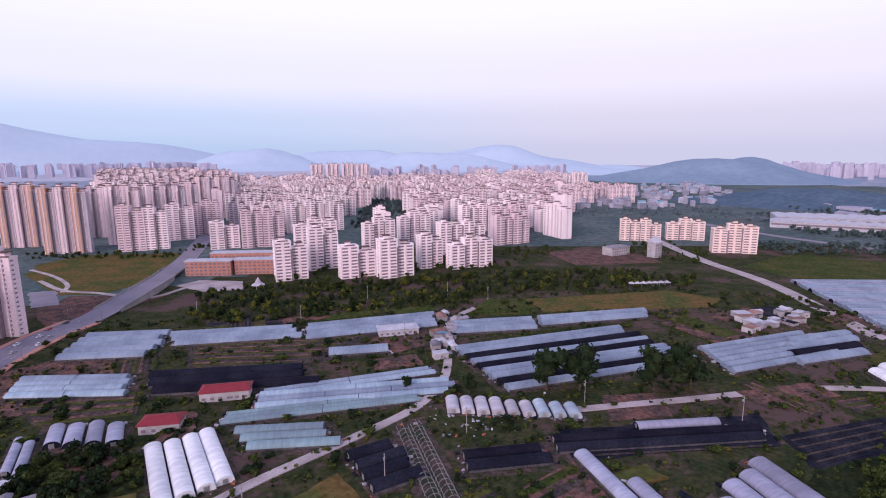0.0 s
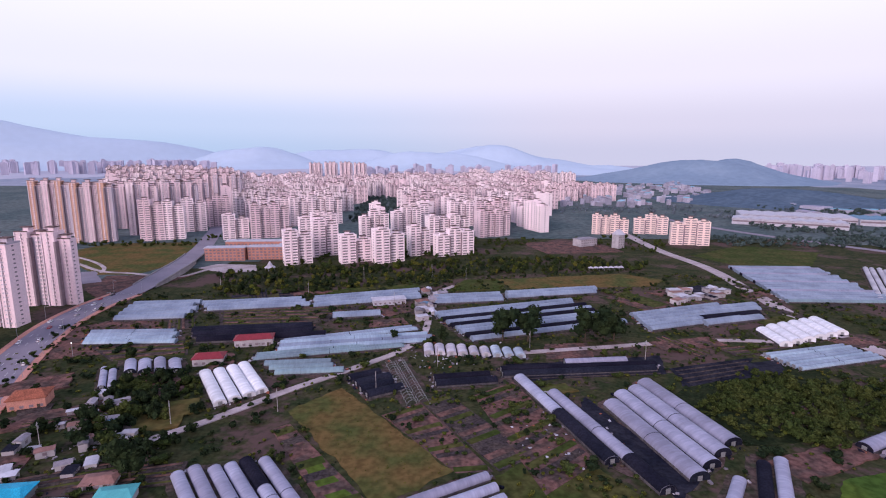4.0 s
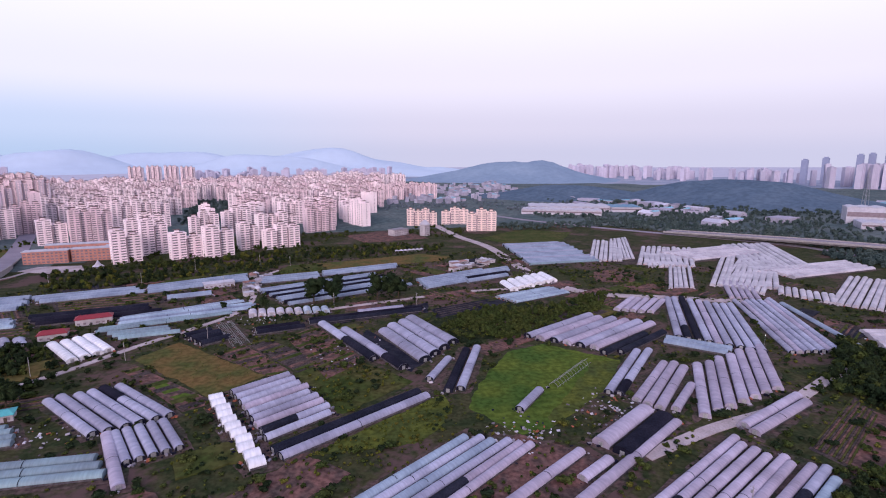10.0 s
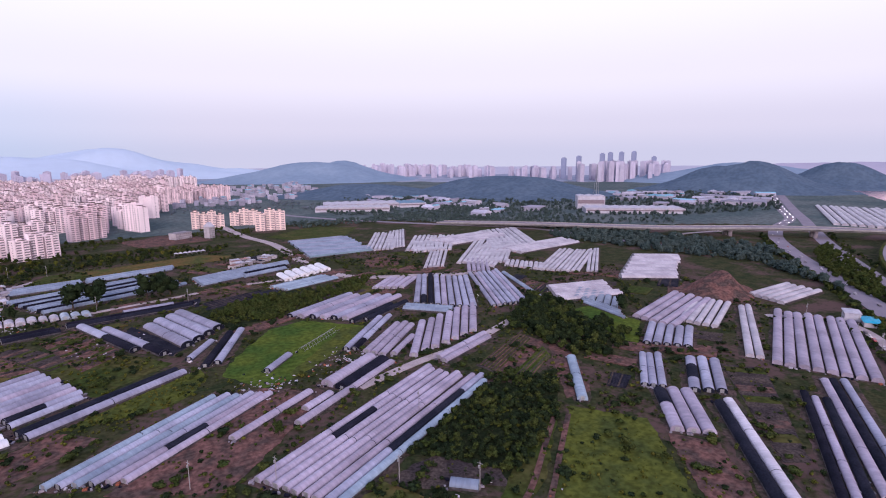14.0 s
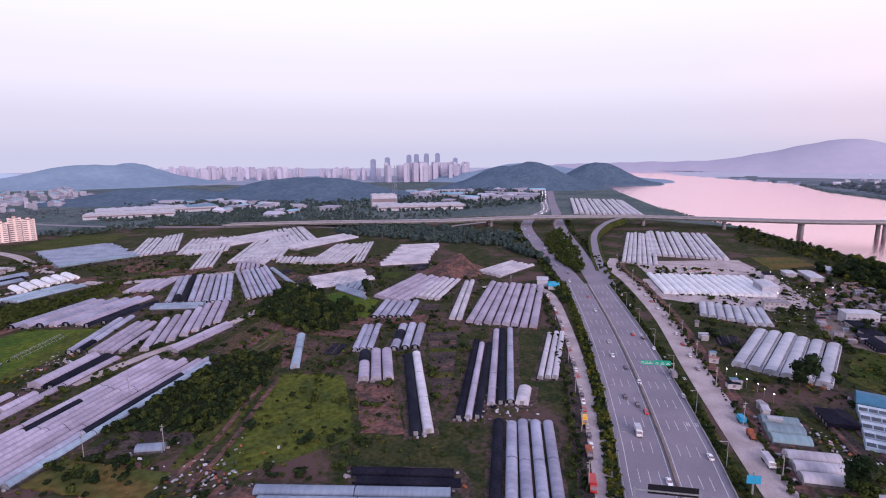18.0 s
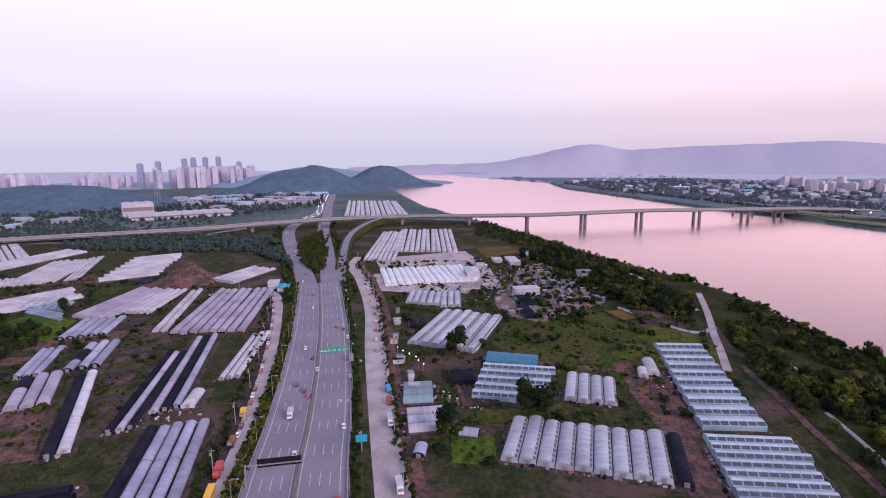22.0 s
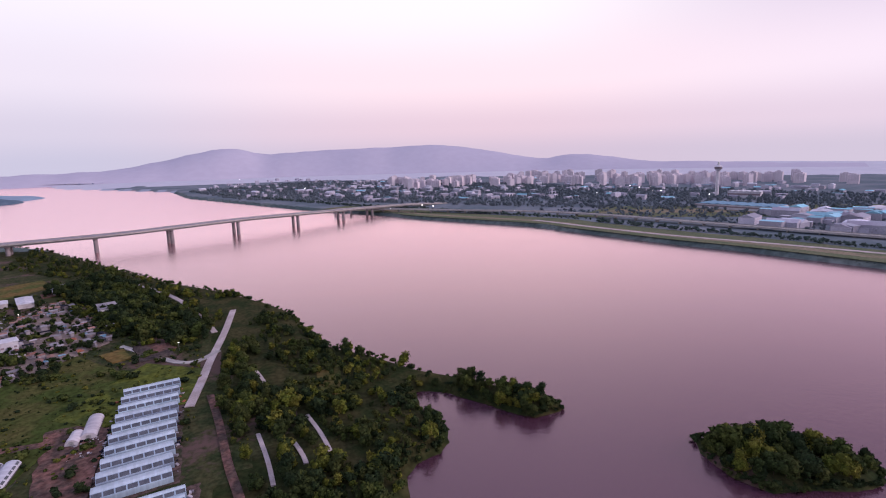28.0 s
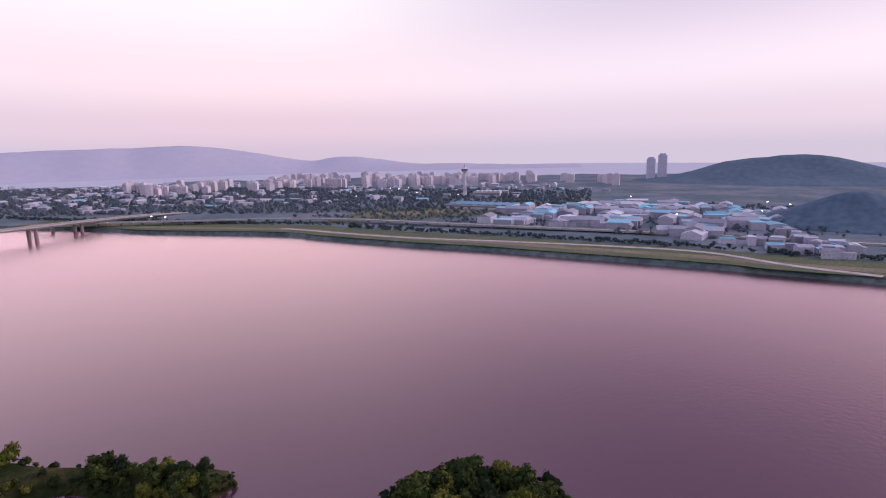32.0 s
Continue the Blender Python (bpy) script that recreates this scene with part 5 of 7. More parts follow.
    vs += [(-w / 2 - e, -d / 2 - e, h), (w / 2 + e, -d / 2 - e, h), (w / 2 + e, 0, h + rise + 0.2), (-w / 2 - e, 0, h + rise + 0.2), (-w / 2 - e, d / 2 + e, h), (w / 2 + e, d / 2 + e, h)]
    fs += [((k, k + 1, k + 2, k + 3), 1), ((k + 3, k + 2, k + 5, k + 4), 1), ((k, k + 3, k + 4), 1), ((k + 1, k + 5, k + 2), 1), ((k + 1, k, k + 4, k + 5), 1)]
    n = max(1, int(w / 4))
    for s in range(max(1, int(h / 3))):
        for i in range(n):
            x = -w / 2 + w * (i + 0.5) / n
            for y in (-d / 2, d / 2):
                box(x - 0.7, y - 0.08, s * 3 + 0.9, x + 0.7, y + 0.08, s * 3 + 2.1, vs=vs, fs=fs, slot=2)
    # far huts get paler panes, faded by haze in the colour
    return mesh_of("hut", vs, fs, [M[wall], M[roof], M["far_roof_dark" if wall == "far_house" else "window"]])


# the hazy palettes hold roof colours with haze painted in
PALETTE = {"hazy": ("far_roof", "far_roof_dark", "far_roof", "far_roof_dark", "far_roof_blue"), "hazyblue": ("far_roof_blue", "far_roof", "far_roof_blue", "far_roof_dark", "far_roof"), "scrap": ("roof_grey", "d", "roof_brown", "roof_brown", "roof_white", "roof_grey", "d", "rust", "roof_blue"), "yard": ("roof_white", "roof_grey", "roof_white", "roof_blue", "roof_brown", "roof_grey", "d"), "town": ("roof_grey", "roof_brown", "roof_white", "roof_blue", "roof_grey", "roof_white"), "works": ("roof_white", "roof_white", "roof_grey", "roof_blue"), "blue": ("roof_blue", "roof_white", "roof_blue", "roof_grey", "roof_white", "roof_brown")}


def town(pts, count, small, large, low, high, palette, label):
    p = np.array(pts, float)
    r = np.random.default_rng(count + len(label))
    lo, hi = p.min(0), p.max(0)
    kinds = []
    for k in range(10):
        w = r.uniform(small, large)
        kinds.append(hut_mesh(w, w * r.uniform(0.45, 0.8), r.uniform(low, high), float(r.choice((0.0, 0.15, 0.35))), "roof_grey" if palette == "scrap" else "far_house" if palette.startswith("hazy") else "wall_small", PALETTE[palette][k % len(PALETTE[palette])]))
    items, tries = [], 0
    while len(items) < count and tries < count * 30:
        tries += 1
        q = r.uniform(lo, hi)
        if inside(q[:1], q[1:], p)[0]:
            turn = float(r.choice((15, 25, 105, 115))) + r.uniform(-12, 12)
            items.append((kinds[int(r.integers(0, 10))], pose(q[0], q[1], float(land_height(q[0], q[1])), 0, 0, turn)))
    merged("small_buildings", items, label, "buildings")


def house(x, y, turn, w, d, h, wall, roof, label, pitch=0.4):
    """a house with parts: walls, roof, chimney-free gable, windows, door"""
    ob = tagged(new("house"), label, "house")
    ob.matrix_basis = pose(x, y, 0, 0, 0, turn)
    part("wall", boxes("wall", [(-w / 2, -d / 2, -0.2, w / 2, d / 2, h)], M[wall]), ob)
    e, rise = 0.6, pitch * d / 2
    vs = [(-w / 2 - e, -d / 2 - e, h), (w / 2 + e, -d / 2 - e, h), (w / 2 - d * 0.25, 0, h + rise), (-w / 2 + d * 0.25, 0, h + rise), (-w / 2 - e, d / 2 + e, h), (w / 2 + e, d / 2 + e, h)]
    vs += [(a, b, c - 0.25) for a, b, c in (vs[0], vs[1], vs[5], vs[4])]
    part("roof", mesh_of("roof", vs, [(0, 1, 2, 3), (3, 2, 5, 4), (0, 3, 4), (1, 5, 2), (9, 8, 7, 6), (0, 6, 7, 1), (1, 7, 8, 5), (5, 8, 9, 4), (4, 9, 6, 0)], M[roof]), ob)
    n = max(2, int(w / 3.2))
    pane = boxes("window", [(-0.8, -0.1, 0.9, 0.8, 0.1, 2.1)], M["window"])
    for s in range(max(1, int(h / 2.9))):
        for i in range(n):
            for yy in (-d / 2, d / 2):
                part("window", pane, ob, pose(-w / 2 + w * (i + 0.5) / n, yy, s * 2.9))
    part("door", boxes("door", [(-0.6, -0.12, 0, 0.6, 0.12, 2.1)], M["bark"]), ob, pose(w / 2 - 2.6, -d / 2, 0))


def big_shed(x, y, turn, w, d, h, roof, label, bays=6, wall="roof_white"):
    """a long works hall: walls, window band, ridged roof bays"""
    ob = tagged(new("factory_hall"), label, "factory")
    ob.matrix_basis = pose(x, y, 0, 0, 0, turn)
    part("wall", boxes("wall", [(-w / 2, -d / 2, -0.2, w / 2, d / 2, h)], M[wall]), ob)
    for s in (-1, 1):
        part("window_band", boxes("window_band", [(-w / 2 + 1, s * d / 2 - 0.15, h * 0.45, w / 2 - 1, s * d / 2 + 0.15, h * 0.72)], M["window"]), ob)
    bw = w / bays
    vs = [(-bw / 2, -d / 2 - 1, 0), (0, -d / 2 - 1, 1.6), (bw / 2, -d / 2 - 1, 0), (-bw / 2, d / 2 + 1, 0), (0, d / 2 + 1, 1.6), (bw / 2, d / 2 + 1, 0)]
    bay = mesh_of("roof_bay", vs, [(0, 1, 4, 3), (1, 2, 5, 4), (0, 2, 1), (3, 4, 5), (0, 3, 5, 2)], M[roof])
    for i in range(bays):
        part("roof_bay", bay, ob, pose(-w / 2 + bw * (i + 0.5), 0, h))


# ---- vehicles ----
def wheel_mesh():
    vs, fs = [], []
    for y in (-0.11, 0.11):
        for i in range(10):
            a = i * math.tau / 10
            vs.append((0.33 * math.cos(a), y, 0.33 * math.sin(a)))
    fs = [(i, (i + 1) % 10, 10 + (i + 1) % 10, 10 + i) for i in range(10)] + [tuple(reversed(range(10))), tuple(range(10, 20))]
    return mesh_of("wheel", vs, fs, M["rubber"])


WHEEL = wheel_mesh()
CAR = {}


def loft(name, rows, mat):
    """a hull through cross-sections (x, half width, z low, z high)"""
    vs, fs = [], []
    for x, w, z0, z1 in rows:
        vs += [(x, -w, z0), (x, w, z0), (x, w * 0.96, z1), (x, -w * 0.96, z1)]
    for i in range(len(rows) - 1):
        for j in range(4):
            a, b = 4 * i + j, 4 * i + (j + 1) % 4
            fs.append((a, b, b + 4, a + 4))
    k = len(vs) - 4
    fs += [(3, 2, 1, 0), (k, k + 1, k + 2, k + 3)]
    return mesh_of(name, vs, fs, mat)


def car(x, y, turn, paint, colour):
    if paint not in CAR:
        CAR[paint] = (
            loft("body", [(-2.2, 0.78, 0.35, 0.75), (-2.05, 0.86, 0.28, 0.95), (-0.9, 0.9, 0.25, 0.98), (0.9, 0.9, 0.25, 0.95), (2.0, 0.84, 0.28, 0.80), (2.2, 0.74, 0.35, 0.65)], M[paint]),
            loft("cabin_glass", [(-1.75, 0.76, 0.93, 0.98), (-1.1, 0.74, 0.93, 1.42), (0.3, 0.74, 0.93, 1.44), (1.15, 0.76, 0.90, 0.96)], M["window"]),
            loft("roof", [(-1.15, 0.66, 1.40, 1.46), (-0.4, 0.68, 1.42, 1.50), (0.32, 0.66, 1.42, 1.47)], M[paint]),
            boxes("headlight", [(2.12, -0.18, 0.55, 2.24, 0.18, 0.70)], M["paint"]),
            boxes("tail_light", [(-2.26, -0.18, 0.62, -2.14, 0.18, 0.80)], M["car_red"]),
        )
    ob = tagged(new("car"), f"{colour} passenger car on the asphalt", "car", group="road traffic")
    ob.matrix_basis = pose(x, y, 0.30, 0, 0, turn)
    body, glass, roof, head, tail = CAR[paint]
    for nm, me in (("body", body), ("cabin_glass", glass), ("roof", roof)):
        part(nm, me, ob)
    for s in (-0.55, 0.55):
        part("headlight", head, ob, pose(0, s, 0))
        part("tail_light", tail, ob, pose(0, s, 0))
    for wx in (-1.35, 1.35):
        for wy in (-0.8, 0.8):
            part("wheel", WHEEL, ob, pose(wx, wy, 0.33))


def truck(x, y, turn, length, paint, cargo, label, category="truck", z=0.2):
    ob = tagged(new(category), label, category, group="road traffic")
    ob.matrix_basis = pose(x, y, z, 0, 0, turn)
    part("chassis", boxes("chassis", [(-length / 2, -1.0, 0.55, length / 2, 1.0, 0.85)], M["black"]), ob)
    if category == "bus":
        part("body", loft("body", [(-length / 2, 1.2, 0.5, 2.9), (-length / 2 + 0.3, 1.25, 0.45, 3.1), (length / 2 - 0.4, 1.25, 0.45, 3.1), (length / 2, 1.18, 0.5, 2.7)], M[paint]), ob)
        for s in (-1.27, 1.27):
            part("window_band", boxes("window_band", [(-length / 2 + 0.6, s - 0.03, 1.55, length / 2 - 0.6, s + 0.03, 2.45)], M["window"]), ob)
    else:
        c = length / 2
        part("cab", loft("cab", [(c - 2.0, 1.15, 0.7, 2.6), (c - 0.5, 1.15, 0.6, 2.7), (c, 1.1, 0.6, 1.6)], M[paint]), ob)
        part("windscreen", loft("windscreen", [(c - 0.42, 1.0, 1.65, 2.62), (c + 0.02, 1.0, 1.62, 1.7)], M["window"]), ob)
        part("cargo_box", boxes("cargo_box", [(-c, -1.2, 0.85, c - 2.2, 1.2, 3.0 if cargo != "rust" else 1.9)], M[cargo]), ob)
    for wx in (-length / 2 + 1.2, -length / 2 + 2.4, length / 2 - 1.3):
        for wy in (-1.0, 1.0):
            part("wheel", WHEEL, ob, pose(wx, wy, 0.46) @ Matrix.Diagonal((1.4, 1.6, 1.4, 1)))


# ---- street furniture ----
def lamp_post(x, y, turn, h=10):
    key = "lamp", h
    if key not in CAR:
        vs, fs = [], []
        for z, r in ((0, 0.14), (h, 0.08)):
            for i in range(6):
                a = i * math.tau / 6
                vs.append((r * math.cos(a), r * math.sin(a), z))
        fs = [(i, (i + 1) % 6, 6 + (i + 1) % 6, 6 + i) for i in range(6)]
        CAR[key] = mesh_of("pole", vs, fs, M["steel"]), boxes("arm", [(0, -0.06, h - 0.1, 2.4, 0.06, h + 0.05)], M["steel"]), boxes("lamp_head", [(1.9, -0.2, h - 0.2, 2.9, 0.2, h)], M["concrete"])
    ob = tagged(new("street_lamp"), "tall grey street lamp with a single arm", "street lamp", group="street lamps")
    ob.matrix_basis = pose(x, y, 0.1, 0, 0, turn)
    for nm, me in zip(("pole", "arm", "lamp_head"), CAR[key]):
        part(nm, me, ob)


def power_pole(x, y, turn):
    if "pp" not in CAR:
        vs, fs = [], []
        for z, r in ((-0.3, 0.17), (11, 0.11)):
            for i in range(6):
                a = i * math.tau / 6
                vs.append((r * math.cos(a), r * math.sin(a), z))
        fs = [(i, (i + 1) % 6, 6 + (i + 1) % 6, 6 + i) for i in range(6)]
        CAR["pp"] = mesh_of("pole", vs, fs, M["concrete"]), boxes("crossarm", [(-0.06, -1.1, 10.0, 0.06, 1.1, 10.15)], M["steel"]), boxes("transformer", [(-0.25, 0.2, 8.2, 0.25, 0.7, 9.2)], M["steel"])
    ob = tagged(new("utility_pole"), "concrete utility pole with a crossarm", "utility pole", group="utility poles")
    ob.matrix_basis = pose(x, y, 0, 0, 0, turn)
    for nm, me in zip(("pole", "crossarm", "transformer"), CAR["pp"]):
        part(nm, me, ob)



# ---- trodden earth round the tunnels ----
for k, (x, y, c, s, ln, span, skew) in enumerate(BLOCKS):
    if x < 620 and y < 340:
        e = 1.2 + 0.8 * (k % 3)
        o = math.copysign(e, span)
        field([(x + c * a - s * b, y + s * a + c * b) for a, b in ((-e, -o), (ln + e, -o), (skew + ln + e, span + o), (skew - e, span + o))], "apron", "trodden earth round the tunnels", top=0.04 + 0.004 * (k % 9))
NAMED.clear()

# ---- fields and bare plots ----
field([(-56, 140), (-37, 164), (15, 97), (-10, 78), (-25, 100)], "dry", "meadow half green, half dried to orange straw", 0)
field([(-58, 125), (-52, 130), (-6, 72), (-19, 66)], "soil", "strips of bare reddish soil", 4)
field([(-41, 102), (-34, 104), (-17, 82), (-21, 76)], "crop", "small dark green vegetable bed", 0)
field([(-15, 137), (1, 149), (29, 97), (16, 96)], "soil", "brown tilled plot in strips", 5)
field([(1, 150), (13, 158), (45, 107), (31, 97)], "dark_soil", "dark tilled plot with green rows", 5)
field([(25, 91), (55, 114), (85, 72), (86, 68), (49, 44), (32, 66)], "grass", "rough plot of weeds and brush", 0)
field([(148, 93), (173, 99), (203, 64), (178, 36), (133, 8), (117, 6), (104, 34), (117, 57)], "crop", "bright green crop field", 0)
field([(189, 67), (202, 63), (178, 36), (133, 8), (134, 16)], "ripe", "yellowing edge of the crop field", 0)
field([(35, 15), (57, 29), (96, 50), (97, 35), (85, 19), (74, 11)], "ripe", "yellow-green weedy strip", 0)
field([(4, -5), (31, 17), (47, -1), (21, -19), (6, -20)], "soil", "orange-brown bare earth", 0)
field([(45, -47), (115, 7), (140, -18), (80, -70)], "soil", "red-brown earth between narrow tunnels", 0)
field([(219, -35), (282, -6), (275, -22), (221, -49)], "dark_soil", "dark green vegetable plot in fine rows", 8)
field([(220, -49), (275, -20), (278, -31), (220, -59)], "soil", "bare reddish strip", 0)
field([(225, -56), (270, -36), (262, -50), (230, -65)], "crop", "narrow green bed with paths", 3)
field([(280, -30), (288, -41), (244, -92), (228, -91), (252, -62)], "soil", "reddish plot round a single tunnel", 0)
# the thicket's plot is coloured darker than the soil around it
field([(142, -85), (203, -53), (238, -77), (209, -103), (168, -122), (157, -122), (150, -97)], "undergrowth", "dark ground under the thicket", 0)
field([(134, -95), (150, -93), (164, -115), (160, -124), (126, -101)], "dark_soil", "dark plot with a small tunnel", 0)
field([(345, 3), (371, 3), (358, -44), (319, -68), (319, -56)], "crop", "light green grass beside the grove", 0)
field([(223, -97), (241, -125), (200, -173), (182, -168), (154, -157), (157, -143)], "ripe", "lush yellow-green meadow with shrubs", 0)
field([(236, -137), (246, -154), (212, -189), (203, -174)], "soil", "bare red soil beside the torn tunnel", 0)
field([(327, -114), (340, -131), (259, -181), (251, -175)], "dark_soil", "grey-brown ploughed strips", 4)
field([(216, -85), (224, -92), (171, -130), (149, -137), (143, -134)], "grass", "grass strip beside the dirt track", 0)
field([(-245, 234), (-222, 249), (-194, 284), (-153, 230), (-179, 204), (-203, 196)], "soil", "trodden yards by the boulevard", 0)
field([(66, 135), (76, 155), (98, 92), (88, 80)], "mulch", "black sheet spread between tunnels", 0)
field([(25, 156), (45, 171), (67, 103), (45, 84)], "soil", "reddish tilled plots with rows", 6)
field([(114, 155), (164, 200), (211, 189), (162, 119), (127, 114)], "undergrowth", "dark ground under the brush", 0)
field([(149, 139), (181, 154), (178, 139), (147, 123)], "dark_soil", "small plot among the trees", 4)
field([(46, 191), (130, 206), (125, 185), (46, 171)], "mulch", "long bed under black sheet", 0)
field([(129, 185), (192, 200), (185, 182), (126, 167)], "mulch", "long bed under black sheet", 0)
field([(298, 250), (331, 269), (351, 261), (324, 234)], "soil", "brown plot near the village road", 0)
field([(378, -338), (463, -348), (474, -394), (428, -429), (393, -435), (354, -416), (354, -372)], "grass", "dark overgrown field of low weeds", 0)
field([(365, -409), (367, -432), (324, -437), (262, -440), (245, -444), (244, -427), (286, -425), (322, -416)], "soil", "reddish dirt yard", 0)
field([(-150, 293), (-45, 305), (-7, 286), (-68, 263), (-84, 254), (-132, 252)], "dark_soil", "grey-brown field in long furrows", 9)
field([(70, 223), (95, 226), (94, 204), (67, 200)], "soil", "reddish bare plot", 0)
field([(-50, 298), (-31, 301), (-10, 288), (-28, 275)], "soil", "bare plot beside a crop", 0)
field([(128, 188), (180, 203), (160, 178), (128, 166)], "mulch", "black sheeted beds", 7)
field([(44, 193), (126, 200), (124, 181), (45, 173)], "mulch", "black sheeted beds in rows", 6)
field([(105, 577), (198, 596), (213, 517), (125, 504)], "soil", "red earth lot by the houses", 0)
field([(-391, 472), (-383, 564), (-282, 552), (-256, 456), (-270, 398), (-306, 398)], "dry", "rough dry lot beside the boulevard", 0)
field([(280, 497), (366, 560), (430, 514), (372, 441), (302, 442)], "grass", "wide grass lot", 0)
field([(11, 341), (29, 383), (63, 383), (61, 348)], "grass", "green riverside lawn", 0)
field([(58, 383), (173, 407), (205, 382), (182, 360), (66, 351)], "dry", "straw-coloured grass strip", 0)
field([(-196, 220), (-140, 226), (-130, 205), (-166, 195)], "dark_soil", "purple-brown plots", 5)
field([(312, 266), (346, 274), (313, 234), (293, 231)], "soil", "brown plot near the road", 0)
field([(323, 262), (350, 254), (325, 220), (296, 228)], "soil", "brown plot", 0)
field([(383, -530), (390, -544), (348, -539), (346, -529)], "dry", "straw patch in the scrub", 0)
field([(548, -195), (635, -290), (523, -326), (488, -290), (488, -225)], "lane", "gravelled parking lot", 0)
field([(477, -325), (624, -334), (616, -407), (492, -410), (428, -366), (443, -335)], "rust_barrier", "scrap yard floor", 0)
field([(-280, 343), (-293, 393), (-216, 398), (-230, 362), (-225, 308), (-232, 298)], "soil", "trodden reddish lot by the boulevard", 0)
field([(-333, 405), (-315, 411), (-283, 370), (-298, 363)], "asphalt", "fenced grey lot", 0)
field([(-410, 510), (-396, 564), (-290, 576), (-274, 562), (-266, 483), (-320, 460), (-350, 440)], "dry", "brown lot below the tall blocks", 0)
field([(920, -1068), (1040, -1252), (768, -1712), (653, -1508)], "far_grass", "haze-tinted green airfield grass", 0)
field([(952, -1142), (986, -1224), (731, -1646), (692, -1577)], "far_dry", "straw strip on the airfield", 0)
field([(720, -264), (746, -302), (702, -325), (658, -288)], "dry", "straw-coloured dirt lot", 0)
field([(626, -165), (696, -255), (624, -290), (595, -287), (579, -189)], "lane", "gravelled yard behind the wavy-roofed hall", 0)
field([(357, -367), (354, -432), (346, -434), (346, -368)], "soil", "reddish track beside the blue hall", 0)
field([(377, -408), (439, -439), (416, -471), (372, -466), (359, -432)], "ripe", "yellowing grass by the ramp lane", 0)
field([(269, -339), (271, -357), (251, -361), (248, -345)], "crop", "small lawn between sheds", 0)
field([(350, -371), (350, -416), (322, -408), (326, -378)], "grass", "rough green plot by the yard", 0)

# ---- lanes ----
lane_road("road_farm_lane", [(-112, 107), (-101, 118), (-86, 132), (-62, 160), (-36, 186), (-12, 213), (-1, 243), (1, 286), (2, 330), (20, 361)], 4.5, "lane", "pale concrete farm lane")
lane_road("road_village", [(259, 677), (257, 524), (266, 425), (251, 279), (259, 208), (289, 180), (317, 167), (346, 151), (375, 134)], 11, "lane", "pale road between greenhouses and lots")
lane_road("road_field_lane", [(47, 208), (102, 218), (169, 230), (230, 226)], 4.5, "lane", "narrow concrete field lane")
lane_road("road_cross_lane", [(155, -22), (196, -12), (241, -5), (299, 15), (334, 17)], 6, "lane", "pale lane along the greenhouse ends")
lane_road("road_embankment", [(377, 845), (418, 700), (475, 584), (549, 468), (637, 331), (644, 210), (652, 123), (678, 86)], 12, "asphalt", "distant road on an embankment")
lane_road("road_loop", [(682, 127), (714, 147), (768, 157), (837, 138)], 8, "lane", "curving slip road")
lane_road("road_dirt_track", [(140, -141), (163, -131), (190, -113), (217, -95)], 2.2, "soil", "rutted red dirt track")
lane_road("road_dirt_track", [(141, -151), (164, -139), (191, -120), (218, -101)], 2.2, "soil", "rutted red dirt track")
lane_road("road_river_path", [(366, -467), (398, -471), (427, -474), (480, -481), (542, -487)], 4.5, "lane", "pale riverside path")
lane_road("road_river_branch", [(444, -478), (430, -467), (434, -455), (453, -440), (484, -415)], 4, "concrete", "curved concrete ramp lane")
TRAILS = (((407, -497), (371, -504)), ((334, -519), (298, -524)), ((311, -511), (288, -514)), ((325, -497), (278, -501)), ((376, -476), (306, -485)), ((306, -485), (262, -491)), ((366, -467), (427, -474)), ((427, -474), (542, -487)))
for a, b in TRAILS[:4]:
    lane_road("road_scrub_trail", [a, ((a[0] + b[0]) / 2, (a[1] + b[1]) / 2 - 0.7), b], 1.8, "lane", "narrow concrete strip in the scrub")
lane_road("road_bank_lane", [(718, -371), (626, -428), (542, -461), (483, -475)], 4, "lane", "lane along the river bank")
lane_road("road_far_levee", [(919, -989), (697, -1047), (546, -1115), (415, -1169), (325, -1194), (238, -1174), (164, -1172)], 9, "lane", "lane on the far levee")
lane_road("road_red_track", [(376, -476), (342, -481), (306, -485), (281, -489), (262, -491)], 3.5, "soil", "reddish dirt track in the scrub")
lane_road("road_yard_track", [(358, -433), (311, -436), (273, -439), (245, -442)], 3.5, "soil", "reddish dirt track beside the glasshouses")
lane_road("road_lot_track", [(-354, 444), (-310, 411), (-274, 402), (-229, 388), (-214, 419)], 4, "lane", "pale dirt track across the dry lot")
lane_road("road_lot_path", [(-397, 489), (-354, 461), (-319, 429), (-306, 405)], 3.5, "lane", "pale dirt track across the dry lot")

# ---- woods and scrub ----
woods([(424, -480), (553, -512), (499, -534), (405, -554), (345, -587), (344, -565), (321, -569), (296, -574), (273, -553), (256, -546), (280, -490), (337, -480)], 4.2, 2.2, 7.0, "leaf_bank", "dense riverside scrub and young trees")
woods([(833, -238), (984, -226), (713, -397), (579, -492), (571, -477), (659, -400), (757, -312)], 8, 4, 9, "leaf_bank", "row of trees along the river bank")
woods([(644, -391), (617, -447), (514, -470), (461, -464), (473, -431), (528, -409)], 7, 5, 11, "leaf_bank", "dark grove beside the yard")
woods([(347, -597), (326, -614), (303, -635), (294, -631), (300, -613), (319, -601)], 3.8, 6, 12, "leaf_bank", "trees on a narrow spit")
woods([(252, -674), (248, -688), (236, -702), (216, -720), (206, -712), (206, -700), (214, -680), (217, -671), (229, -666), (242, -668)], 5.0, 8, 14, "leaf_bank", "trees crowding a small river island")
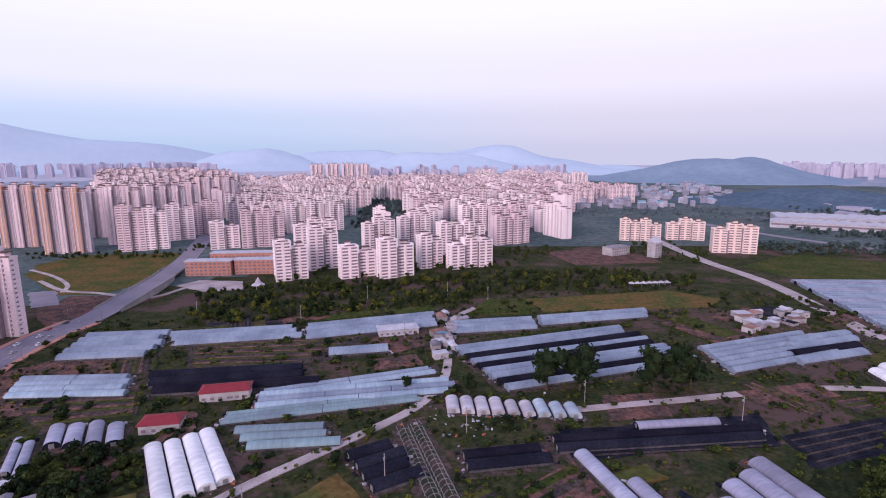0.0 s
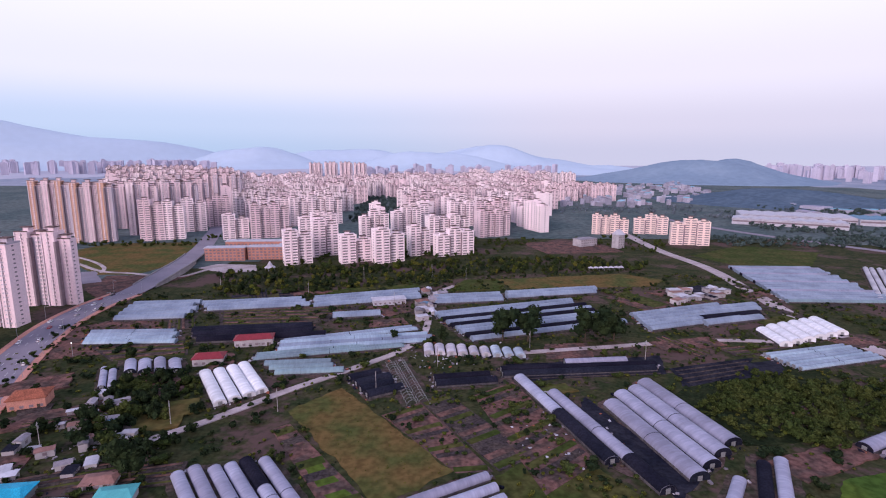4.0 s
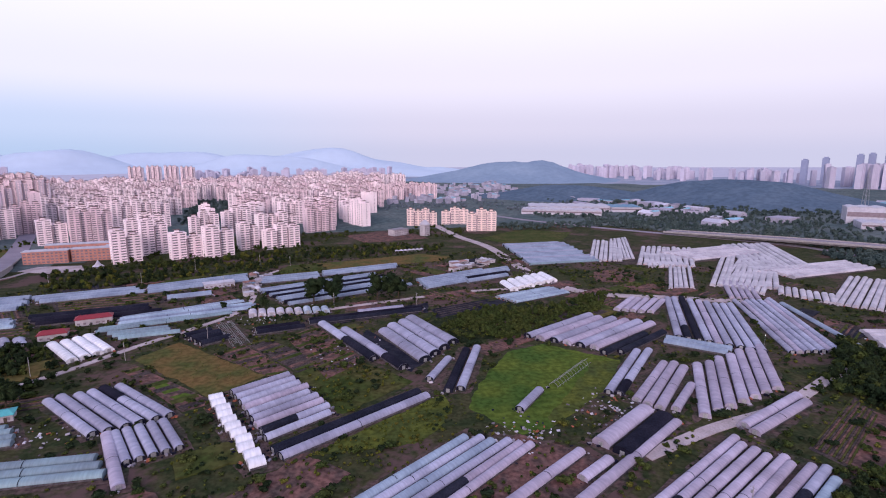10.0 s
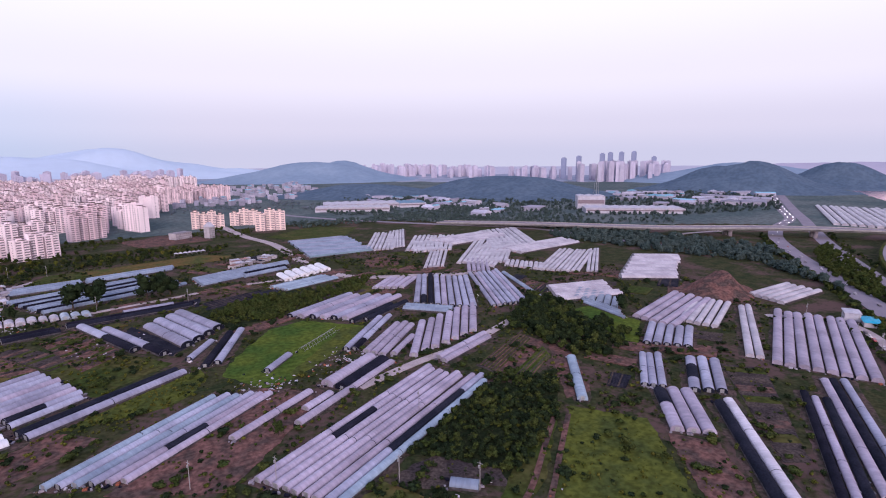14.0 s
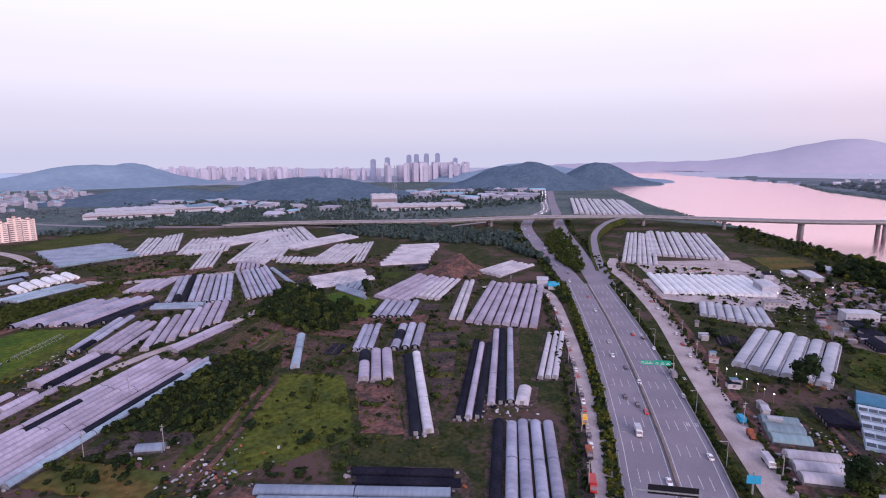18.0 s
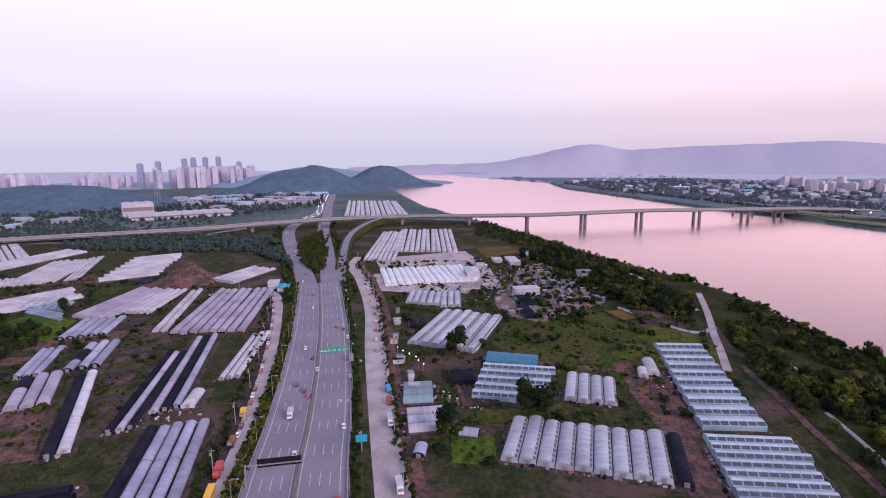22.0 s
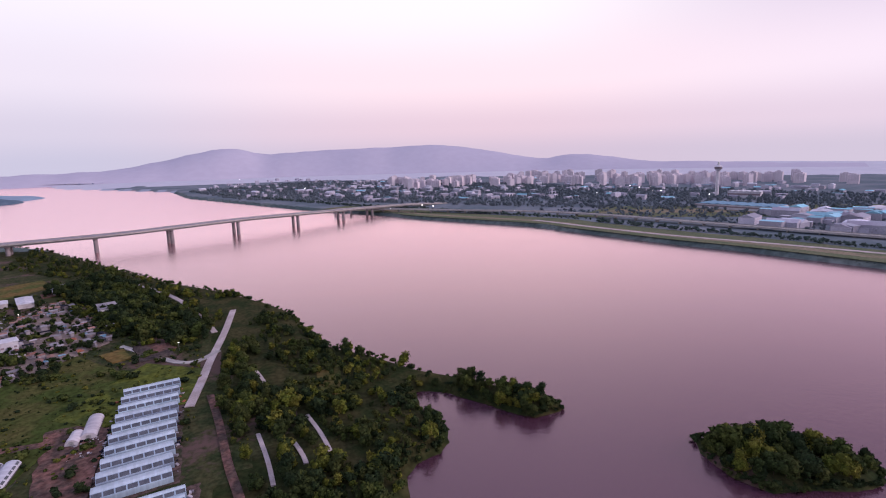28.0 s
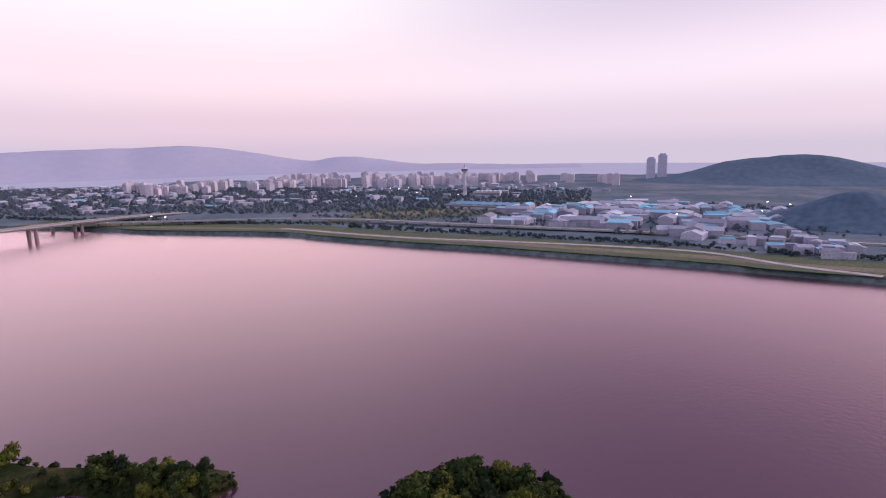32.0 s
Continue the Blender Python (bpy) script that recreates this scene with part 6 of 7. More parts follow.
woods([(-175, 340), (-196, 398), (-149, 434), (-44, 437), (46, 475), (160, 479), (215, 451), (201, 420), (48, 399), (-5, 371), (-73, 344), (-142, 324)], 6.2, 4, 8, "leaf_bank", "park belt of round trees")
woods([(-147, 161), (-136, 196), (-103, 174), (-84, 127), (-94, 93), (-147, 121), (-147, 90), (-172, 110), (-164, 127)], 8.5, 5, 10, "leaf_dark", "orchard and garden trees among sheds")
woods([(123, 147), (167, 179), (184, 164), (212, 164), (282, 196), (242, 146), (178, 121), (155, 104), (143, 129)], 3.6, 4, 8, "leaf", "overgrown thicket between fields")
woods([(141, -85), (169, -67), (211, -51), (229, -50), (238, -77), (209, -103), (168, -122), (150, -97)], 2.5, 3, 5.5, "leaf_dark", "dark dense thicket beside long tunnels")
woods([(330, 48), (360, 44), (330, -20), (287, -71), (271, -54), (282, -16)], 4.5, 6, 10, "leaf_dark", "tall dark grove")
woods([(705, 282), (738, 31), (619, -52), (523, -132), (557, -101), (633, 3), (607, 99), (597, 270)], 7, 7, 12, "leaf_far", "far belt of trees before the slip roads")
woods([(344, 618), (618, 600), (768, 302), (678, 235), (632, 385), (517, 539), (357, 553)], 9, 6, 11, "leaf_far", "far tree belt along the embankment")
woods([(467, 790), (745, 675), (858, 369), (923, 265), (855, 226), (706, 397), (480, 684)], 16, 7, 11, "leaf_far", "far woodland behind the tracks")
woods([(721, -37), (809, -21), (573, -130), (558, -132)], 8, 3, 7, "leaf", "belt of trees inside the slip roads")
woods([(693, -130), (598, -234), (556, -257), (529, -252), (568, -180)], 9, 3, 6, "leaf", "trees beside the right arm")
woods([(-147, 428), (-82, 437), (46, 480), (134, 598), (44, 599), (-84, 507), (-162, 508)], 11, 4, 8, "leaf", "street trees among the apartment blocks")
woods([(-470, 571), (-309, 576), (-288, 644), (-277, 604), (-292, 543), (-433, 539)], 10, 4, 8, "leaf", "trees below the tall blocks")
woods([(166, 597), (268, 642), (283, 561), (244, 503), (199, 562)], 10, 4, 8, "leaf", "trees about the cream blocks")
woods([(-204, 161), (-227, 240), (-234, 291), (-224, 283), (-211, 222), (-192, 153)], 9, 3, 6, "leaf_dark", "roadside trees along the boulevard")
woods([(399, -351), (450, -367), (433, -416), (394, -423), (363, -378)], 12, 1.2, 2.6, "leaf_dark", "weedy shrubs on the dark field")
woods([(270, -340), (267, -358), (249, -365), (241, -351)], 5, 1.5, 4, "leaf", "garden shrubs between greenhouses")
woods([(162, -149), (216, -110), (231, -140), (207, -183), (176, -170)], 11, 0.8, 2.2, "leaf_yellow", "shrubs in the lush meadow")
woods([(31, 84), (56, 115), (84, 73), (49, 52)], 9, 1, 3, "leaf", "shrubs on the weedy plot")
woods([(25, 2), (87, 42), (97, 30), (67, -7)], 7, 0.8, 2.4, "leaf_yellow", "shrubs on the overgrown slope")
woods([(-17, 39), (-14, 76), (-9, 74), (14, 4), (-6, 8)], 6, 1, 3.2, "leaf_dark", "hedge and brush by the white row")
woods([(-134, 193), (-110, 207), (-89, 229), (-78, 212), (-76, 177), (-95, 177)], 9, 2.5, 5, "leaf_dark", "garden trees near the red roofs")
woods([(98, 220), (163, 229), (154, 208), (101, 200)], 9, 1.5, 3.5, "leaf", "scattered bushes between the plots")
woods([(2, 193), (33, 202), (37, 185), (23, 181), (4, 181)], 5, 2, 4, "leaf_dark", "dark bushes near the pond")
woods([(210, -199), (245, -202), (240, -215), (216, -220), (195, -212)], 6, 1.5, 3.5, "leaf", "brush along the service lane")
woods([(654, -333), (527, -418), (432, -395), (428, -360), (508, -335)], 7.5, 3, 7.5, "leaf_dark", "trees in the yards")
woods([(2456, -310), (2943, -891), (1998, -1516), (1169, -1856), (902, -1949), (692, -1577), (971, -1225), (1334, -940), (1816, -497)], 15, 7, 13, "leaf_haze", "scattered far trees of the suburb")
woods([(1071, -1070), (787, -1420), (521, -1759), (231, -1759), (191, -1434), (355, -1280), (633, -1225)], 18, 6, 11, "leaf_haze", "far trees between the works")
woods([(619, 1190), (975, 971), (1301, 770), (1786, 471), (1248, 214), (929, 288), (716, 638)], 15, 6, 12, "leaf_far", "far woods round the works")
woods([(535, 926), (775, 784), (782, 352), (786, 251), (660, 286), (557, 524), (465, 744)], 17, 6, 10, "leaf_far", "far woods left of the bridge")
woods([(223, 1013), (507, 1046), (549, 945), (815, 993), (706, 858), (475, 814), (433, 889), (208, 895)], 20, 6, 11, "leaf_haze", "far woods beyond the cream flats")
woods([(-149, 157), (-163, 207), (-135, 201), (-96, 104), (-108, 95), (-128, 110)], 7.5, 6, 11, "leaf_dark", "garden trees beside the shacks")
woods([(277, 9), (320, 25), (334, -20), (345, -45), (310, -67), (282, -59), (283, -35)], 4.2, 5, 9, "leaf_dark", "wide dark grove amid the farms")
woods([(659, -343), (673, -376), (570, -432), (524, -482), (465, -467), (474, -434), (520, -403), (585, -364)], 6, 5, 9.5, "leaf_bank", "dark grove along the river bank")
woods([(-158, 177), (-143, 182), (-114, 181), (-96, 150), (-138, 150)], 3.8, 3, 5.5, "leaf", "orchard rows in the corner")
woods([(-56, 212), (3, 229), (11, 235), (13, 229), (-22, 212), (-52, 205)], 5, 1.5, 3.5, "leaf_dark", "hedgerow of small trees by the beds")
woods([(-15, 43), (0, 14), (4, -21), (-6, -15)], 4, 1.5, 4, "leaf_dark", "brush along the lane of the tunnels")
woods([(121, 145), (168, 189), (200, 170), (209, 125), (162, 120), (129, 118)], 5, 2.5, 5.5, "leaf", "trees between the farm blocks")
woods([(117, 50), (166, 88), (205, 65), (137, 3), (125, 18)], 6.0, 0.3, 0.8, "leaf_yellow", "weeds in the bright crop")
woods([(155, -149), (216, -105), (235, -140), (212, -186), (192, -186)], 3.2, 0.4, 1.2, "leaf_yellow", "tufts in the lush meadow")
woods([(-55, 126), (-35, 162), (14, 101), (0, 81), (-23, 87)], 3.0, 0.3, 0.8, "leaf_yellow", "tufts in the dry meadow")
woods([(378, -340), (460, -348), (471, -394), (425, -428), (393, -433), (358, -416), (358, -372)], 2.8, 0.4, 1.0, "leaf", "low weeds on the dark field")
woods([(415, -481), (535, -511), (484, -532), (396, -552), (356, -568), (345, -562), (322, -564), (296, -568), (274, -550), (258, -544), (280, -490), (337, -480)], 2.6, 0.5, 1.8, "leaf_bank", "undergrowth of the riverside scrub")
woods([(452, -487), (459, -498), (352, -510), (302, -520), (276, -524), (248, -520), (246, -492), (274, -491), (330, -488), (394, -482)], 6.0, 7, 12, "leaf_bank", "line of tall trees along the bank track")
woods([(462, -532), (413, -538), (385, -548), (356, -574), (332, -575), (303, -567), (264, -541), (265, -551), (314, -578), (344, -589), (368, -583), (401, -558), (427, -546), (474, -541)], 5.6, 5, 10, "leaf_bank", "trees fringing the waterline")
woods([(22, 12), (86, 50), (94, 28), (68, 6), (37, -1)], 3.2, 0.6, 2.2, "leaf_yellow", "yellow-green brush on the weedy strip")

woods([(-150, 770), (-75, 770), (-65, 1200), (-180, 1240)], 13, 7, 12, "leaf_far", "wooded rise among the apartment blocks")
woods([(528, -149), (642, -99), (823, 2), (739, -16), (640, -58), (560, -112)], 5, 4, 9, "leaf", "trees on the wedge between the carriageways")
woods([(683, -313), (733, -368), (537, -453), (472, -472), (471, -448), (513, -411), (613, -369)], 7.5, 9, 15, "leaf_dark", "tall dark trees behind the yards")
woods([(486, -337), (490, -367), (469, -370), (466, -342)], 5, 5, 9, "leaf_dark", "dark trees above the black sheds")
woods([(31, 84), (55, 113), (84, 72), (49, 46)], 6, 1.0, 3.0, "leaf_yellow", "brush on the rough plot")

woods([(345, -493), (240, -495), (240, -533), (262, -541), (285, -546), (320, -540), (352, -526)], 6.0, 6, 11, "leaf_bank", "rounded trees filling the lower bank")
woods([(560, -508), (470, -522), (400, -540), (350, -560), (320, -558), (340, -535), (420, -505)], 8.5, 5, 10, "leaf_bank", "scattered trees on the river bank")

woods([(120, -92), (134, -102), (140, -119), (132, -136), (118, -125), (113, -109)], 3.5, 2.5, 5.5, "leaf_dark", "dark clump of trees beside the rubbish heap")

# ---- single trees ----
tree(46, 228, 20.0, "leaf_dark", 1.05)
tree(61, 228, 20.0, "leaf_dark", 1.05)
tree(95, 229, 20.0, "leaf_dark", 1.05)
tree(106, 229, 20.0, "leaf_dark", 1.05)
tree(112, 229, 17.0, "leaf_dark", 1.05)
tree(10, 223, 9.5, "leaf_dark")
tree(-18, 229, 6.1, "leaf_dark")
tree(293, -369, 16.0, "leaf_dark")
tree(359, -321, 16.0, "leaf_dark")
tree(268, -337, 13.2, "leaf_dark")
tree(291, -376, 15.6, "leaf_dark")
tree(-95, 91, 16.0, "leaf_dark")
tree(107, -43, 6.1, "leaf")
tree(370, -20, 11.9, "leaf_dark")
tree(264, -338, 7.0, "leaf")
tree(355, -319, 8.8, "leaf_dark")

# ---- towns and yards ----
town([(477, -325), (624, -334), (616, -407), (491, -409), (431, -366), (446, -335)], 170, 2.5, 6, 1.2, 3.2, "scrap", "crowded scrap yard of sheds and heaps")
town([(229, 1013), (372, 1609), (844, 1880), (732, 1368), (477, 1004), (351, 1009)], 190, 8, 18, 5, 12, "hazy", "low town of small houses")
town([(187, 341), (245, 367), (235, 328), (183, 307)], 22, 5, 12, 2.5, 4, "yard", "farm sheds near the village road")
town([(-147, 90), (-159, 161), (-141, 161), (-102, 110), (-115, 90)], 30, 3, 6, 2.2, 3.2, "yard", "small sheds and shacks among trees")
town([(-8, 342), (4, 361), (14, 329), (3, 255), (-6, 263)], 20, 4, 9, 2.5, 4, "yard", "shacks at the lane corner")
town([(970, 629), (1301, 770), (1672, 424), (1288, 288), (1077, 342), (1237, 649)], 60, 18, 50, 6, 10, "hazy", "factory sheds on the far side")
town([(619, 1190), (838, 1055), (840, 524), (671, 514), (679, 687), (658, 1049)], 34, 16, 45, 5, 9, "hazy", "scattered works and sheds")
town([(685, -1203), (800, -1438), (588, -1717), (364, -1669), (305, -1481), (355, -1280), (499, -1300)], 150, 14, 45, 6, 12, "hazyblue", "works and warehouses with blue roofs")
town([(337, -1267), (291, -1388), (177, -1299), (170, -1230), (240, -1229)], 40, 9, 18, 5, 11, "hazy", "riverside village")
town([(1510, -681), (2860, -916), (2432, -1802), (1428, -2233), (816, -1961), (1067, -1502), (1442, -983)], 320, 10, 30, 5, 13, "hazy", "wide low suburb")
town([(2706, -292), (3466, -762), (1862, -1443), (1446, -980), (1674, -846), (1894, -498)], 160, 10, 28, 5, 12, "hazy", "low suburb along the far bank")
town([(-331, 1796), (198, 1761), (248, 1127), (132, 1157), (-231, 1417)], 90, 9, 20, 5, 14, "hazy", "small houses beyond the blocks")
town([(437, -258), (356, -288), (303, -314), (296, -313), (353, -283)], 12, 3, 7, 2.5, 3.5, "yard", "sheds along the right lane")

# ---- far towers ----
def skyline(pts, count, low, high, mat):
    """far tower blocks: ribbed shafts with caps"""
    q, r = spots(pts, max(4.0, (abs(np.ptp(np.array(pts)[:, 0]) * np.ptp(np.array(pts)[:, 1])) / count / 2.2) ** 0.5), count)
    kinds = []
    for k in range(6):
        w, d, h = r.uniform(18, 34), 14, r.uniform(low, high)
        rows = [(-w / 2, -d / 2, 0, w / 2, d / 2, h), (-w / 4, -d / 4, h, w / 4, d / 4, h + 4)]
        rows += [(-w / 2 + w * i / 4 - 0.8, -d / 2 - 1.2, 0, -w / 2 + w * i / 4 + 0.8, d / 2 + 1.2, h + 1.5) for i in range(5)]
        kinds.append(boxes("tower", rows, M[mat]))
    merged("distant_towers", [(kinds[int(r.integers(0, 6))], pose(x, y, 0, 0, 0, float(r.uniform(-30, 60)))) for x, y in q[:count]], "hazy far skyline of apartment towers", "buildings")


# skyline wall colours include the haze
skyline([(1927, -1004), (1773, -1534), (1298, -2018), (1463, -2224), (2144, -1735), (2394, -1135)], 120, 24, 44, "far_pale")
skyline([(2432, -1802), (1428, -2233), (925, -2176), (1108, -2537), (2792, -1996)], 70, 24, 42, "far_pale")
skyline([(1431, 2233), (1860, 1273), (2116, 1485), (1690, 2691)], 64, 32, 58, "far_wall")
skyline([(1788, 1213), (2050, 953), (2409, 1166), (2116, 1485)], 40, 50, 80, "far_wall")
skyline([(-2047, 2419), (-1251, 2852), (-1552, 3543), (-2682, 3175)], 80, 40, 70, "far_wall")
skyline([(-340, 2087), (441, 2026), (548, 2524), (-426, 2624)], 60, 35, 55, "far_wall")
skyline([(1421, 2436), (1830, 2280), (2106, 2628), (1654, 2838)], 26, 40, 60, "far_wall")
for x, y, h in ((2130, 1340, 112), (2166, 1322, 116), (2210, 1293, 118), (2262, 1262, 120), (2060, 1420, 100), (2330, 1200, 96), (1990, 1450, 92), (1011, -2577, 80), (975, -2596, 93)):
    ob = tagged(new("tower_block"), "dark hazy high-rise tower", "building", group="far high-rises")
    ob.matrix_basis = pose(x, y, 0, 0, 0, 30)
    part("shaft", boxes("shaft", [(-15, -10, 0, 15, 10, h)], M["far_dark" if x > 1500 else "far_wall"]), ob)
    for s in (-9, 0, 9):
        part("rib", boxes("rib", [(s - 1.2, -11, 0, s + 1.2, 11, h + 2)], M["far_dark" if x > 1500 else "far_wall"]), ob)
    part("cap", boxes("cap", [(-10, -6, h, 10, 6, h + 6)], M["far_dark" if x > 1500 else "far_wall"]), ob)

# ---- highway furniture ----
dash = boxes("lane_mark", [(-4, -0.10, 0, 4, 0.10, 0.012)], M["paint"])
for i, (x, y, z, hd) in enumerate(along([(*p, 0) for p in HIGHWAY[2:]], 20)):
    for k in (1, 2, 3):
        for s in (-1, 1):
            o = s * (1.4 + 3.5 * k)
            part("lane_mark", dash, highway, pose(x - math.sin(hd) * o, y + math.cos(hd) * o, 0.304, 0, 0, math.degrees(hd)))
for o in (1.4, -1.4, 15.5, -15.5):
    part("edge_line", ribbon("edge_line", HIGHWAY, o + 0.13, o - 0.13, 0.314, 0.01, M["paint"]), highway)
arrow = boxes("road_letter", [(-1.6, -0.9, 0, 1.6, -0.5, 0.012), (-1.6, -0.1, 0, 1.6, 0.3, 0.012), (1.2, -0.5, 0, 1.6, 0.7, 0.012), (-1.6, 0.5, 0, -1.2, 1.0, 0.012)], M["paint"])
for cx, cy, hd in ((284, -279, 25), (390, -232, 27), (330, -262, 25)):
    for k in range(3):
        o = -(3.2 + 3.5 * k)
        part("road_letter", arrow, highway, pose(cx - math.sin(radians(hd)) * o, cy + math.cos(radians(hd)) * o, 0.304, 0, 0, hd))
tagged(new("median_barrier", ribbon("median_barrier", HIGHWAY[1:], 0.35, -0.35, 1.15, 1.2, M["rust_barrier"], 10)), "low brownish concrete median barrier", "barrier", kind="structure")
for o in (18.0, -18.0):
    tagged(new("guard_rail", ribbon("guard_rail", HIGHWAY[1:], o + 0.12, o - 0.12, 1.05, 0.45, M["steel"], 10)), "grey steel guard rail along the highway", "guard rail", kind="structure")
hedge("verge_hedge", HIGHWAY[2:], 21.0, 2.5, 0.5, 1.2, 3.2, ("leaf", "leaf_yellow", "leaf_dark", "leaf_yellow"), "dense green hedge between highway and lane")
hedge("verge_hedge", HIGHWAY[2:], -20.8, 1.5, 0.7, 1.0, 2.8, ("leaf", "leaf_dark"), "green hedge between highway and service road")
hedge("verge_bushes", SERVICE_LEFT, 8.5, 2.6, 1.8, 1.2, 3.6, ("leaf_dark", "leaf"), "bushes along the narrow lane")
hedge("verge_bushes", SERVICE_RIGHT, -7.5, 2.0, 2.4, 1.0, 3.6, ("leaf_dark", "leaf"), "bushes along the worn service road")
hedge("verge_trees", LEFT_ARM[:6], 16, 4, 3.2, 3.0, 7.0, ("leaf", "leaf_dark"), "trees beside the curving carriageway")
hedge("verge_trees", RIGHT_ARM[:6], -16, 4, 4.5, 2.0, 5.0, ("leaf", "leaf_dark"), "trees beside the straight carriageway")

for line, a, b, mat, label in ((SERVICE_RIGHT, -4.0, -8, "lane", "pale dirt edge of the service road"), (SERVICE_RIGHT, -8.0, -14, "soil", "trodden reddish verge of the service road"), (SERVICE_LEFT, 9, 3.4, "dark_soil", "trodden verge of the narrow lane"), (HIGHWAY[2:], 23.5, 18.6, "grass", "grass verge of the highway"), (HIGHWAY[2:], -18.6, -23.5, "grass", "grass verge of the highway")):
    PLOT[0] += 1
    tagged(new("verge", ribbon("verge", line, a, b, 0.06 + 0.0003 * PLOT[0], 0.4, M[mat], 10)), label, "verge", kind="structure")

# ---- traffic ----
PAINTS = (("car_white", "white"), ("car_dark", "black"), ("car_grey", "silver"), ("car_white", "white"), ("car_red", "red"))
TURN = 25
for i, (x, y) in enumerate(((238, -285), (296, -253), (291, -260), (425, -194), (286, -265), (316, -254), (331, -243), (365, -223), (344, -232), (460, -176))):
    p, c = PAINTS[i % 5 if i != 2 else 1]
    car(x, y, TURN + 180 + (x > 380) * 3, p, c)
for i, (x, y) in enumerate(((263, -294), (312, -275), (217, -313), (422, -223), (452, -211), (369, -248), (357, -257), (387, -231), (384, -238), (480, -196))):
    p, c = PAINTS[(i * 2) % 5]
    car(x, y, TURN + (x > 380) * 3, p, c)
truck(266, -267, TURN + 180, 7, "car_white", "roof_white", "white box lorry on the highway", z=0.3)
truck(334, -266, TURN, 8, "car_grey", "roof_grey", "grey lorry on the highway", z=0.3)
truck(207, -271, TURN, 11, "car_yellow", "w", "parked yellow bus on the service lane", "bus", 0.14)
truck(221, -264, TURN + 180, 8, "car_red", "car_red", "parked red lorry on the service lane", z=0.14)
truck(240, -256, TURN + 180, 8, "car_dark", "rust", "parked dark tipper lorry on the lane", z=0.14)
truck(262, -246, TURN + 180, 5, "car_yellow", "car_yellow", "parked yellow van on the lane", z=0.14)
truck(271, -312, TURN + 180, 8, "car_white", "roof_white", "parked white box lorry by the road", z=0.14)
truck(228, -331, TURN + 180, 8, "car_white", "roof_white", "parked white box lorry by the road", z=0.14)
truck(289, -305, TURN, 6, "rust", "rust", "parked rusty red loader by the road", z=0.14)
truck(301, -300, TURN, 5, "sign_blue", "sign_blue", "parked blue flatbed lorry by the road", z=0.14)
for i, (x, y, z, hd) in enumerate(along([(*p, 0) for p in SERVICE_LEFT[3:7]], 7.5)):
    if i % 5 != 3:
        p, c = PAINTS[i % 5]
        car(x - math.sin(hd) * 2.6, y + math.cos(hd) * 2.6, math.degrees(hd) + 180 * (i % 2), p, c)
for i, (x, y, z, hd) in enumerate(along([(*p, 0) for p in SERVICE_RIGHT[4:7]], 19)):
    p, c = PAINTS[(i + 2) % 5]
    car(x + math.sin(hd) * 3.0, y - math.cos(hd) * 3.0, math.degrees(hd), p, c)
for i, (x, y, z, hd) in enumerate(along([(*p, 0) for p in LEFT_ARM[1:]], 34)):
    if i < 26:
        p, c = PAINTS[i % 5]
        car(x - math.sin(hd) * (3 - 5 * (i % 2)), y + math.cos(hd) * (3 - 5 * (i % 2)), math.degrees(hd) + 180, p, c)
for i in range(46):
    p, c = PAINTS[i % 5]
    car(585 + (i % 12) * 4 - (i // 12) * 4, -232 - (i // 12) * 9 + (i % 12) * 1.7, 115, p, c)


# ---- signs ----
def gantry(x, y, turn, span, panels, label):
    """a roadside post with an arm over the lanes; panels: (from, to, z low, z high, material)"""
    ob = tagged(new("sign_gantry"), label, "road sign")
    ob.matrix_basis = pose(x, y, 0.1, 0, 0, turn)
    part("post", boxes("post", [(-0.25, -0.25, 0, 0.25, 0.25, 8.6)], M["steel"]), ob)
    part("arm", boxes("arm", [(-0.15, 0, 7.9, 0.15, span, 8.3)], M["steel"]), ob)
    for a, b, z0, z1, mat in panels:
        board = part("board", boxes("board", [(-0.32, a, z0, -0.18, b, z1)], M[mat]), ob)
        if mat == "sign_green":
            for k in range(3):
                c = a + (b - a) * (k + 0.5) / 3
                part("lettering", boxes("lettering", [(-0.345, c - 0.9, z0 + 0.5, -0.325, c + 0.9, z0 + 0.85), (-0.345, c - 0.6, z0 + 1.2, -0.325, c + 0.6, z0 + 1.6)], M["paint"]), board, None, "white bars")


gantry(331, -266.5, 25, 17, ((1.5, 9.5, 7.0, 9.6, "sign_green"), (10.2, 16, 7.0, 9.2, "sign_green")), "green direction signs on an overhead arm")
gantry(216, -279, 205, 20, ((4, 19, 7.0, 10.2, "black"),), "black overhead message board on a steel arm")
gantry(247, -309, 25, 1.0, ((-2.2, 2.2, 4.4, 7.4, "sign_blue"),), "blue roadside sign on a post")
for i, (x, y, z, hd) in enumerate(along([(*p, 0) for p in HIGHWAY[2:]], 42)):
    for s in (18.9, -18.9):
        lamp_post(x - math.sin(hd) * s, y + math.cos(hd) * s, math.degrees(hd) + (-90 if s > 0 else 90), 11)
for i, (x, y, z, hd) in enumerate(along([(*p, 0) for p in SERVICE_LEFT[1:]], 38)):
    power_pole(x - math.sin(hd) * 5.4, y + math.cos(hd) * 5.4, math.degrees(hd))
for i, (x, y, z, hd) in enumerate(along([(*p, 0) for p in SERVICE_RIGHT[2:]], 38)):
    power_pole(x + math.sin(hd) * 5.8, y - math.cos(hd) * 5.8, math.degrees(hd))
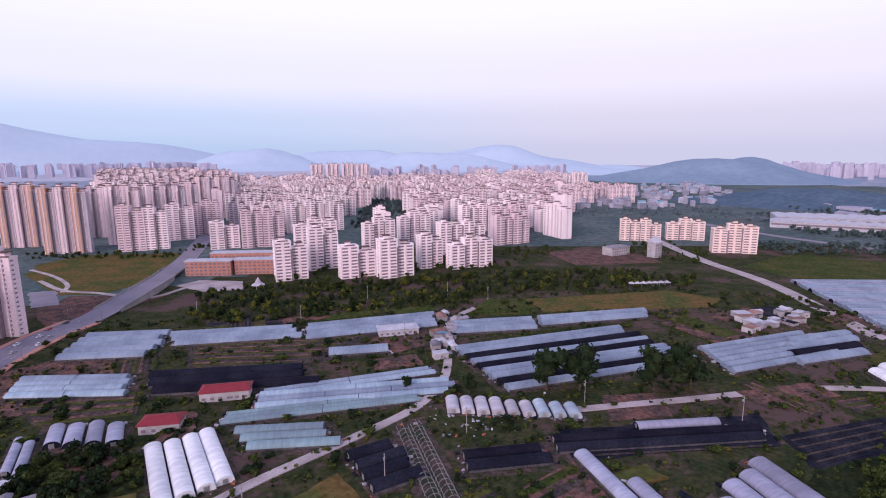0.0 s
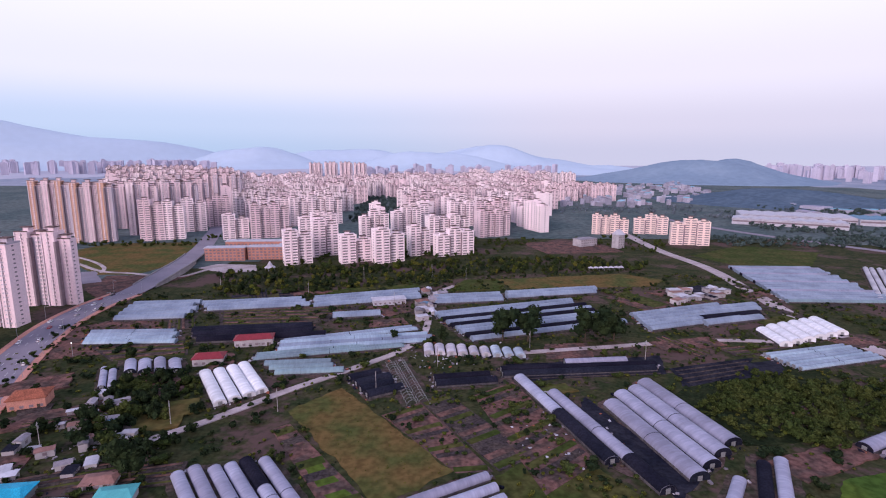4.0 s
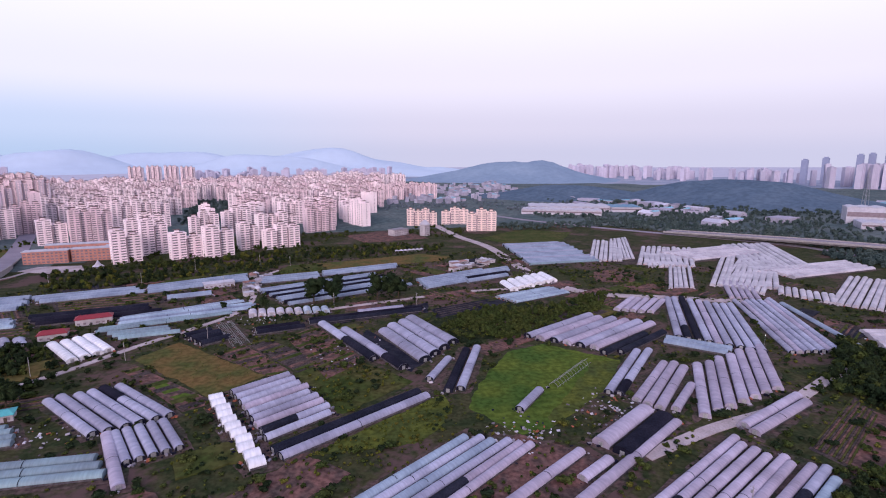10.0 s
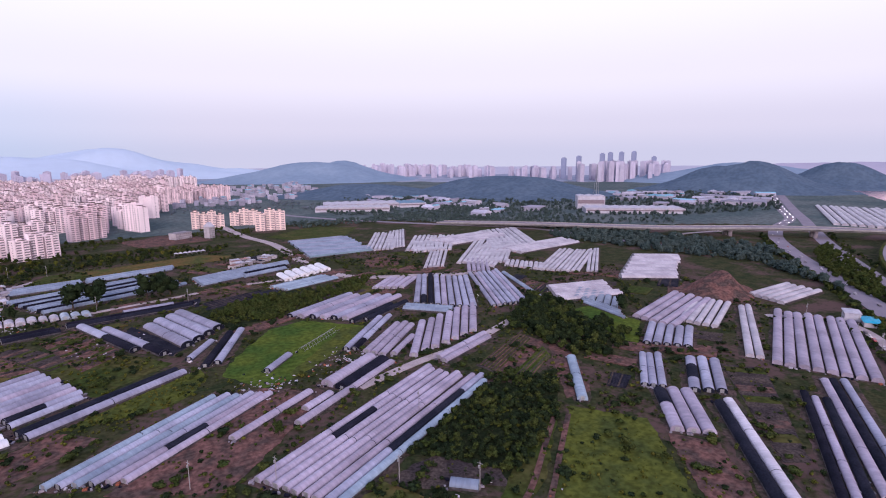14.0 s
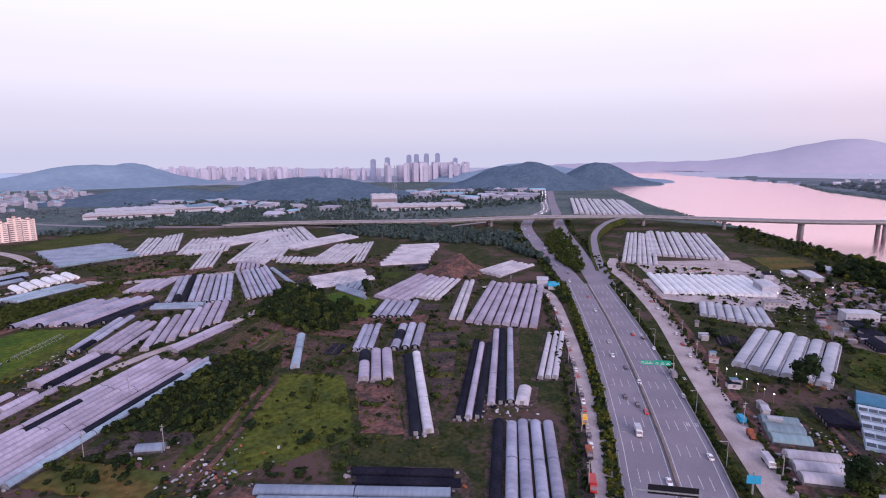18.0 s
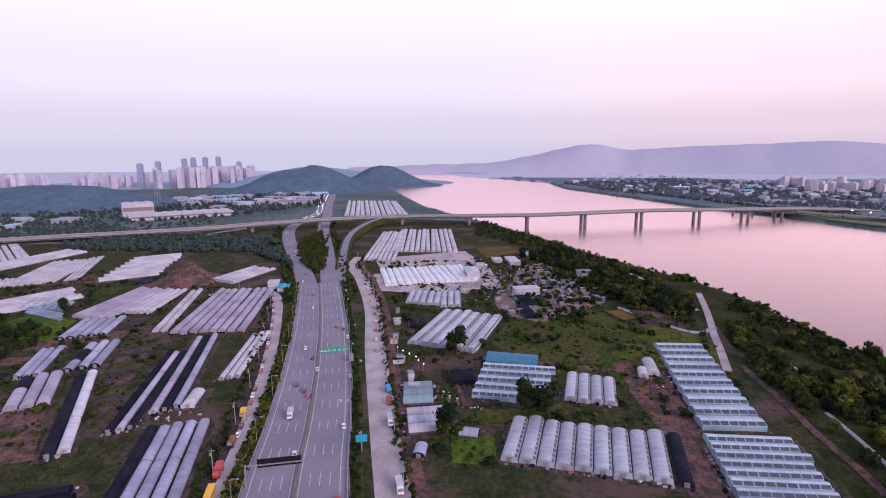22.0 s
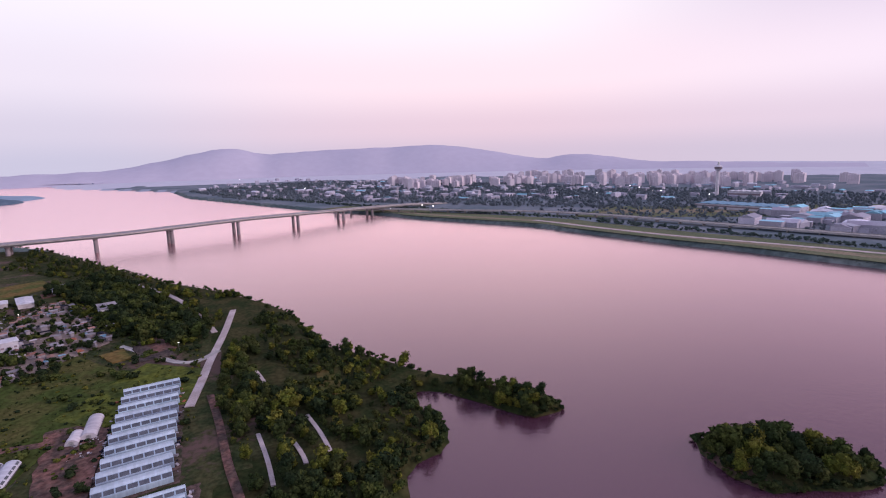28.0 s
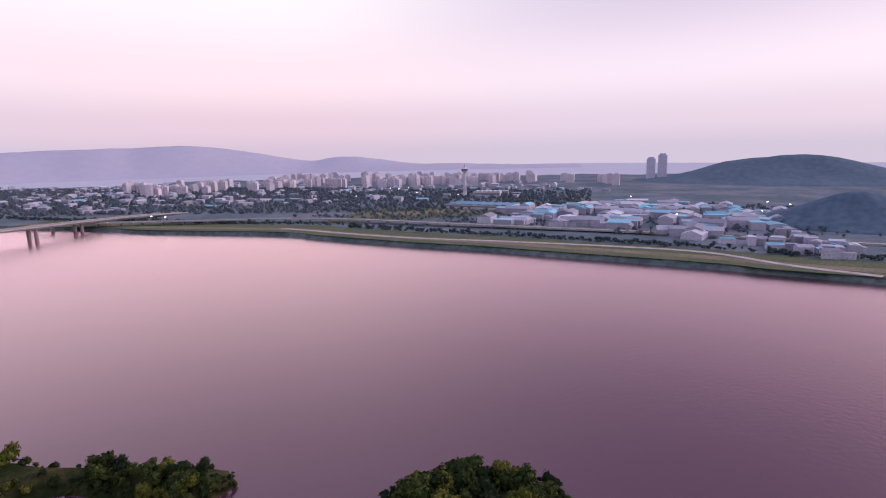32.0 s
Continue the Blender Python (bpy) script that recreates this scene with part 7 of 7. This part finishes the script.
for x, y in ((-163, 62), (-140, 110), (-100, 128), (-60, 140), (-20, 158), (8, 190), (95, -75), (70, -60), (130, -100), (150, -120), (165, -60), (120, 200), (60, 215), (-25, 300), (-95, 330), (-170, 345), (30, 380), (0, 395), (-60, 385)):
    power_pole(x, y, 20)


# ---- single houses ----
house(-99, 222, 12, 21, 9, 4.5, "wall_small", "red_roof", "long house with a bright red hipped roof")
house(-113, 194, 10, 15, 9, 4, "wall_small", "red_roof", "low house with a bright red roof")
house(-171, 146, 20, 14, 11, 5, "brick", "rust", "red-painted two-storey building by the boulevard")
house(-129, 80, 8, 15, 9, 3, "steel", "tarp", "shed under a bright blue tarpaulin", 0.3)
house(-93, 80, 12, 11, 7, 3.2, "wall_small", "teal_roof", "small white house with a teal roof", 0.3)
house(-103, 88, 12, 10, 6, 2.8, "wall_small", "roof_brown", "small house with a brown roof", 0.3)
house(-30, 308, 15, 24, 10, 4, "roof_white", "roof_white", "white sheet-metal shed beside tunnels", 0.2)
house(322, -333, 20, 13, 11, 3.2, "d", "d", "low shed wrapped in black net", 0.3)
house(497, -348, 115, 20, 10, 8, "roof_white", "roof_white", "two-storey white workshop in the scrap yard", 0.1)
house(564, -396, 20, 20, 12, 9, "roof_white", "roof_grey", "tall white shed at the edge of the grove", 0.15)
house(637, -320, 20, 30, 11, 4, "wall_small", "roof_white", "long pale storage shed behind the yard", 0.2)
house(679, -334, 20, 34, 12, 4, "wall_small", "roof_white", "long pale storage shed behind the yard", 0.2)
house(637, -303, 20, 14, 9, 4, "wall_small", "roof_white", "small white shed by the dirt lot", 0.2)
house(448, -353, 20, 26, 8, 3, "d", "d", "long low shed under black net", 0.15)
house(612, -288, 20, 9, 8, 5, "roof_white", "d", "white hut with a dark roof on the gravel", 0.5)
house(474, -350, 20, 30, 10, 3.5, "wall_small", "d", "long dark shed beside the grass field", 0.15)
house(560, -290, 20, 26, 12, 7, "roof_white", "roof_white", "pale warehouse at the scrap yard", 0.2)
house(505, -300, 110, 16, 8, 6, "wall_small", "roof_grey", "grey building in the scrap yard", 0.2)
house(-420, 470, 10, 26, 12, 4, "wall_small", "roof_white", "long pale shed on the dry lot", 0.15)
house(180, 560, 30, 26, 14, 9, "wall_small", "roof_grey", "grey low-rise block beside the cream flats", 0.1)
house(215, 545, 30, 10, 10, 16, "wall_small", "roof_white", "white church-like block with a steep roof", 1.2)

house(478, -128, 25, 12, 9, 6, "roof_white", "roof_white", "small white depot beside the slip road", 0.2)
house(474, -140, 25, 16, 9, 3.5, "wall_small", "tarp", "long low shed with a bright blue roof", 0.2)

school = tagged(new("school"), "long terracotta school with pale flat roofs", "school")
school.matrix_basis = pose(-196, 478, 0, 0, 0, 4)
for k, (x0, y0, x1, y1, h) in enumerate(((-40, -14, 0, -2, 13), (2, -10, 40, 2, 13), (-30, 20, 40, 32, 14), (30, 2, 40, 20, 12))):
    wing = part("wing", boxes("wing", [(x0, y0, 0, x1, y1, h)], M["brick"]), school)
    part("roof", boxes("roof", [(x0 - 0.6, y0 - 0.6, h, x1 + 0.6, y1 + 0.6, h + 0.8)], M["roof_white"]), wing, None, "pale flat roof")
    pane = boxes("window", [(-1.2, -0.12, 0, 1.2, 0.12, 1.5)], M["window"])
    for s in range(4):
        for i in range(int((x1 - x0) / 4)):
            part("window", pane, wing, pose(x0 + 2 + 4 * i, y0, 1 + 3.1 * s))

tent = tagged(new("park_canopy"), "white peaked canopy in the park", "canopy")
tent.matrix_basis = pose(-153, 415, 0)
vs = [(0, 0, 10)] + [(3 * math.cos(a * math.tau / 8), 3 * math.sin(a * math.tau / 8), 5.2) for a in range(8)] + [(5.5 * math.cos(a * math.tau / 8), 5.5 * math.sin(a * math.tau / 8), 3.6) for a in range(8)]
part("roof", mesh_of("roof", vs, [(0, 1 + i, 1 + (i + 1) % 8) for i in range(8)] + [(1 + i, 9 + i, 9 + (i + 1) % 8, 1 + (i + 1) % 8) for i in range(8)], M["w"]), tent)
for a in range(4):
    part("mast", boxes("mast", [(-0.12, -0.12, 0, 0.12, 0.12, 4.2)], M["steel"]), tent, pose(4.4 * math.cos(a * math.tau / 4), 4.4 * math.sin(a * math.tau / 4), 0))
field([(-225, 425), (-190, 405), (-165, 415), (-175, 440), (-215, 445)], "lane", "pale paved square in the park")
for k in range(7):
    ob = tagged(new("shade_tent"), "small white shade tent on the lawn", "tent", group="white tents")
    ob.matrix_basis = pose(150 + k * 5, 421 + k * 0.6, 0)
    part("canopy", mesh_of("canopy", [(0, 0, 4.2), (-2.3, -2.3, 2.6), (2.3, -2.3, 2.6), (2.3, 2.3, 2.6), (-2.3, 2.3, 2.6)], [(0, 1, 2), (0, 2, 3), (0, 3, 4), (0, 4, 1)], M["w"]), ob)
    for sx in (-2.1, 2.1):
        for sy in (-2.1, 2.1):
            part("leg", boxes("leg", [(-0.06, -0.06, 0, 0.06, 0.06, 2.8)], M["steel"]), ob, pose(sx, sy, 0))

# ---- heap of red earth ----
hill(483, -34, 44, 30, 15, 20, "soil", "heap of bare red earth", 31)

# ---- far works ----
big_shed(595, 815, -22, 165, 70, 9, "roof_white", "long white factory hall", 8)
big_shed(690, 760, -22, 60, 60, 10, "roof_blue", "pale blue-roofed factory hall", 4)
big_shed(960, 375, -43, 185, 55, 10, "roof_white", "very long white factory hall", 10)
big_shed(950, 470, -43, 55, 40, 28, "roof_white", "tall white processing block", 3)
big_shed(540, 745, -30, 150, 40, 9, "roof_white", "long white works hall beside the woods", 9)
big_shed(640, -1560, 15, 130, 60, 10, "roof_white", "broad white warehouse behind the levee", 7)
big_shed(860, -1420, 15, 150, 60, 10, "roof_blue", "broad blue-roofed warehouse behind the levee", 8)
mast = tagged(new("radio_mast"), "slim grey lattice radio mast", "mast")
mast.matrix_basis = pose(1190, 640, 0)
for sx, sy in ((-1, -1), (1, -1), (1, 1), (-1, 1)):
    part("leg", mesh_of("leg", [(sx * 5, sy * 5, 0), (sx * 5 + 0.7, sy * 5, 0), (sx * 5, sy * 5 + 0.7, 0), (sx * 0.6, sy * 0.6, 86), (sx * 0.6 + 0.4, sy * 0.6, 86), (sx * 0.6, sy * 0.6 + 0.4, 86)], [(0, 1, 4, 3), (1, 2, 5, 4), (2, 0, 3, 5)], M["steel"]), mast)
for k in range(7):
    r = 5 - 0.6 * k
    part("brace", boxes("brace", [(-r, -r, 0, r, -r + 0.3, 0.4), (-r, r - 0.3, 0, r, r, 0.4)], M["steel"]), mast, pose(0, 0, 6 + 12 * k))

control = tagged(new("control_tower"), "tall white airfield control tower", "tower")
control.matrix_basis = pose(1098, -1625, 0)
for name, z0, z1, r0, r1, mat in (("shaft", 0, 66, 4.6, 3.6, "w"), ("gallery", 64, 69, 4.5, 9, "w"), ("cab_glass", 69, 74, 8.5, 9.5, "window"), ("cab_roof", 74, 78, 10, 5, "w"), ("beacon", 78, 86, 2.5, 2.0, "paint")):
    vs = [(r * math.cos(a * math.tau / 16), r * math.sin(a * math.tau / 16), z) for z, r in ((z0, r0), (z1, r1)) for a in range(16)]
    part(name, mesh_of(name, vs, [(i, (i + 1) % 16, 16 + (i + 1) % 16, 16 + i) for i in range(16)] + [tuple(range(16, 32)), tuple(reversed(range(16)))], M[mat]), control)
big_shed(1030, -1640, 30, 70, 34, 16, "roof_white", "terminal hall at the foot of the tower", 6)

hedge("waterside_brush", NEAR_BANK[3:], -5, 4, 3.4, 1.5, 5.0, ("leaf_bank", "leaf", "leaf_dark"), "brush along the near waterline")
hedge("cove_brush", COVE[:5], -5, 3, 2.0, 2.0, 5.5, ("leaf_bank", "leaf_dark"), "brush hanging over the cove")

hedge("cove_scrub", COVE[:5], 0, 4, 1.2, 1.0, 3.4, ("leaf_bank", "leaf_dark", "leaf"), "low scrub at the edge of the cove")
hedge("spit_scrub", SPIT, -2, 3, 1.2, 1.0, 3.6, ("leaf_bank", "leaf_dark"), "low scrub at the edge of the spit")
hedge("island_scrub", ISLAND.tolist() + ISLAND[:1].tolist(), -1.5, 2, 1.0, 1.4, 4.0, ("leaf_bank", "leaf_dark"), "low scrub at the edge of the island")
hedge("waterline_scrub", NEAR_BANK[4:], -1, 3, 2.0, 0.8, 2.4, ("leaf_bank", "leaf_dark", "leaf"), "low scrub at the near waterline")

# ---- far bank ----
# far-bank strips use the haze-tinted grass colours
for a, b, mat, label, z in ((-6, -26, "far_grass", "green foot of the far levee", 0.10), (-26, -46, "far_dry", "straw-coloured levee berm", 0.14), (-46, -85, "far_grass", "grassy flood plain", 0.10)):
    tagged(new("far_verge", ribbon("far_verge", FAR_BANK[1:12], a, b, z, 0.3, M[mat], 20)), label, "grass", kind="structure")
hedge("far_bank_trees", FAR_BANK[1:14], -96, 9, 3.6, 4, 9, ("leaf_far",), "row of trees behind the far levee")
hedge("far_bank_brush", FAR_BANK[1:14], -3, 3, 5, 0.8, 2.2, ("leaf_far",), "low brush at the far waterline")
VIADUCT = [(1290, -700, 6), (1190, -830, 6.5), (1090, -935, 6.5), (990, -1040, 6.5), (880, -1110, 6), (700, -1180, 5), (420, -1290, 3), (100, -1390, 1)]
via = tagged(new("viaduct"), "long low road viaduct behind the bank", "viaduct")
part("deck", ribbon("deck", VIADUCT, 8, -8, 0, 1.4, M["concrete"], 15), via)
for s in (7.8, -7.8):
    part("parapet", ribbon("parapet", VIADUCT, s + 0.2, s - 0.2, 1.0, 1.0, M["concrete"], 15), via)
for x, y, z, hd in along(VIADUCT, 38):
    part("pier", boxes("pier", [(-1, -4, -12, 1, 4, z - 1.4)], M["concrete"]), via, pose(x, y, 0, 0, 0, math.degrees(hd)))

FAR_BRIDGE = [(3838, 648, 9), (3818, 237, 9)]
fb = tagged(new("far_bridge"), "pale hazy bridge far up the river", "bridge")
part("deck", ribbon("deck", FAR_BRIDGE, 8, -8, 0, 3, M["far_wall"], 40), fb)
for x, y, z, hd in along(FAR_BRIDGE, 70):
    part("pier", boxes("pier", [(-3, -6, -8, 3, 6, z - 3)], M["far_dark"]), fb, pose(x, y, 0, 0, 0, math.degrees(hd)))

# ---- yard lamps ----
glow_mat = bpy.data.materials.new("lit_bulb")
glow_mat.use_nodes = True
gb = glow_mat.node_tree.nodes["Principled BSDF"]
gb.inputs["Emission Color"].default_value, gb.inputs["Emission Strength"].default_value = (1, 0.93, 0.85, 1), 5.0
bm = bmesh.new()
bmesh.ops.create_icosphere(bm, subdivisions=1, radius=0.28)
bulb = bpy.data.meshes.new("bulb")
bm.to_mesh(bulb)
bm.free()
bulb.materials.append(glow_mat)
for x, y, h in ((345, -293, 4), (341, -298, 4), (338, -303, 4), (333, -306, 4), (329, -310, 4), (350, -288, 4), (585, -300, 7), (560, -318, 7), (540, -330, 7), (610, -290, 7), (530, -300, 6), (575, -335, 6), (505, -340, 6), (455, -455, 5), (1190, -800, 9), (1150, -830, 9), (1010, -1000, 9), (880, -1480, 9), (1050, -1650, 9), (1250, -1560, 9), (700, -1380, 8), (560, -1290, 8), (-190, 200, 8), (470, -30, 7), (300, 60, 6)):
    ob = tagged(new("yard_lamp"), "lit white lamp on a thin pole", "lamp", group="yard lamps")
    ob.matrix_basis = pose(x, y, 0)
    part("pole", boxes("pole", [(-0.06, -0.06, 0, 0.06, 0.06, h)], M["steel"]), ob)
    part("bulb", bulb, ob, pose(0, 0, h + 0.3), "glowing white bulb")

for x, y in [(1353, -1606), (1195, -1537), (1042, -1539), (667, -1711), (398, -1723), (353, -1689), (364, -1557), (454, -1432), (1731, -2116), (1411, -1621), (1373, -1663), (1251, -1376), (796, -807), (1239, -572), (1190, -871), (1155, -884), (2091, -730), (3280, -519)]:
    if land_height(x, y) < -1:
        continue
    ob = tagged(new("street_lamp"), "lit white flood lamp on a tall mast", "lamp", group="far lamps")
    ob.matrix_basis = pose(x, y, 0)
    part("mast", boxes("mast", [(-0.2, -0.2, 0, 0.2, 0.2, 12)], M["steel"]), ob)
    part("bulb", bulb, ob, pose(0, 0, 12.8) @ Matrix.Diagonal((5, 5, 3.4, 1)), "glowing white lamp head")

# ---- evening queue on the far carriageway ----
queue = []
hull = loft("hull", [(-2.2, 0.9, 0.4, 0.9), (-1.2, 0.95, 0.3, 1.5), (0.8, 0.95, 0.3, 1.5), (2.2, 0.85, 0.4, 0.8)], M["car_grey"])
for i, (x, y, z, hd) in enumerate(along([(*p, 0) for p in LEFT_ARM[6:]], 13)):
    for o in (-5, 4):
        if (i * 5 + o) % 4 > 1:
            m = pose(x - math.sin(hd) * o, y + math.cos(hd) * o, 0.3, 0, 0, math.degrees(hd) + 180)
            queue += [(hull, m), (bulb, m @ pose(2.3, 0, 0.7) @ Matrix.Diagonal((1.3, 2.0, 1.3, 1)))]
merged("traffic_queue", queue, "queue of far cars with lit headlamps", "cars")

# ---- scrap and litter heaps ----
def litter(x, y, spread, count, label):
    r = np.random.default_rng(int(abs(x * 3 + y)) + count)
    kinds = [boxes("scrap", [(-0.8, -0.5, -0.1, 0.8, 0.5, 0.5)], M[k]) for k in ("roof_white", "roof_grey", "roof_white", "rust", "d", "w", "roof_grey")]
    items = []
    for i in range(count):
        px, py = r.normal(x, spread), r.normal(y, spread)
        s = r.uniform(0.25, 0.95)
        items.append((kinds[int(r.integers(0, 7))], pose(px, py, 0.15, float(r.uniform(-25, 25)), float(r.uniform(-25, 25)), float(r.uniform(0, 360))) @ Matrix.Diagonal((s, s, s * 0.8, 1))))
    merged("scrap_heap", items, label, "litter")


litter(150, -150, 9, 130, "heap of pale rubbish and torn film")
litter(128, -128, 6, 60, "litter round a small tunnel")
litter(165, 12, 11, 120, "litter strewn along the lane")
litter(120, 5, 9, 90, "torn film and crates by the tunnels")
litter(330, -445, 8, 90, "heap of torn film on red earth")
litter(345, -432, 5, 60, "crates and scrap beside the glasshouses")
litter(-60, 62, 10, 80, "clutter between tunnels and lane")
litter(-120, 95, 16, 120, "clutter round the shacks")
litter(300, -335, 10, 110, "scrap beside the black sheds")
litter(10, 205, 12, 90, "clutter at the lane corner")
litter(540, -310, 30, 700, "scrap metal spread over the yard")
litter(60, 130, 12, 90, "tools and film scraps on the plots")
litter(255, -210, 8, 70, "clutter round the tunnel ends")


# ---- patchwork of small plots, weeds and clutter between the tunnels ----
ROADS = [(HIGHWAY, 24), (SERVICE_LEFT, 8), (SERVICE_RIGHT, 9), (LEFT_ARM[:5], 14), (RIGHT_ARM[:5], 14)]
ROAD_PTS = np.array([(x, y, w) for line, w in ROADS for x, y, z, h in along([(*p, 0) for p in line], 8)])


def off_roads(q):
    d = np.hypot(q[:, None, 0] - ROAD_PTS[None, :, 0], q[:, None, 1] - ROAD_PTS[None, :, 1])
    return (d > ROAD_PTS[None, :, 2]).all(1)


FARM = [(-230, 330), (-220, 60), (-120, 20), (60, -120), (180, -215), (330, -160), (470, -90), (520, 40), (420, 300), (200, 420), (0, 390)]
EAST = [(240, -345), (330, -300), (450, -250), (600, -190), (680, -330), (500, -470), (420, -470), (330, -470)]
rq = np.random.default_rng(77)
TAKEN = list(NAMED)
for zone, count in ((FARM, 95), (EAST, 22)):
    z = np.array(zone, float)
    made = 0
    for t in range(count * 8):
        q = rq.uniform(z.min(0), z.max(0))
        a, b = rq.uniform(8, 24), rq.uniform(4, 9)
        turn = radians(float(rq.choice((22, 28, 112, 118, 15))))
        c, s = math.cos(turn), math.sin(turn)
        grid = np.array([(q[0] + c * u * a - s * v * b, q[1] + s * u * a + c * v * b) for u in (-1, -0.5, 0, 0.5, 1) for v in (-1, 0, 1)])
        if made < count and inside(grid[:, 0], grid[:, 1], z).all() and clear_of_tunnels(grid, 0.3).sum() >= 11 and off_roads(grid).all() and not any(inside(grid[:, 0], grid[:, 1], p).any() for p in TAKEN):
            made += 1
            kind = ("soil", "dark_soil", "grass", "dry", "soil", "mulch", "dark_soil", "soil")[int(rq.integers(0, 8))]
            k = [(float(q[0] + c * u * a - s * v * b + rq.uniform(-1, 1)), float(q[1] + s * u * a + c * v * b + rq.uniform(-1, 1))) for u, v in ((-1, -1), (1, -1), (1, 1), (-1, 1))]
            field(k, kind, {"soil": "small plot of bare reddish soil", "dark_soil": "small plot of dark tilled soil", "grass": "small plot of rough grass", "dry": "small plot of dry straw grass", "crop": "small plot of green crop", "mulch": "small plot under black sheet"}[kind], 3 if kind in ("mulch", "dark_soil") and rq.random() < 0.6 else 0)


def weeds(zone, count, low, high, mats, label, seed):
    r = np.random.default_rng(seed)
    z = np.array(zone, float)
    q = r.uniform(z.min(0), z.max(0), (count * 3, 2))
    q = q[inside(q[:, 0], q[:, 1], z)]
    q = q[clear_of_tunnels(q, 0.4)]
    q = q[off_roads(q)]
    for p in OPEN_FIELDS:
        q = q[~inside(q[:, 0], q[:, 1], p)]
    q = q[:count]
    # weeds gather in drifts
    keep = [noise.noise((x * 0.05, y * 0.05, seed)) > r.uniform(-0.35, 0.35) for x, y in q]
    items = []
    for (x, y), k in zip(q, keep):
        if k:
            h = r.uniform(low, high)
            w = h * r.uniform(1.0, 2.2)
            items.append((crowns(mats[int(r.integers(0, len(mats)))], "low" if high < 2.3 else False)[int(r.integers(0, 5))], pose(x, y, -0.15 * h, 0, 0, float(r.uniform(0, 360))) @ Matrix.Diagonal((w, w, h, 1))))
    merged("weeds", items, label, "plants")


weeds(FARM, 15000, 0.5, 2.0, ("leaf", "leaf_dark", "leaf_yellow", "leaf"), "drifts of weeds and brush between plots", 5)
weeds(FARM, 2600, 1.6, 4.4, ("leaf_dark", "leaf"), "scattered bushes between the greenhouses", 6)
weeds(EAST, 600, 2.0, 5.5, ("leaf_dark", "leaf"), "bushes and small trees round the yards", 8)
weeds(EAST, 3200, 0.5, 2.2, ("leaf", "leaf_dark", "leaf_yellow"), "weeds and brush round the yards", 7)


def end_clutter():
    r = np.random.default_rng(9)
    kinds = [boxes("scrap", [(-0.8, -0.5, -0.1, 0.8, 0.5, 0.6)], M[k]) for k in ("roof_grey", "d", "d", "rust", "w", "roof_grey", "bark", "roof_grey")]
    items = []
    for x, y, hd, ln, w in TUNNELS:
        if x < 480 and y < 340:
            c, s = math.cos(radians(hd)), math.sin(radians(hd))
            for end in (-1.5, ln + 1.5):
                for k in range(int(r.integers(1, 5))):
                    o, e = r.uniform(-w / 2, w / 2), end + r.uniform(-0.8, 0.8)
                    g = r.uniform(0.3, 1.2)
                    items.append((kinds[int(r.integers(0, 8))], pose(x + c * e - s * o, y + s * e + c * o, 0.1, float(r.uniform(-15, 15)), float(r.uniform(-15, 15)), float(r.uniform(0, 360))) @ Matrix.Diagonal((g, g, g, 1))))
    merged("farm_clutter", items, "crates, film rolls and barrels at tunnel ends", "clutter")


end_clutter()

# ---- boulevard ----
BOULEVARD = [(-150, 45), (-175, 99), (-190, 132), (-209, 172), (-224, 210), (-238, 256), (-242, 298), (-238, 335)]
boulevard = road("road_boulevard", [(*q, 0) for q in BOULEVARD] + [(-236, 352, 1.6), (-236, 385, 4.2), (-241, 420, 4.2), (-249, 452, 2.6), (-262, 500, 0.8), (-279, 560, 0), (-330, 720, 0)], 10, -10, 0.42, "wide asphalt boulevard rising over a small bridge")
for a, b in ((13.5, 10), (-10, -13.5)):
    tagged(new("pavement", ribbon("pavement", BOULEVARD, a, b, 0.5, 0.7, M["brick"])), "red paved footway beside the boulevard", "pavement", kind="structure")
for i, (x, y, z, hd) in enumerate(along([(*p, 0) for p in BOULEVARD], 16)):
    for o in (-6.5, -3.2, 3.2, 6.5):
        part("lane_mark", dash, boulevard, pose(x - math.sin(hd) * o, y + math.cos(hd) * o, 0.424, 0, 0, math.degrees(hd)) @ Matrix.Diagonal((0.6, 1, 1, 1)))
stripe = boxes("crossing_stripe", [(-2.2, -0.3, 0, 2.2, 0.3, 0.012)], M["paint"])
for k in range(14):
    part("crossing_stripe", stripe, boulevard, pose(-203 - 0.91 * (k - 7) * 1.3, 160 - 0.41 * (k - 7) * 1.3, 0.424, 0, 0, 114))
for i, (x, y, z, hd) in enumerate(along([(*p, 0) for p in BOULEVARD], 13)):
    for o in ((-7.5, 5), (-4.5, 2.0), (7.5,), (-2, 8))[i % 4]:
        if (i * 7 + int(o)) % 3:
            p, c = PAINTS[(i + int(o)) % 5]
            car(x - math.sin(hd) * o, y + math.cos(hd) * o, math.degrees(hd) + (180 if o > 0 else 0), p, c)
part("abutment", ribbon("abutment", [(-236, 352, 1.5), (-236, 385, 4.1), (-241, 420, 4.1), (-249, 452, 2.5)], 9.5, -9.5, -0.1, 5, M["concrete"]), boulevard)
for s in (9.8, -9.8):
    part("parapet", ribbon("parapet", [(-236, 352, 1.6), (-236, 385, 4.2), (-241, 420, 4.2), (-249, 452, 2.6), (-262, 500, 0.8)], s + 0.2, s - 0.2, 1.5, 1.1, M["concrete"]), boulevard)
for x, y, z, hd in along([(*p, 0) for p in BOULEVARD], 34):
    for s in (12, -12):
        lamp_post(x - math.sin(hd) * s, y + math.cos(hd) * s, math.degrees(hd) + (-90 if s > 0 else 90), 10)
